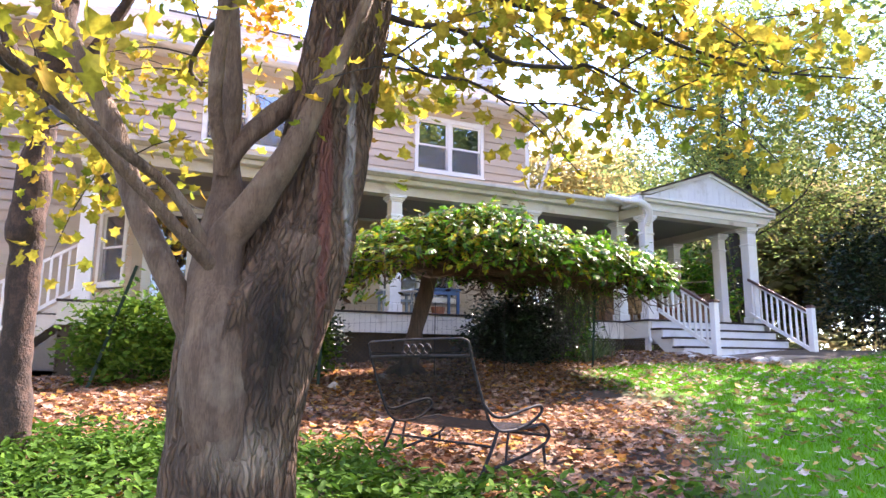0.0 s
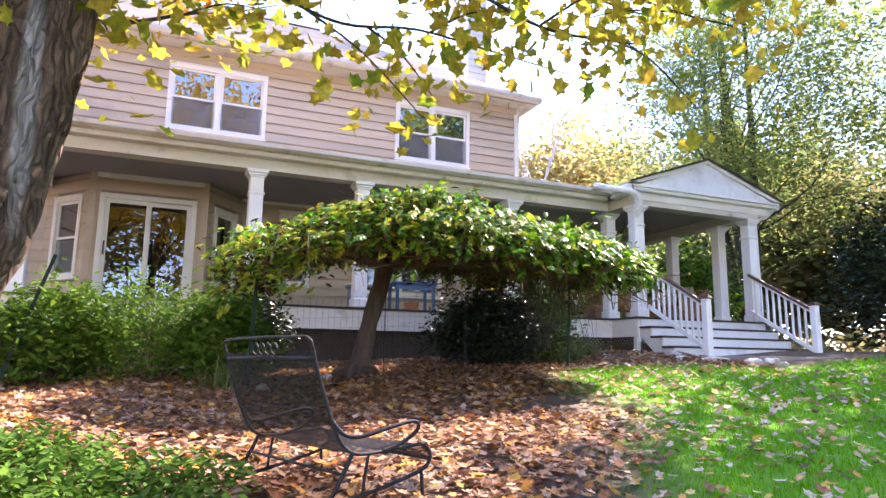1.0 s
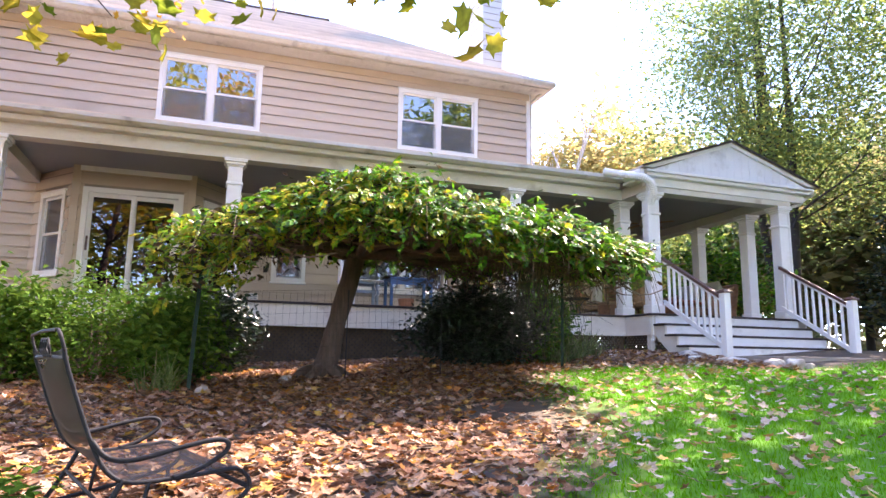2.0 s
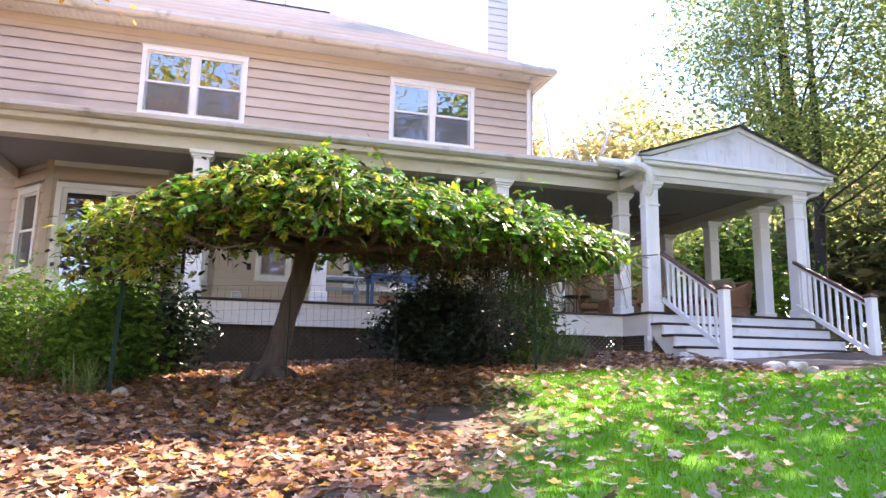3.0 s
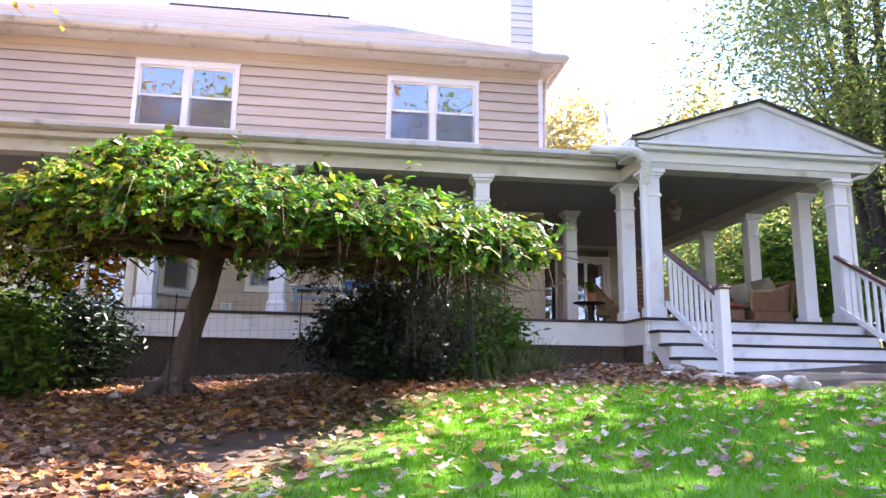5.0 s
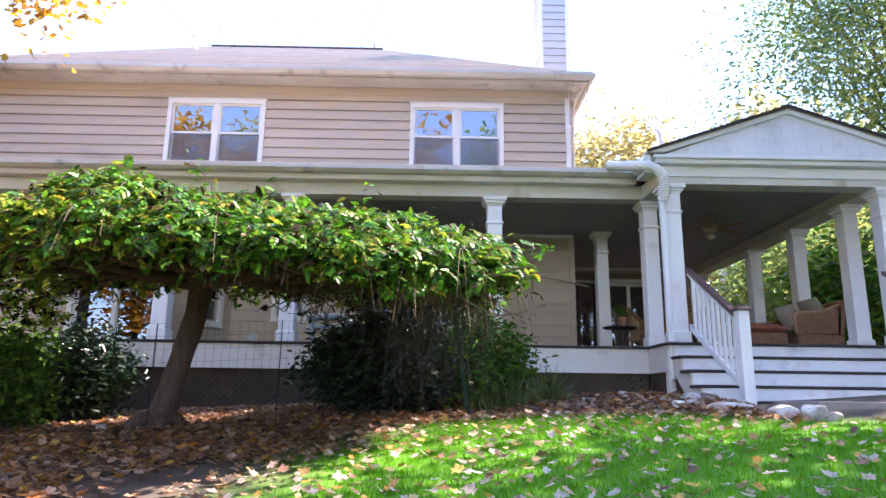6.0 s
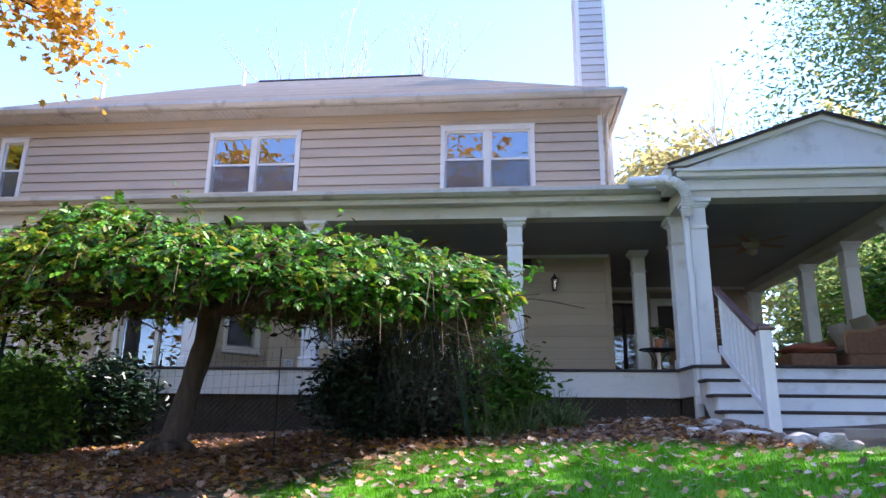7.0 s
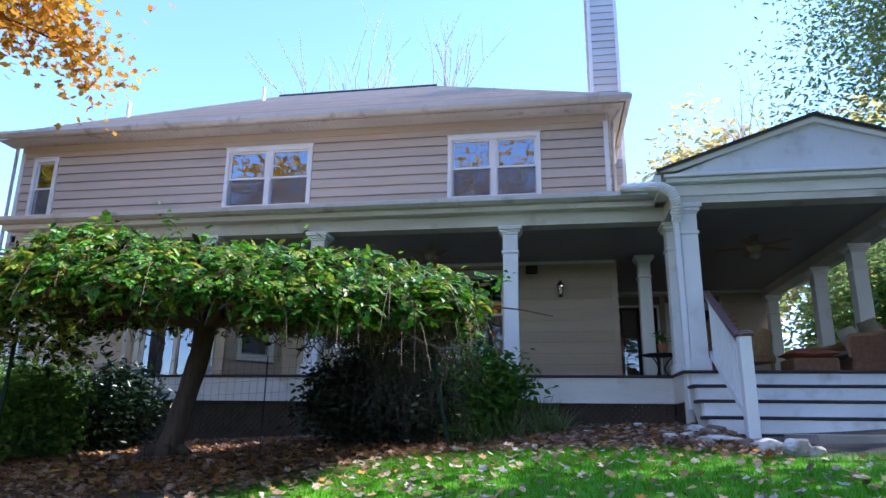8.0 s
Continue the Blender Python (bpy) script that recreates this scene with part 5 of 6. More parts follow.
        w = [p, p + Vector((math.cos(a) * ln * 0.35, math.sin(a) * ln * 0.35, -ln * 0.15)), p + Vector((math.cos(a) * ln * 0.55, math.sin(a) * ln * 0.55, -ln * 0.8))]
        line, rad = smooth_line(w, [0.004, 0.0035, 0.002], 3)
        tube(bm, line, rad, 3, ends=False)
    for k in range(170):
        x, y = rng.uniform(2.6, 6.9), rng.uniform(7.0, 9.6)
        z, r2 = top(x, y)
        if r2 > 0.9:
            continue
        a, ln = rng.uniform(0, 6.3), rng.uniform(0.4, 1.1)
        p = Vector((x, y, z - 0.16 - 0.12 * rng.random()))
        q = p + Vector((math.cos(a) * ln, math.sin(a) * ln * 0.6, rng.normal(0, 0.06)))
        line, rad = smooth_line([p, p.lerp(q, 0.5) + Vector((0, 0, rng.normal(0, 0.07))), q], [0.012, 0.01, 0.006], 3)
        tube(bm, line, rad, 4, ends=False)
    tagged(part("stem_tangle", bm, TWIGS, t, "tangle of dry brown stems"), kind="stuff")
    # matted dead wood under the heavier side
    bm = bmesh.new()
    for k in range(620):
        x, y = rng.uniform(4.3, 6.9), rng.uniform(7.4, 9.5)
        z, r2 = top(x, y)
        if r2 > 0.85:
            continue
        a, ln = rng.uniform(0, 6.3), rng.uniform(0.15, 0.5)
        p = Vector((x, y, z - 0.22 - 0.34 * rng.random() * min(1.0, (x - 4.2) * 0.8)))
        q = p + Vector((math.cos(a) * ln, math.sin(a) * ln * 0.6, rng.normal(-0.03, 0.09)))
        line, rad = smooth_line([p, p.lerp(q, 0.5) + Vector((0, 0, rng.normal(0, 0.06))), q], [0.009, 0.007, 0.004], 3)
        tube(bm, line, rad, 4, ends=False)
    tagged(part("stem_tangle", bm, VINE_BARK, t, "matted dead wood under the canopy"), kind="stuff")
    # dense brown curtain by the stake
    bm = bmesh.new()
    for k in range(230):
        x, y = 6.3 + rng.normal(0, 0.28), 8.95 + rng.normal(0, 0.3)
        z = 2.85 + rng.normal(0, 0.08)
        p = Vector((x, y, z))
        ln = rng.uniform(0.5, 1.2)
        w = [p, p + Vector((rng.normal(0, 0.08), rng.normal(0, 0.08), -ln * 0.5)), p + Vector((rng.normal(0, 0.16), rng.normal(0, 0.12), -ln))]
        line, rad = smooth_line(w, [0.004, 0.003, 0.002], 3)
        tube(bm, line, rad, 3, ends=False)
    tagged(part("stem_tangle", bm, DARK_BARK, t), kind="stuff")
    # bare runners trailing over the leaves
    bm = bmesh.new()
    for k in range(170):
        x, y = rng.uniform(2.2, 7.0), rng.uniform(6.3, 8.2)
        z, r2 = top(x, y)
        if r2 > 1.0:
            continue
        ln, a = rng.uniform(0.2, 0.55), rng.uniform(3.6, 5.8)
        p = Vector((x, y, z + 0.06))
        w = [p, p + Vector((math.cos(a) * ln * 0.5, math.sin(a) * ln * 0.4, 0.02)), p + Vector((math.cos(a) * ln, math.sin(a) * ln * 0.7, -ln * 0.7))]
        line, rad = smooth_line(w, [0.0035, 0.003, 0.002], 4)
        tube(bm, line, rad, 3, ends=False)
    tagged(part("stem_tangle", bm, TWIGS, t, "bare runners trailing over the leaves"), kind="stuff")
    for x, y, lean, tip, top_z in ((2.02, 8.2, 2, 0, 2.84), (6.72, 8.93, -9, 17, 3.05), (7.05, 10.4, -2, 0, 3.2)):
        g = ground_z(x, y)
        bm = bmesh.new()
        prism(bm, [(-0.02, -0.012), (0.02, -0.012), (0.02, -0.006), (0.004, -0.006), (0.004, 0.02), (-0.004, 0.02), (-0.004, -0.006), (-0.02, -0.006)], "z", -0.2, top_z - g)
        m = pose(x, y, g, tip, lean, 0)
        lone("garden_stake", bm, STEEL_GREEN, "dark green steel garden stake beside the vine", "stake", m, "stakes under the vine")
    bm = bmesh.new()
    prism(bm, [(-0.02, -0.012), (0.02, -0.012), (0.02, -0.006), (0.004, -0.006), (0.004, 0.02), (-0.004, 0.02), (-0.004, -0.006), (-0.02, -0.006)], "z", -0.2, 1.65)
    lone("garden_stake", bm, STEEL_GREEN, "dark green steel garden stake leaning by the shrubs", "stake", pose(-0.55, 9.3, ground_z(-0.55, 9.3), 0, 16, 10), "stakes under the vine")


build_vine()


# ---- shrubs ----
def shrub(name, label, x, y, radii, leaf_material, clusters, per, leaf, seed, category="shrub", spread=0.10, group=""):
    rng = np.random.default_rng(seed)
    t = thing(name, label, category, (x, y, ground_z(x, y)), group=group)
    pts = in_ellipsoid(rng, clusters, (0, 0, radii[2] * 0.95), (radii[0], radii[1], radii[2]), 0.25, -0.95, 0.3)
    pts[:, 2] = np.maximum(pts[:, 2], 0.05)
    for k in range(12):
        q = Vector(pts[rng.integers(len(pts))])
        limb("stem", t, [(rng.normal(0, 0.08), rng.normal(0, 0.08), -0.08), Vector((q.x * 0.4, q.y * 0.4, q.z * 0.5)), q], [0.014, 0.01, 0.004], TWIGS, 5, 0, 3)
    part("foliage", leaves_at(rng, pts, per, spread, (0, 80), (leaf * 0.7, leaf * 1.3), material=leaf_material), None, t)
    return t


shrub("azalea_bush", "rounded green bush against the porch", -0.1, 9.75, (0.75, 0.55, 0.62), SHRUB_LEAF, 500, 9, 0.10, 31, group="bushes along the porch")
shrub("azalea_bush", "leafy yellow-green bush against the porch", 0.95, 9.55, (0.75, 0.6, 0.60), SHRUB_LEAF, 520, 9, 0.065, 32, group="bushes along the porch")
shrub("azalea_bush", "tall leafy bush under the vine's rim", 1.8, 9.0, (0.52, 0.48, 0.55), SHRUB_LEAF, 420, 9, 0.10, 33, group="bushes along the porch")
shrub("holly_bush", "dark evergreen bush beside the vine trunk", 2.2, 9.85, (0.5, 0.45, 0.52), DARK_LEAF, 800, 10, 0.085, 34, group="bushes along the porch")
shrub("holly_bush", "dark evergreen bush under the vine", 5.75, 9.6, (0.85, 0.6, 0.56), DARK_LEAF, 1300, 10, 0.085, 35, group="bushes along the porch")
shrub("laurel_bush", "green leafy bush below the porch column", 7.05, 10.1, (0.42, 0.40, 0.52), SHRUB_LEAF, 340, 9, 0.10, 36, group="bushes along the porch")
shrub("laurel_bush", "tall green bush below the porch column", 6.75, 9.7, (0.35, 0.35, 0.62), VINE_LEAF, 240, 9, 0.07, 37, group="bushes along the porch")


def strap_plant(x, y, count, length, seed):
    """A tuft of arching strap leaves."""
    rng = np.random.default_rng(seed)
    bm = bmesh.new()
    for k in range(count):
        a, ln, lean = rng.uniform(0, 6.3), length * rng.uniform(0.6, 1.1), rng.uniform(0.3, 1.0)
        d, side = Vector((math.cos(a), math.sin(a), 0)), Vector((-math.sin(a), math.cos(a), 0))
        o = Vector((rng.normal(0, 0.08), rng.normal(0, 0.08), -0.03))
        last = None
        for j in range(5):
            s = j / 4
            p = o + d * ln * lean * s + Vector((0, 0, ln * (s - 0.62 * lean * s * s)))
            w = 0.011 * (1 - s * 0.85)
            cur = [bm.verts.new(p - side * w), bm.verts.new(p + side * w)]
            if last:
                bm.faces.new((last[0], last[1], cur[1], cur[0]))
            last = cur
    return lone("strap_plant", bm, REED, "tuft of arching pale green strap leaves", "plant", pose(x, y, ground_z(x, y)), "strap leaf tufts")


strap_plant(7.3, 9.75, 120, 0.62, 41)
strap_plant(7.75, 10.0, 130, 0.62, 42)
strap_plant(6.95, 9.45, 80, 0.5, 43)
strap_plant(1.75, 8.35, 70, 0.6, 44)


# ---- trees beyond ----
tree("pear_tree", "tall green tree with several dark stems beyond the porch", 16.5, 14.1, 13, (3.6, 3.8, 5.2), 7.7, TREE_LEAF, 640, 80, 0.115, 51, 0.15, limbs=13, spread=0.42, stems=4, shell=0.1)
tree("pear_tree", "green tree with yellowing leaves beyond the porch", 21.5, 11.5, 12, (4.2, 4.0, 5.0), 7.3, TREE_LEAF, 400, 56, 0.14, 52, 0.15, limbs=11, spread=0.5, stems=3, shell=0.1)
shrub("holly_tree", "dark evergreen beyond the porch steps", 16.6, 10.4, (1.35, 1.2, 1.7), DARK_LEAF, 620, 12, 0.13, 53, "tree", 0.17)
shrub("rhododendron", "bright green shrub behind the porch", 14.8, 15.0, (1.5, 1.3, 1.6), VINE_LEAF, 640, 12, 0.16, 54, spread=0.2)
shrub("rhododendron", "bright green shrub behind the porch", 15.6, 18.5, (2.4, 1.8, 2.4), TREE_LEAF, 800, 12, 0.17, 55, spread=0.25)
shrub("rhododendron", "bright green shrub behind the porch", 17.6, 21.5, (2.6, 2.0, 3.0), TREE_LEAF, 800, 12, 0.19, 58, spread=0.3)
shrub("low_shrub", "low dark shrub beside the lawn", 15.6, 8.6, (1.1, 0.9, 0.45), DARK_LEAF, 420, 11, 0.08, 56)
shrub("low_shrub", "low brownish shrub beside the lawn", 18.0, 9.0, (1.6, 1.0, 0.6), RUST_LEAF, 420, 11, 0.09, 57)
GOLDS = [(22, 31, 14.4, GOLD_LEAF), (16.5, 38, 17.8, GOLD_LEAF), (29, 34, 15.3, MIST_LEAF), (37, 28, 15.3, MIST_LEAF), (26, 23, 11.0, TREE_LEAF), (34, 17, 13.6, MIST_LEAF), (40, 9, 14.4, MIST_LEAF), (29, 4, 11.0, MIST_LEAF), (46, 20, 16.1, TREE_LEAF), (33, 44, 17.0, GOLD_LEAF), (36, -2, 12.8, GOLD_LEAF), (24, 18, 7.6, MIST_LEAF), (44, 14, 15, MIST_LEAF), (50, 4, 15, MIST_LEAF)]
for k, (x, y, h, lm) in enumerate(GOLDS):
    tree("far_tree", "hazy golden autumn tree in the woods" if lm is GOLD_LEAF else "muted olive and green autumn tree in the woods", x, y, h, (4.0, 4.0, h * 0.40), h * 0.53, lm, 760, 13, 0.46, 60 + k, 0.16, limbs=7, spread=0.6, group="woods")
# Unseen trees, added only to keep direct sun off the lawn.
for k, (x, y, r) in enumerate(((19.6, 7.6, 4.0), (15.6, 4.6, 3.8), (19.5, 0.5, 4.6), (14.6, -2.5, 4.4), (21.5, -6.5, 5.0))):
    tree("sun_block_tree", "tall unseen green tree added to shade the lawn", x, y, 17, (r, r * 0.9, 4.2), 11.0, TREE_LEAF, 420, 14, 0.34, 75 + k, 0.2, limbs=8, spread=0.55, group="shade trees")
# woods behind the viewer, seen in the window panes; unseen side trees added for shade and warm bounce
BEHIND = [(-10, -13, 21, ORANGE_LEAF), (-3, -16, 23, MAPLE_LEAF), (4, -15, 22, ORANGE_LEAF), (11, -18, 22, TREE_LEAF), (18, -14, 20, MAPLE_LEAF), (27, -11, 18, RUST_LEAF), (-16, -3, 18, MAPLE_LEAF), (-9.5, 5.5, 13, MAPLE_LEAF), (-14, 10, 14, ORANGE_LEAF), (-20, 18, 15, MAPLE_LEAF), (25, 3.5, 15, TREE_LEAF), (23, 7.0, 13, RUST_LEAF), (30, 0, 16, TREE_LEAF)]
for k, (x, y, h, lm) in enumerate(BEHIND):
    tree("yard_tree", "autumn tree added at the edge of the yard, out of view", x, y, h, (4.2, 4.0, h * 0.40), h * 0.56, lm, 560, 12, 0.48, 80 + k, 0.2, limbs=7, spread=0.65, group="woods")


def bare_tree(x, y, height, seed):
    """A pale leafless tree: forked stems, each forking again."""
    rng = np.random.default_rng(seed)
    t = thing("bare_tree", "pale leafless tree behind the roof", "tree", (x, y, ground_z(x, y)), group="bare trees behind the house")
    def grow(p, d, ln, r, level):
        q = p + d * ln
        limb("trunk" if level == 0 else "branch", t, [p, p.lerp(q, 0.5) + Vector(rng.normal(0, 0.03, 3)) * ln, q], [r, r * 0.8, r * 0.6], BLEACHED, 5, 0, 3)
        if level < 4:
            for k in range(3 if level < 3 else 2):
                nd = (d + Vector((rng.normal(0, 0.32), rng.normal(0, 0.32), rng.uniform(0.05, 0.35)))).normalized()
                grow(p.lerp(q, rng.uniform(0.6, 1.0)), nd, ln * rng.uniform(0.55, 0.8), r * 0.55, level + 1)
    grow(Vector((0, 0, -0.2)), Vector((0, 0, 1)), height * 0.42, 0.17, 0)
    return t


bare_tree(0.3, 28, 19.5, 91)
bare_tree(3.2, 29, 19.0, 92)
bare_tree(-2.0, 31, 18.5, 93)
bare_tree(17.5, 27, 13.0, 94)


def undergrowth():
    """A thicket of leaves that closes the yard all round, low and far."""
    rng = np.random.default_rng(95)
    n = 13000
    a = rng.uniform(0, 2 * np.pi, n)
    d = rng.uniform(27, 48, n)
    x, y = 5 + d * np.sin(a), 8 + d * np.cos(a)
    h = 2.6 + 1.8 * np.sin(a * 9) * np.sin(a * 23 + 1)
    c = np.stack([x, y, ground_z(x, y) + h * rng.random(n) ** 1.3], 1)
    me = leaves_at(rng, c, 3, 0.35, (0, 85), (0.4, 0.7), material=MIST_LEAF)
    tagged(new("undergrowth", me), "brown and golden undergrowth at the edge of the woods", "undergrowth", kind="stuff")


undergrowth()

# ---- lawn, fallen leaves, ground cover ----
def build_lawn():
    rng = np.random.default_rng(101)
    n = 350000
    x = 2.0 + 15 * rng.random(n) ** 1.15
    y = rng.uniform(0.5, 10.0, n)
    keep = (x > lawn_edge(y) + rng.normal(0.25, 0.28, n)) & (y < lawn_far(x) + rng.normal(-0.05, 0.10, n))
    # bare, trodden patch
    keep &= ((x - 5.0) / 0.75) ** 2 + ((y - 6.0) / 0.6) ** 2 > rng.uniform(0.4, 1.6, n)
    x, y = x[keep], y[keep]
    z = ground_z(x, y) - 0.006
    fr = turns(rng, len(x), 55, 100, 0.022, 0.055)
    # stand the blades up: their length axis turned to the sky
    up = np.stack([rng.normal(0, 0.35, len(x)), rng.normal(0, 0.35, len(x)), np.ones(len(x))], 1)
    up /= np.linalg.norm(up, axis=1)[:, None]
    s = np.linalg.norm(fr[:, 0], axis=1)[:, None]
    side = np.cross(up, fr[:, 2] / s)
    side /= np.maximum(np.linalg.norm(side, axis=1), 1e-6)[:, None]
    fr = np.stack([up * s, side * s, np.cross(up, side) * s], 1)
    me = scatter("blades", [(0, -0.055, 0), (0, 0.055, 0), (0.55, 0.04, 0.08), (0.55, -0.04, 0.08), (1, 0, 0.3)], [(0, 1, 2, 3), (3, 2, 4)], place_all(fr, np.stack([x, y, z], 1)), GRASS)
    tagged(new("lawn_grass", me), "bright green mown lawn grass", "grass", kind="stuff")


build_lawn()


def fallen(name, label, x, y, seed, size, lift=0.012, tilt=(0, 38), pile=0.0, material=FALLEN):
    rng = np.random.default_rng(seed)
    z = ground_z(x, y) + lift + pile * rng.random(len(x))
    me = scatter("leaves", MAPLE, MAPLE_FACES, place_all(turns(rng, len(x), *tilt, *size), np.stack([x, y, z], 1)), material)
    return tagged(new(name, me), label, "fallen leaves", kind="stuff")


def build_fallen():
    rng = np.random.default_rng(111)
    n = 84000
    x = rng.uniform(-6, 9.6, n)
    y = 2.2 + 9.3 * rng.random(n) ** 0.9
    edge = lawn_edge(y) - x
    beyond = y - lawn_far(x)
    d = np.maximum(edge, np.where(x > 5.5, beyond, -9))
    chance = np.clip(0.5 + d / 0.9, 0.0, 1) * np.clip(1.1 - np.maximum(0, y - 9.5) * 0.25, 0.4, 1)
    bare = ((x - 4.9) / 0.7) ** 2 + ((y - 6.1) / 0.5) ** 2 < 1
    chance = np.where(bare, chance * 0.18, chance)
    chance = np.where((x < 1.6) & (y < 5.3) & (x + y < 5.9), chance * 0.25, chance)
    k = rng.random(n) < chance
    fallen("leaf_litter", "thick carpet of brown, pink and orange fallen maple leaves", x[k], y[k], 112, (0.043, 0.088), pile=0.04)
    n = 7200
    x, y = rng.uniform(3.2, 15, n), rng.uniform(2.5, 9, n)
    k = (x > lawn_edge(y)) & (y < lawn_far(x)) & (rng.random(n) < np.clip(0.95 - (x - lawn_edge(y)) * 0.11, 0.3, 1))
    fallen("lawn_leaves", "scattered pale and orange leaves lying on the lawn", x[k], y[k], 114, (0.04, 0.085), 0.04, (0, 45), material=LAWN_LEAF)


build_fallen()


def build_cover():
    rng = np.random.default_rng(121)
    n = 5200
    x, y = rng.uniform(-3.0, 2.6, n), rng.uniform(1.2, 6.4, n)
    lim = np.interp(x, [-3, -0.9, 0.3, 0.7, 1.4, 2.2], [6.3, 6.1, 5.85, 5.4, 4.4, 2.6])
    k = (y < lim + rng.normal(0, 0.18, n)) & (((x - 1.9) / 0.6) ** 2 + ((y - 3.75) / 0.7) ** 2 > 0.6)
    c = np.stack([x[k], y[k], ground_z(x[k], y[k]) + rng.uniform(0.05, 0.17, k.sum())], 1)
    me = leaves_at(rng, c, 9, 0.055, (0, 60), (0.05, 0.09), material=COVER_LEAF, flat=0.5)
    tagged(new("ground_cover", me), "low green ground cover round the maple's foot", "ground cover", kind="stuff")


build_cover()

# ---- loose things ----
IRON = mat("black_iron", (0.016, 0.016, 0.02), (0.04, 0.04, 0.045), 0.6, 0.0, spec=0.15, scale=12, fine=90, bump=0.08)
IRON_MESH = sheer_mat("expanded_metal", (0.010, 0.010, 0.013), 0.22, 0.6)
WICKER = mat("brown_wicker", (0.30, 0.15, 0.075), (0.15, 0.07, 0.04), 0.6, scale=18, fine=160, bump=0.6)
PALE_WICKER = mat("honey_wicker", (0.42, 0.26, 0.13), (0.25, 0.14, 0.07), 0.6, scale=18, fine=160, bump=0.6)
CUSHION = mat("sage_cushion", (0.36, 0.32, 0.23), (0.28, 0.25, 0.18), 0.9, scale=5, fine=140, bump=0.25)
RED_CUSHION = mat("rust_cushion", (0.40, 0.13, 0.07), (0.28, 0.09, 0.05), 0.9, scale=5, fine=140, bump=0.25)
PALE_CUSHION = mat("pale_cushion", (0.62, 0.60, 0.55), (0.50, 0.48, 0.44), 0.9, scale=5, fine=140, bump=0.25)
BLUE_PAINT = mat("blue_paint", (0.035, 0.10, 0.24), (0.05, 0.13, 0.28), 0.5, bump=0.1)
GREY_PAINT = mat("blue_grey_paint", (0.30, 0.36, 0.42), (0.22, 0.27, 0.32), 0.5, bump=0.1)
CLOTH = mat("white_cloth", (0.82, 0.80, 0.78), (0.70, 0.67, 0.64), 0.9, bump=0.3)
TERRACOTTA = mat("terracotta", (0.42, 0.17, 0.09), (0.30, 0.12, 0.07), 0.8, bump=0.2)
STONE = mat("field_stone", (0.46, 0.41, 0.37), (0.26, 0.21, 0.18), 0.85, scale=7, fine=60, bump=0.6, stain=(0.62, 0.58, 0.55), stain_scale=4, stain_at=(0.5, 0.62))
BROWN_STONE = mat("brown_stone", (0.26, 0.17, 0.12), (0.14, 0.10, 0.08), 0.85, scale=7, fine=60, bump=0.6)
PVC = mat("white_plastic", (0.85, 0.85, 0.84), None, 0.35, bump=0.02, mix=0.2)
LAMP_GLASS = glass_mat("lantern_glass", 0.8, 0.15)
PEBBLES = mat("path_concrete", (0.36, 0.31, 0.27), (0.26, 0.22, 0.19), 0.9, scale=4, fine=50, bump=0.3)


def rod(parent, pts, r=0.008, name="rod", material=IRON, n=7, steps=6, label=""):
    line, rad = smooth_line(pts, [r] * len(pts), steps) if len(pts) > 2 else (pts, [r, r])
    return part(name, tube(bmesh.new(), line, rad, n), material, parent, label, smooth=True)


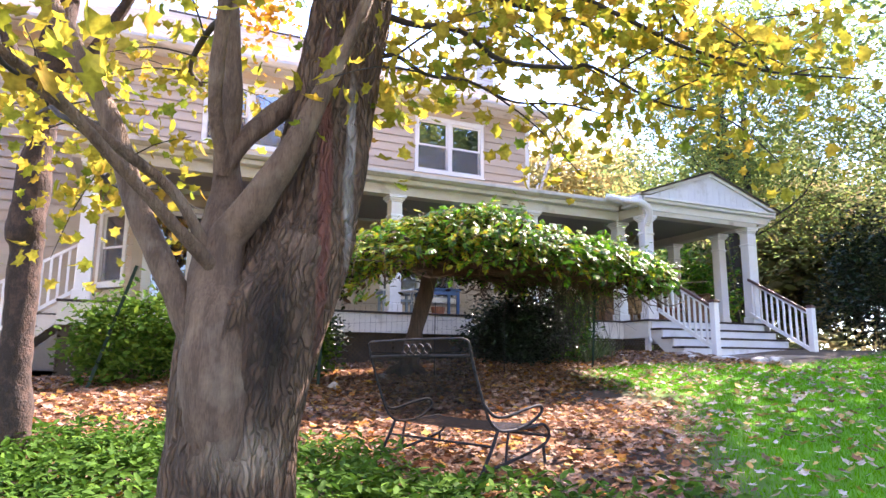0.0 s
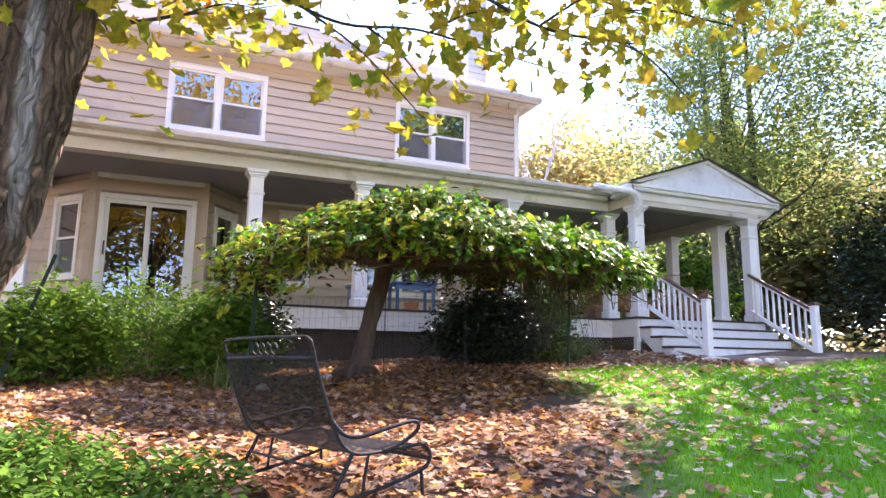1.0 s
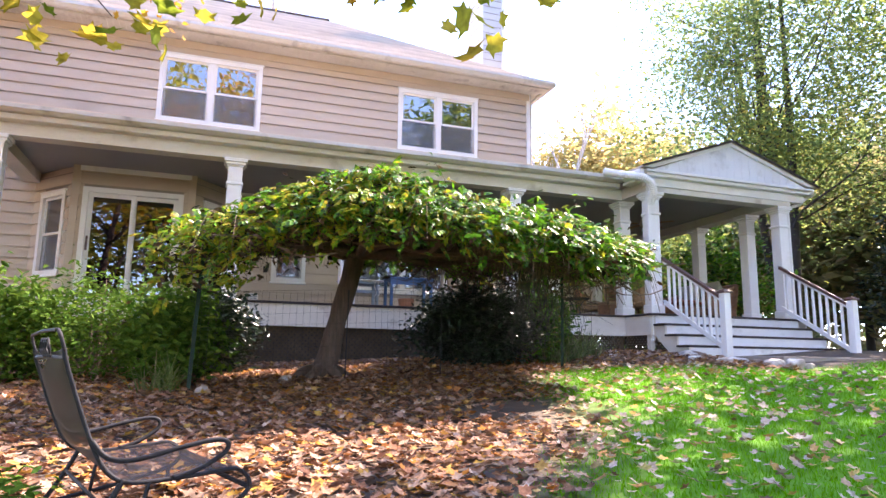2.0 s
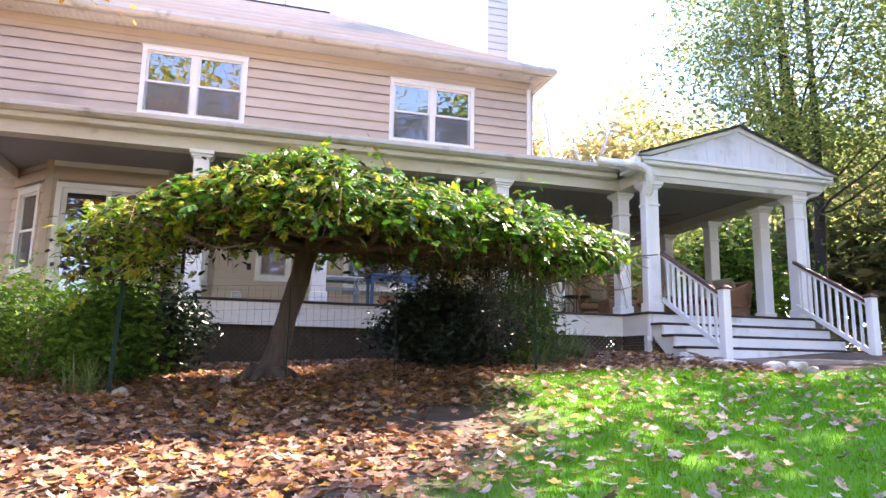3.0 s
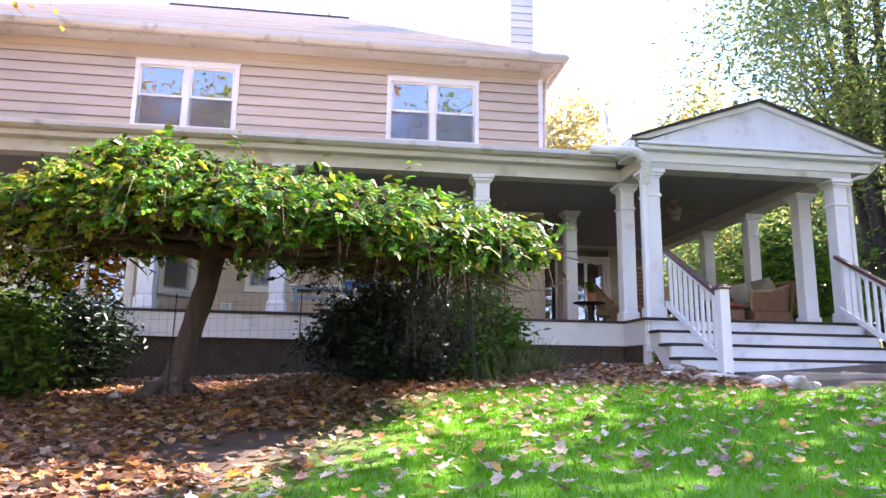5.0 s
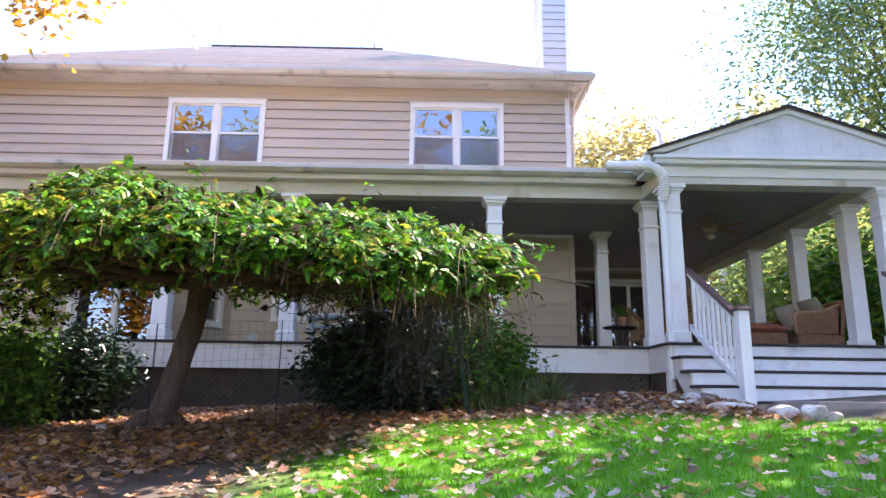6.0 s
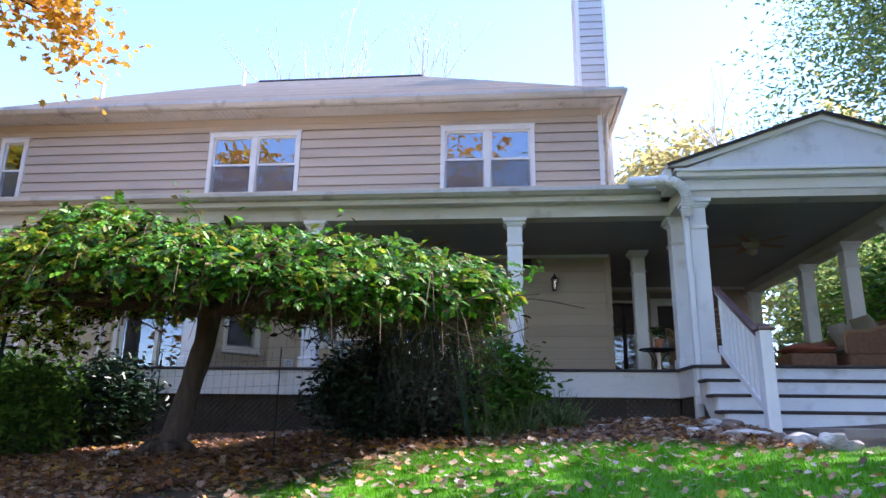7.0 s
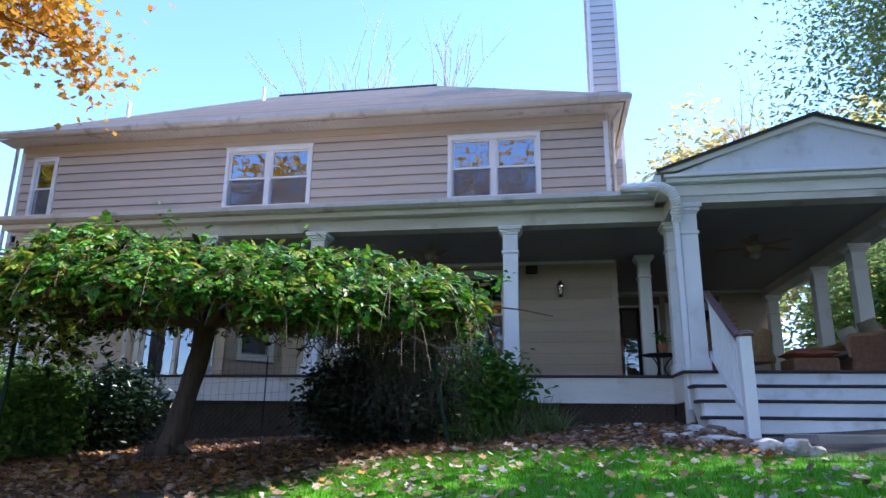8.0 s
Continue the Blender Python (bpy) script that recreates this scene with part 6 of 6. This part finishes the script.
def build_bench():
    """A wide wrought-iron garden seat with a mesh seat and back rolled from one sheet."""
    ang = 17.0
    b = thing("garden_bench", "black wrought-iron garden seat with mesh back on fallen leaves", "bench", (1.90, 3.56, 0.835), ang)
    W = 0.99
    prof = [(-0.20, 0.80), (-0.185, 0.74), (-0.12, 0.56), (-0.06, 0.42), (-0.01, 0.355), (0.06, 0.325), (0.2, 0.327), (0.36, 0.34), (0.44, 0.345), (0.49, 0.31), (0.50, 0.27)]
    line, _ = smooth_line([(x, 0, z) for x, z in prof], [1] * len(prof), 4)
    bm = bmesh.new()
    rows = []
    for p in line:
        rows.append([bm.verts.new((p.x + 0.012 * math.sin(math.pi * k / 8), W * k / 8, p.z - 0.012 * math.sin(math.pi * k / 8))) for k in range(9)])
    for r0, r1 in zip(rows, rows[1:]):
        for k in range(8):
            bm.faces.new((r0[k], r0[k + 1], r1[k + 1], r1[k]))
    part("mesh_sheet", bm, IRON_MESH, b, "fine black expanded metal mesh", smooth=True)
    for y in (0.0, W):
        rod(b, [(x, y, z) for x, z in prof], 0.009, "side_rod")
        # back upright rising to the top rail
        s = 1 if y == 0 else -1
        rod(b, [(-0.20, y, 0.80), (-0.215, y, 0.845), (-0.22, y + s * 0.04, 0.865)], 0.007, "side_rod")
        # arm: from the back, dipping, out over the seat and curling down to its front
        rod(b, [(-0.085, y, 0.48), (-0.03, y - s * 0.02, 0.42), (0.06, y - s * 0.035, 0.41), (0.22, y - s * 0.04, 0.445), (0.34, y - s * 0.04, 0.465), (0.39, y - s * 0.035, 0.45), (0.38, y - s * 0.025, 0.41), (0.29, y - s * 0.01, 0.355), (0.2, y, 0.33)], 0.010, "armrest")
        # legs and spring stretcher
        rod(b, [(0.03, y, 0.34), (-0.02, y, 0.24), (-0.10, y, 0.11), (-0.17, y, 0.0)], 0.011, "leg")
        rod(b, [(-0.11, y, 0.10), (0.05, y, 0.13), (0.25, y, 0.17), (0.44, y, 0.22), (0.50, y, 0.27)], 0.010, "stretcher")
        rod(b, [(0.44, y, 0.22), (0.45, y, 0.12), (0.47, y, 0.0)], 0.010, "leg")
        rod(b, [(0.12, y, 0.325), (0.10, y, 0.22), (0.09, y, 0.13)], 0.008, "brace")
    rod(b, [(-0.22, 0.04, 0.865), (-0.225, W / 2, 0.87), (-0.22, W - 0.04, 0.865)], 0.007, "top_rail")
    rod(b, [(-0.19, 0.0, 0.765), (-0.19, W / 2, 0.768), (-0.19, W, 0.765)], 0.009, "top_rail")
    rod(b, [(0.5, 0.0, 0.27), (0.5, W, 0.27)], 0.010, "front_rail")
    rod(b, [(-0.02, 0.0, 0.24), (-0.02, W, 0.24)], 0.008, "cross_rod")
    for k in range(4):
        y = W * 0.36 + k * 0.07
        rod(b, [(-0.2, y, 0.77), (-0.215, y + 0.045, 0.80), (-0.215, y + 0.015, 0.84), (-0.212, y - 0.02, 0.81), (-0.2, y + 0.03, 0.77)], 0.005, "scroll", n=5)
    return b


build_bench()


def pillow(bm, x, y, z, a, b, c, tilt=0.0, turn=0.0):
    """A soft box: a rounded, puffed cushion."""
    r = bmesh.ops.create_cube(bm, size=1.0)
    vs = r["verts"]
    es = list({e for v in vs for e in v.link_edges})
    bmesh.ops.subdivide_edges(bm, edges=es, cuts=5, use_grid_fill=True)
    done_v = list(bm.verts)
    for v in done_v:
        p = v.co * 2
        k = 1 - 0.10 * (p.x ** 4 + p.y ** 4) * abs(p.z)
        q = Vector((p.x * (1 - 0.06 * p.z * p.z), p.y * (1 - 0.06 * p.z * p.z), p.z * (1 - 0.45 * max(p.x ** 4, p.y ** 4))))
        v.co = Vector((q.x * a / 2, q.y * b / 2, q.z * c / 2)) * k
        v.co += Vector((0, 0, 0.012 * noise.noise(v.co * 7 + Vector((x, y, z)))))
    bmesh.ops.transform(bm, matrix=pose(x, y, z, 0, tilt, turn), verts=list(done_v))
    return bm


def build_sofa():
    s = thing("wicker_sofa", "brown wicker sofa with sage seat cushions and loose pillows", "sofa", (11.95, 12.05, FLOOR_Z + 0.001))
    part("base", nb(0, 0.72, 0, 1.75, 0.06, 0.30, bev=0.02), WICKER, s)
    for x, y in ((0.03, 0.03), (0.66, 0.03), (0.03, 1.69), (0.66, 1.69)):
        part("leg", nb(x, x + 0.05, y, y + 0.05, 0, 0.08), WICKER, s)
    bm = bmesh.new()
    prism(bm, [(0.62, 0.30), (0.72, 0.30), (0.80, 0.80), (0.74, 0.83), (0.70, 0.80)], "y", 0.0, 1.75)
    part("backrest", bm, WICKER, s)
    for y in (0.0, 1.67):
        bm = bmesh.new()
        prism(bm, [(0.0, 0.30), (0.66, 0.30), (0.72, 0.72), (0.6, 0.68), (0.3, 0.60), (0.05, 0.60), (0.0, 0.56)], "y", y, y + 0.07)
        part("armrest", bm, WICKER, s)
        line, rad = smooth_line([(0.0, y + 0.035, 0.30), (0.0, y + 0.035, 0.58), (0.1, y + 0.035, 0.62), (0.4, y + 0.035, 0.64), (0.72, y + 0.035, 0.76)], [0.03] * 5, 5)
        part("arm_roll", tube(bmesh.new(), line, rad, 8), PALE_WICKER, s, smooth=True)
    for y in (0.5, 1.25):
        part("seat_cushion", pillow(bmesh.new(), 0.32, y, 0.38, 0.64, 0.78, 0.17), CUSHION, s, smooth=True)
    for y, t, mt in ((0.45, 62, CUSHION), (1.2, 60, PALE_CUSHION)):
        part("pillow", pillow(bmesh.new(), 0.55, y, 0.66, 0.52, 0.58, 0.2, t, 0), mt, s, smooth=True)
    o = thing("footstool", "wicker footstool with a rust-red cushion", "footstool", (11.15, 12.0, FLOOR_Z + 0.001))
    part("base", nb(0, 0.62, 0, 0.55, 0.05, 0.30, bev=0.02), WICKER, o)
    for x, y in ((0.02, 0.02), (0.56, 0.02), (0.02, 0.49), (0.56, 0.49)):
        part("leg", nb(x, x + 0.04, y, y + 0.04, 0, 0.06), WICKER, o)
    part("cushion", pillow(bmesh.new(), 0.31, 0.27, 0.37, 0.68, 0.6, 0.16), RED_CUSHION, o, smooth=True)


build_sofa()


def wicker_chair(x, y, turn, label, back=0.95):
    c = thing("wicker_chair", label, "chair", (x, y, FLOOR_Z + 0.001), turn, "wicker chairs on the porch")
    part("seat", nb(-0.3, 0.3, -0.28, 0.28, 0.28, 0.40, bev=0.02), PALE_WICKER, c)
    for px in (-0.27, 0.23):
        for py in (-0.26, 0.22):
            part("leg", nb(px, px + 0.04, py, py + 0.04, 0, 0.29), PALE_WICKER, c)
    bm = bmesh.new()
    cols = 12
    for k in range(cols):
        a0, a1 = math.pi * (0.05 + 0.9 * k / cols), math.pi * (0.05 + 0.9 * (k + 1) / cols)
        def rim(a):
            h = 0.60 + (back - 0.60) * max(0, math.sin(a)) ** 1.5
            return [(-0.32 * math.cos(a), 0.02 + 0.30 * math.sin(a), 0.38), (-0.36 * math.cos(a), 0.02 + 0.38 * math.sin(a), h)]
        (p0, q0), (p1, q1) = rim(a0), rim(a1)
        v = [bm.verts.new(p) for p in (p0, p1, q1, q0)]
        w = [bm.verts.new((p[0] * 0.92, p[1] * 0.9, p[2])) for p in (p0, p1, q1, q0)]
        bm.faces.new(v)
        bm.faces.new(w[::-1])
        for i in range(4):
            j = (i + 1) % 4
            bm.faces.new((v[i], w[i], w[j], v[j]))
    bmesh.ops.remove_doubles(bm, verts=bm.verts, dist=0.0005)
    part("backrest", bm, PALE_WICKER, c)
    part("cushion", pillow(bmesh.new(), 0, -0.02, 0.44, 0.54, 0.52, 0.12), CUSHION, c, smooth=True)


wicker_chair(10.25, 13.9, 55, "honey-coloured wicker armchair on the porch")
wicker_chair(10.75, 12.75, 200, "low-backed wicker chair behind the railing", 0.78)


def build_porch_things():
    # tall rattan chair with an arched back
    t = thing("rattan_chair", "tall brown rattan chair with an arched slatted back", "chair", (10.62, 13.45, FLOOR_Z + 0.001))
    part("seat", nb(-0.27, 0.27, -0.5, 0.0, 0.36, 0.43, bev=0.015), WICKER, t)
    for x in (-0.26, 0.26):
        for y in (-0.47, -0.02):
            rod(t, [(x, y, 0.0), (x, y, 0.36)], 0.02, "leg", WICKER, 8)
        rod(t, [(x, -0.02, 0.40), (x, -0.05, 0.64), (x * 1.1, -0.28, 0.66), (x * 1.1, -0.48, 0.62), (x, -0.47, 0.38)], 0.018, "armrest", WICKER, 8)
    rod(t, [(-0.26, -0.02, 0.40), (-0.27, 0.02, 0.85), (-0.2, 0.05, 1.1), (0, 0.06, 1.22), (0.2, 0.05, 1.1), (0.27, 0.02, 0.85), (0.26, -0.02, 0.40)], 0.022, "back_frame", PALE_WICKER, 8, 8)
    for k in range(9):
        z = 0.46 + 0.08 * k
        w = 0.25 if z < 0.9 else 0.25 * math.sqrt(max(0.05, 1 - ((z - 0.9) / 0.33) ** 2))
        part("back_slat", nb(-w, w, -0.012 + 0.045 * (z - 0.4), 0.008 + 0.045 * (z - 0.4), z, z + 0.066, bev=0.004), WICKER, t)
    # small dark side table with a pot of flowers
    t = thing("side_table", "small dark round side table", "table", (9.55, 13.3, FLOOR_Z + 0.001))
    part("tabletop", lathe(bmesh.new(), [(0.27, 0.46), (0.29, 0.47), (0.29, 0.485), (0.27, 0.49)], 24), IRON, t)
    for k in range(3):
        a = k * 2.1
        rod(t, [(0.2 * math.cos(a), 0.2 * math.sin(a), 0.46), (0.06 * math.cos(a), 0.06 * math.sin(a), 0.25), (0.24 * math.cos(a), 0.24 * math.sin(a), 0.0)], 0.011, "leg")
    p = thing("flower_pot", "pink pot with a flowering plant on the side table", "plant pot", (9.6, 13.3, FLOOR_Z + 0.492))
    part("pot", lathe(bmesh.new(), [(0.06, 0), (0.085, 0.16), (0.09, 0.165), (0.08, 0.165)], 16), TERRACOTTA, p)
    rng = np.random.default_rng(141)
    c = in_ellipsoid(rng, 30, (0, 0, 0.27), (0.12, 0.12, 0.1))
    tagged(part("leaf_spray", leaves_at(rng, c, 5, 0.03, (0, 80), (0.04, 0.07), material=SHRUB_LEAF), None, p), kind="stuff")
    # wicker trunk near the corner column
    t = thing("wicker_chest", "brown wicker chest behind the corner column", "chest", (9.7, 12.3, FLOOR_Z + 0.001))
    part("body", nb(0, 0.62, 0, 0.42, 0, 0.30, bev=0.015), WICKER, t)
    part("lid", nb(-0.01, 0.63, -0.01, 0.43, 0.302, 0.36, bev=0.015), PALE_WICKER, t)
    # blue table, grey bench with a cloth, basket
    t = thing("blue_table", "blue painted wooden table on the porch", "table", (5.15, 12.25, FLOOR_Z + 0.001))
    part("tabletop", nb(0, 0.85, 0, 0.55, 0.56, 0.60, bev=0.006), BLUE_PAINT, t)
    part("apron", nb(0.05, 0.80, 0.04, 0.07, 0.47, 0.558), BLUE_PAINT, t)
    for x in (0.03, 0.77):
        for y in (0.03, 0.47):
            part("leg", nb(x, x + 0.05, y, y + 0.05, 0, 0.558), BLUE_PAINT, t)
    t = thing("grey_bench", "blue-grey painted bench on the porch", "bench", (4.32, 12.4, FLOOR_Z + 0.001))
    part("seat", nb(0, 0.72, 0, 0.38, 0.46, 0.50, bev=0.006), GREY_PAINT, t)
    for x in (0.04, 0.63):
        for y in (0.02, 0.31):
            part("leg", nb(x, x + 0.05, y, y + 0.05, 0, 0.458), GREY_PAINT, t)
    part("stretcher", nb(0.09, 0.63, 0.035, 0.06, 0.30, 0.35), GREY_PAINT, t)
    bm = nb(-0.03, 0.76, -0.04, 0.40, 0.502, 0.535, bev=0.012)
    c = lone("table_cloth", bm, CLOTH, "folded white cloth with hanging ties on the grey bench", "cloth", pose(4.32, 12.4, FLOOR_Z + 0.001))
    for x in (0.02, 0.60, 0.66):
        rod(c, [(x, -0.042, 0.51), (x - 0.015, -0.05, 0.40), (x + 0.02, -0.05, 0.30), (x - 0.01, -0.05, 0.24)], 0.006, "tie", CLOTH, 5)
    lone("wicker_basket", lathe(bmesh.new(), [(0.11, 0), (0.14, 0.16), (0.145, 0.2), (0.125, 0.2), (0.12, 0.03)], 18), TERRACOTTA, "reddish woven basket under the blue table", "basket", pose(5.45, 12.2, FLOOR_Z + 0.001))
    # wall things
    v = lone("wall_vent", nb(-0.09, 0.09, -0.05, -0.0, -0.065, 0.065, bev=0.008), TRIM, "white dryer vent cover on the siding", "vent", pose(2.95, WALL_Y - 0.03, 2.80))
    for k in range(3):
        part("slat", nb(-0.07, 0.07, -0.058, -0.05, -0.045 + 0.035 * k, -0.028 + 0.035 * k), GREY_PAINT, v)
    v = lone("wall_socket", nb(-0.04, 0.04, -0.05, 0.0, -0.06, 0.06, bev=0.006), DECK, "dark outdoor socket cover on the siding", "socket", pose(3.15, WALL_Y - 0.03, 3.35))
    part("cover", nb(-0.03, 0.03, -0.056, -0.05, -0.045, 0.045), IRON, v)
    l = thing("wall_lantern", "black carriage lantern on the siding", "lamp", (7.98, WALL_Y - 0.03, 4.28))
    part("bracket", nb(-0.03, 0.03, -0.02, 0.0, -0.12, 0.16, bev=0.005), IRON, l)
    rod(l, [(0, -0.02, 0.1), (0, -0.09, 0.2), (0, -0.13, 0.16)], 0.008, "arm")
    part("lantern_cap", lathe(bmesh.new(), [(0.075, 0.08), (0.06, 0.11), (0.02, 0.16), (0.008, 0.19)], 8, (0, -0.13, 0)), IRON, l)
    part("glass", lathe(bmesh.new(), [(0.04, -0.1), (0.062, 0.08)], 8, (0, -0.13, 0)), LAMP_GLASS, l)
    part("lantern_foot", lathe(bmesh.new(), [(0.01, -0.14), (0.045, -0.12), (0.045, -0.1)], 8, (0, -0.13, 0)), IRON, l)
    for k in range(4):
        a = math.pi / 4 + k * math.pi / 2
        rod(l, [(0.042 * math.cos(a), -0.13 + 0.042 * math.sin(a), -0.1), (0.064 * math.cos(a), -0.13 + 0.064 * math.sin(a), 0.08)], 0.005, "lantern_bar", n=4)
    for k in (-1, 1):
        part("bulb", lathe(bmesh.new(), [(0.008, -0.09), (0.012, -0.03), (0.004, 0.02)], 8, (0.018 * k, -0.13, 0)), PALE_WICKER, l)
    # speaker under the ceiling
    s = lone("porch_speaker", nb(-0.11, 0.11, -0.16, 0.0, -0.08, 0.08, bev=0.015), IRON, "small dark loudspeaker under the porch ceiling", "loudspeaker", pose(7.45, WALL_Y - 0.035, 4.70, 10))
    part("grille", nb(-0.095, 0.095, -0.167, -0.16, -0.065, 0.065), DECK, s)
    # ceiling fans
    for x, y in ((5.75, 12.97), (11.1, 12.95)):
        f = thing("ceiling_fan", "cream ceiling fan under the porch ceiling", "fan", (x, y, CEIL_Z - 0.001), group="porch ceiling fans")
        part("canopy", lathe(bmesh.new(), [(0.03, -0.08), (0.07, -0.03), (0.075, 0)], 16), CUSHION, f)
        part("motor", lathe(bmesh.new(), [(0.04, -0.30), (0.10, -0.27), (0.13, -0.2), (0.12, -0.13), (0.06, -0.1), (0.03, -0.08)], 20), CUSHION, f)
        part("lamp_bowl", lathe(bmesh.new(), [(0.02, -0.40), (0.07, -0.37), (0.085, -0.32), (0.05, -0.30)], 16), CUSHION, f)
        for k in range(5):
            part("blade", nb(0.16, 0.62, -0.06, 0.06, -0.21, -0.20, bev=0.004), PALE_WICKER, f, "", pose(0, 0, 0, 0, 0, 72 * k + 20))


build_porch_things()


# ---- stones and odds by the steps ----
def stone(x, y, a, b, c, seed, material, label, turn=0):
    bm = bmesh.new()
    bmesh.ops.create_icosphere(bm, subdivisions=3, radius=1.0)
    rng = np.random.default_rng(int(seed * 10))
    cuts = [Vector(d).normalized() for d in rng.normal(0, 1, (9, 3))]
    for v in bm.verts:
        p = v.co.normalized()
        for d in cuts:
            p -= d * max(0.0, p.dot(d) - 0.74)
        q = Vector([math.copysign(abs(k) ** 0.8, k) for k in p])
        r = 1 + 0.22 * noise.noise(p * 1.6 + Vector((seed, 0, 0))) + 0.07 * noise.noise(p * 5 + Vector((seed, 3, 0)))
        v.co = Vector((q.x * a * r, q.y * b * r, max(q.z, -0.6) * c * r))
    return lone("stone", bm, material, label, "stone", pose(x, y, ground_z(x, y) + c * 0.42, 4 * math.sin(seed), 5 * math.cos(seed), turn), "edging stones", smooth=False)


STONES = [(9.27, 9.5, 0.15, 0.11, 0.075, STONE, "rounded pale edging stone by the steps"), (9.12, 9.15, 0.11, 0.09, 0.055, STONE, "flat pale edging stone by the steps"), (9.34, 9.22, 0.09, 0.09, 0.07, BROWN_STONE, "brown edging stone by the steps"), (9.5, 9.62, 0.12, 0.08, 0.08, BROWN_STONE, "dark brown stone beside the stringer"), (9.32, 8.62, 0.26, 0.10, 0.065, STONE, "long white-veined stone by the steps"), (9.44, 8.30, 0.10, 0.08, 0.065, BROWN_STONE, "brown stone between pale stones"), (9.60, 8.12, 0.15, 0.11, 0.085, STONE, "grey and white edging stone"), (9.76, 7.92, 0.12, 0.10, 0.09, STONE, "grey and white edging stone"), (9.86, 7.80, 0.07, 0.06, 0.06, STONE, "small grey edging stone"), (8.95, 9.6, 0.07, 0.06, 0.04, STONE, "small stone among fallen leaves"), (8.6, 9.3, 0.07, 0.06, 0.04, BROWN_STONE, "small brown stone among fallen leaves"), (8.2, 9.9, 0.08, 0.06, 0.04, STONE, "small stone among fallen leaves"), (3.05, 8.75, 0.08, 0.07, 0.06, STONE, "pale stone beside the vine trunk"), (2.15, 8.0, 0.07, 0.06, 0.08, STONE, "pale stone beside the stake")]
for k, (x, y, a, b, c, mt, lb) in enumerate(STONES):
    stone(x, y, a, b, c, k * 2.7 + 1, mt, lb, -40 + 9 * math.sin(k * 3))
for x, y, r in ((8.83, 10.75, 0.055), (8.92, 8.98, 0.06)):
    lone("drain_cap", lathe(bmesh.new(), [(r, -0.05), (r, 0.065), (r * 0.93, 0.078), (r * 0.5, 0.081)], 20), PVC, "short white plastic pipe cap standing in the leaves", "pipe cap", pose(x, y, ground_z(x, y)), "white pipe caps", smooth=False)
lone("path_slab", nb(-1.5, 1.7, -0.45, 0.45, -0.12, 0.0, bev=0.01), PEBBLES, "worn concrete slab at the foot of the steps", "slab", pose(11.6, 8.9, 1.745))


# ---- wire fence round the vine ----
def build_wire():
    bm = bmesh.new()
    a, b = Vector((2.02, 8.12, 0)), Vector((6.55, 8.78, 0))
    def at(t, h):
        p = a.lerp(b, t)
        z = ground_z(p.x, p.y)
        return (p.x, p.y + 0.05 * math.sin(t * 9 + h), z + h)
    for k in range(9):
        tube(bm, [at(j / 30, 0.05 + 0.125 * k) for j in range(31)], 0.0013, 3)
    for j in range(61):
        tube(bm, [at(j / 60, 0.03 + 0.2 * k) for k in range(6)], 0.0013, 3)
    f = thing("wire_fence", "fine sagging garden wire fence before the vine trunk", "fence", (0, 0, 0))
    tagged(part("wire_grid", bm, IRON, f), kind="stuff")
    for t in (0.36, 0.62):
        x, y, z = at(t, 0)
        part("fence_pin", tube(bmesh.new(), [(x, y, z - 0.15), (x + 0.01, y, z + 1.05)], 0.006, 6), IRON, f)


build_wire()
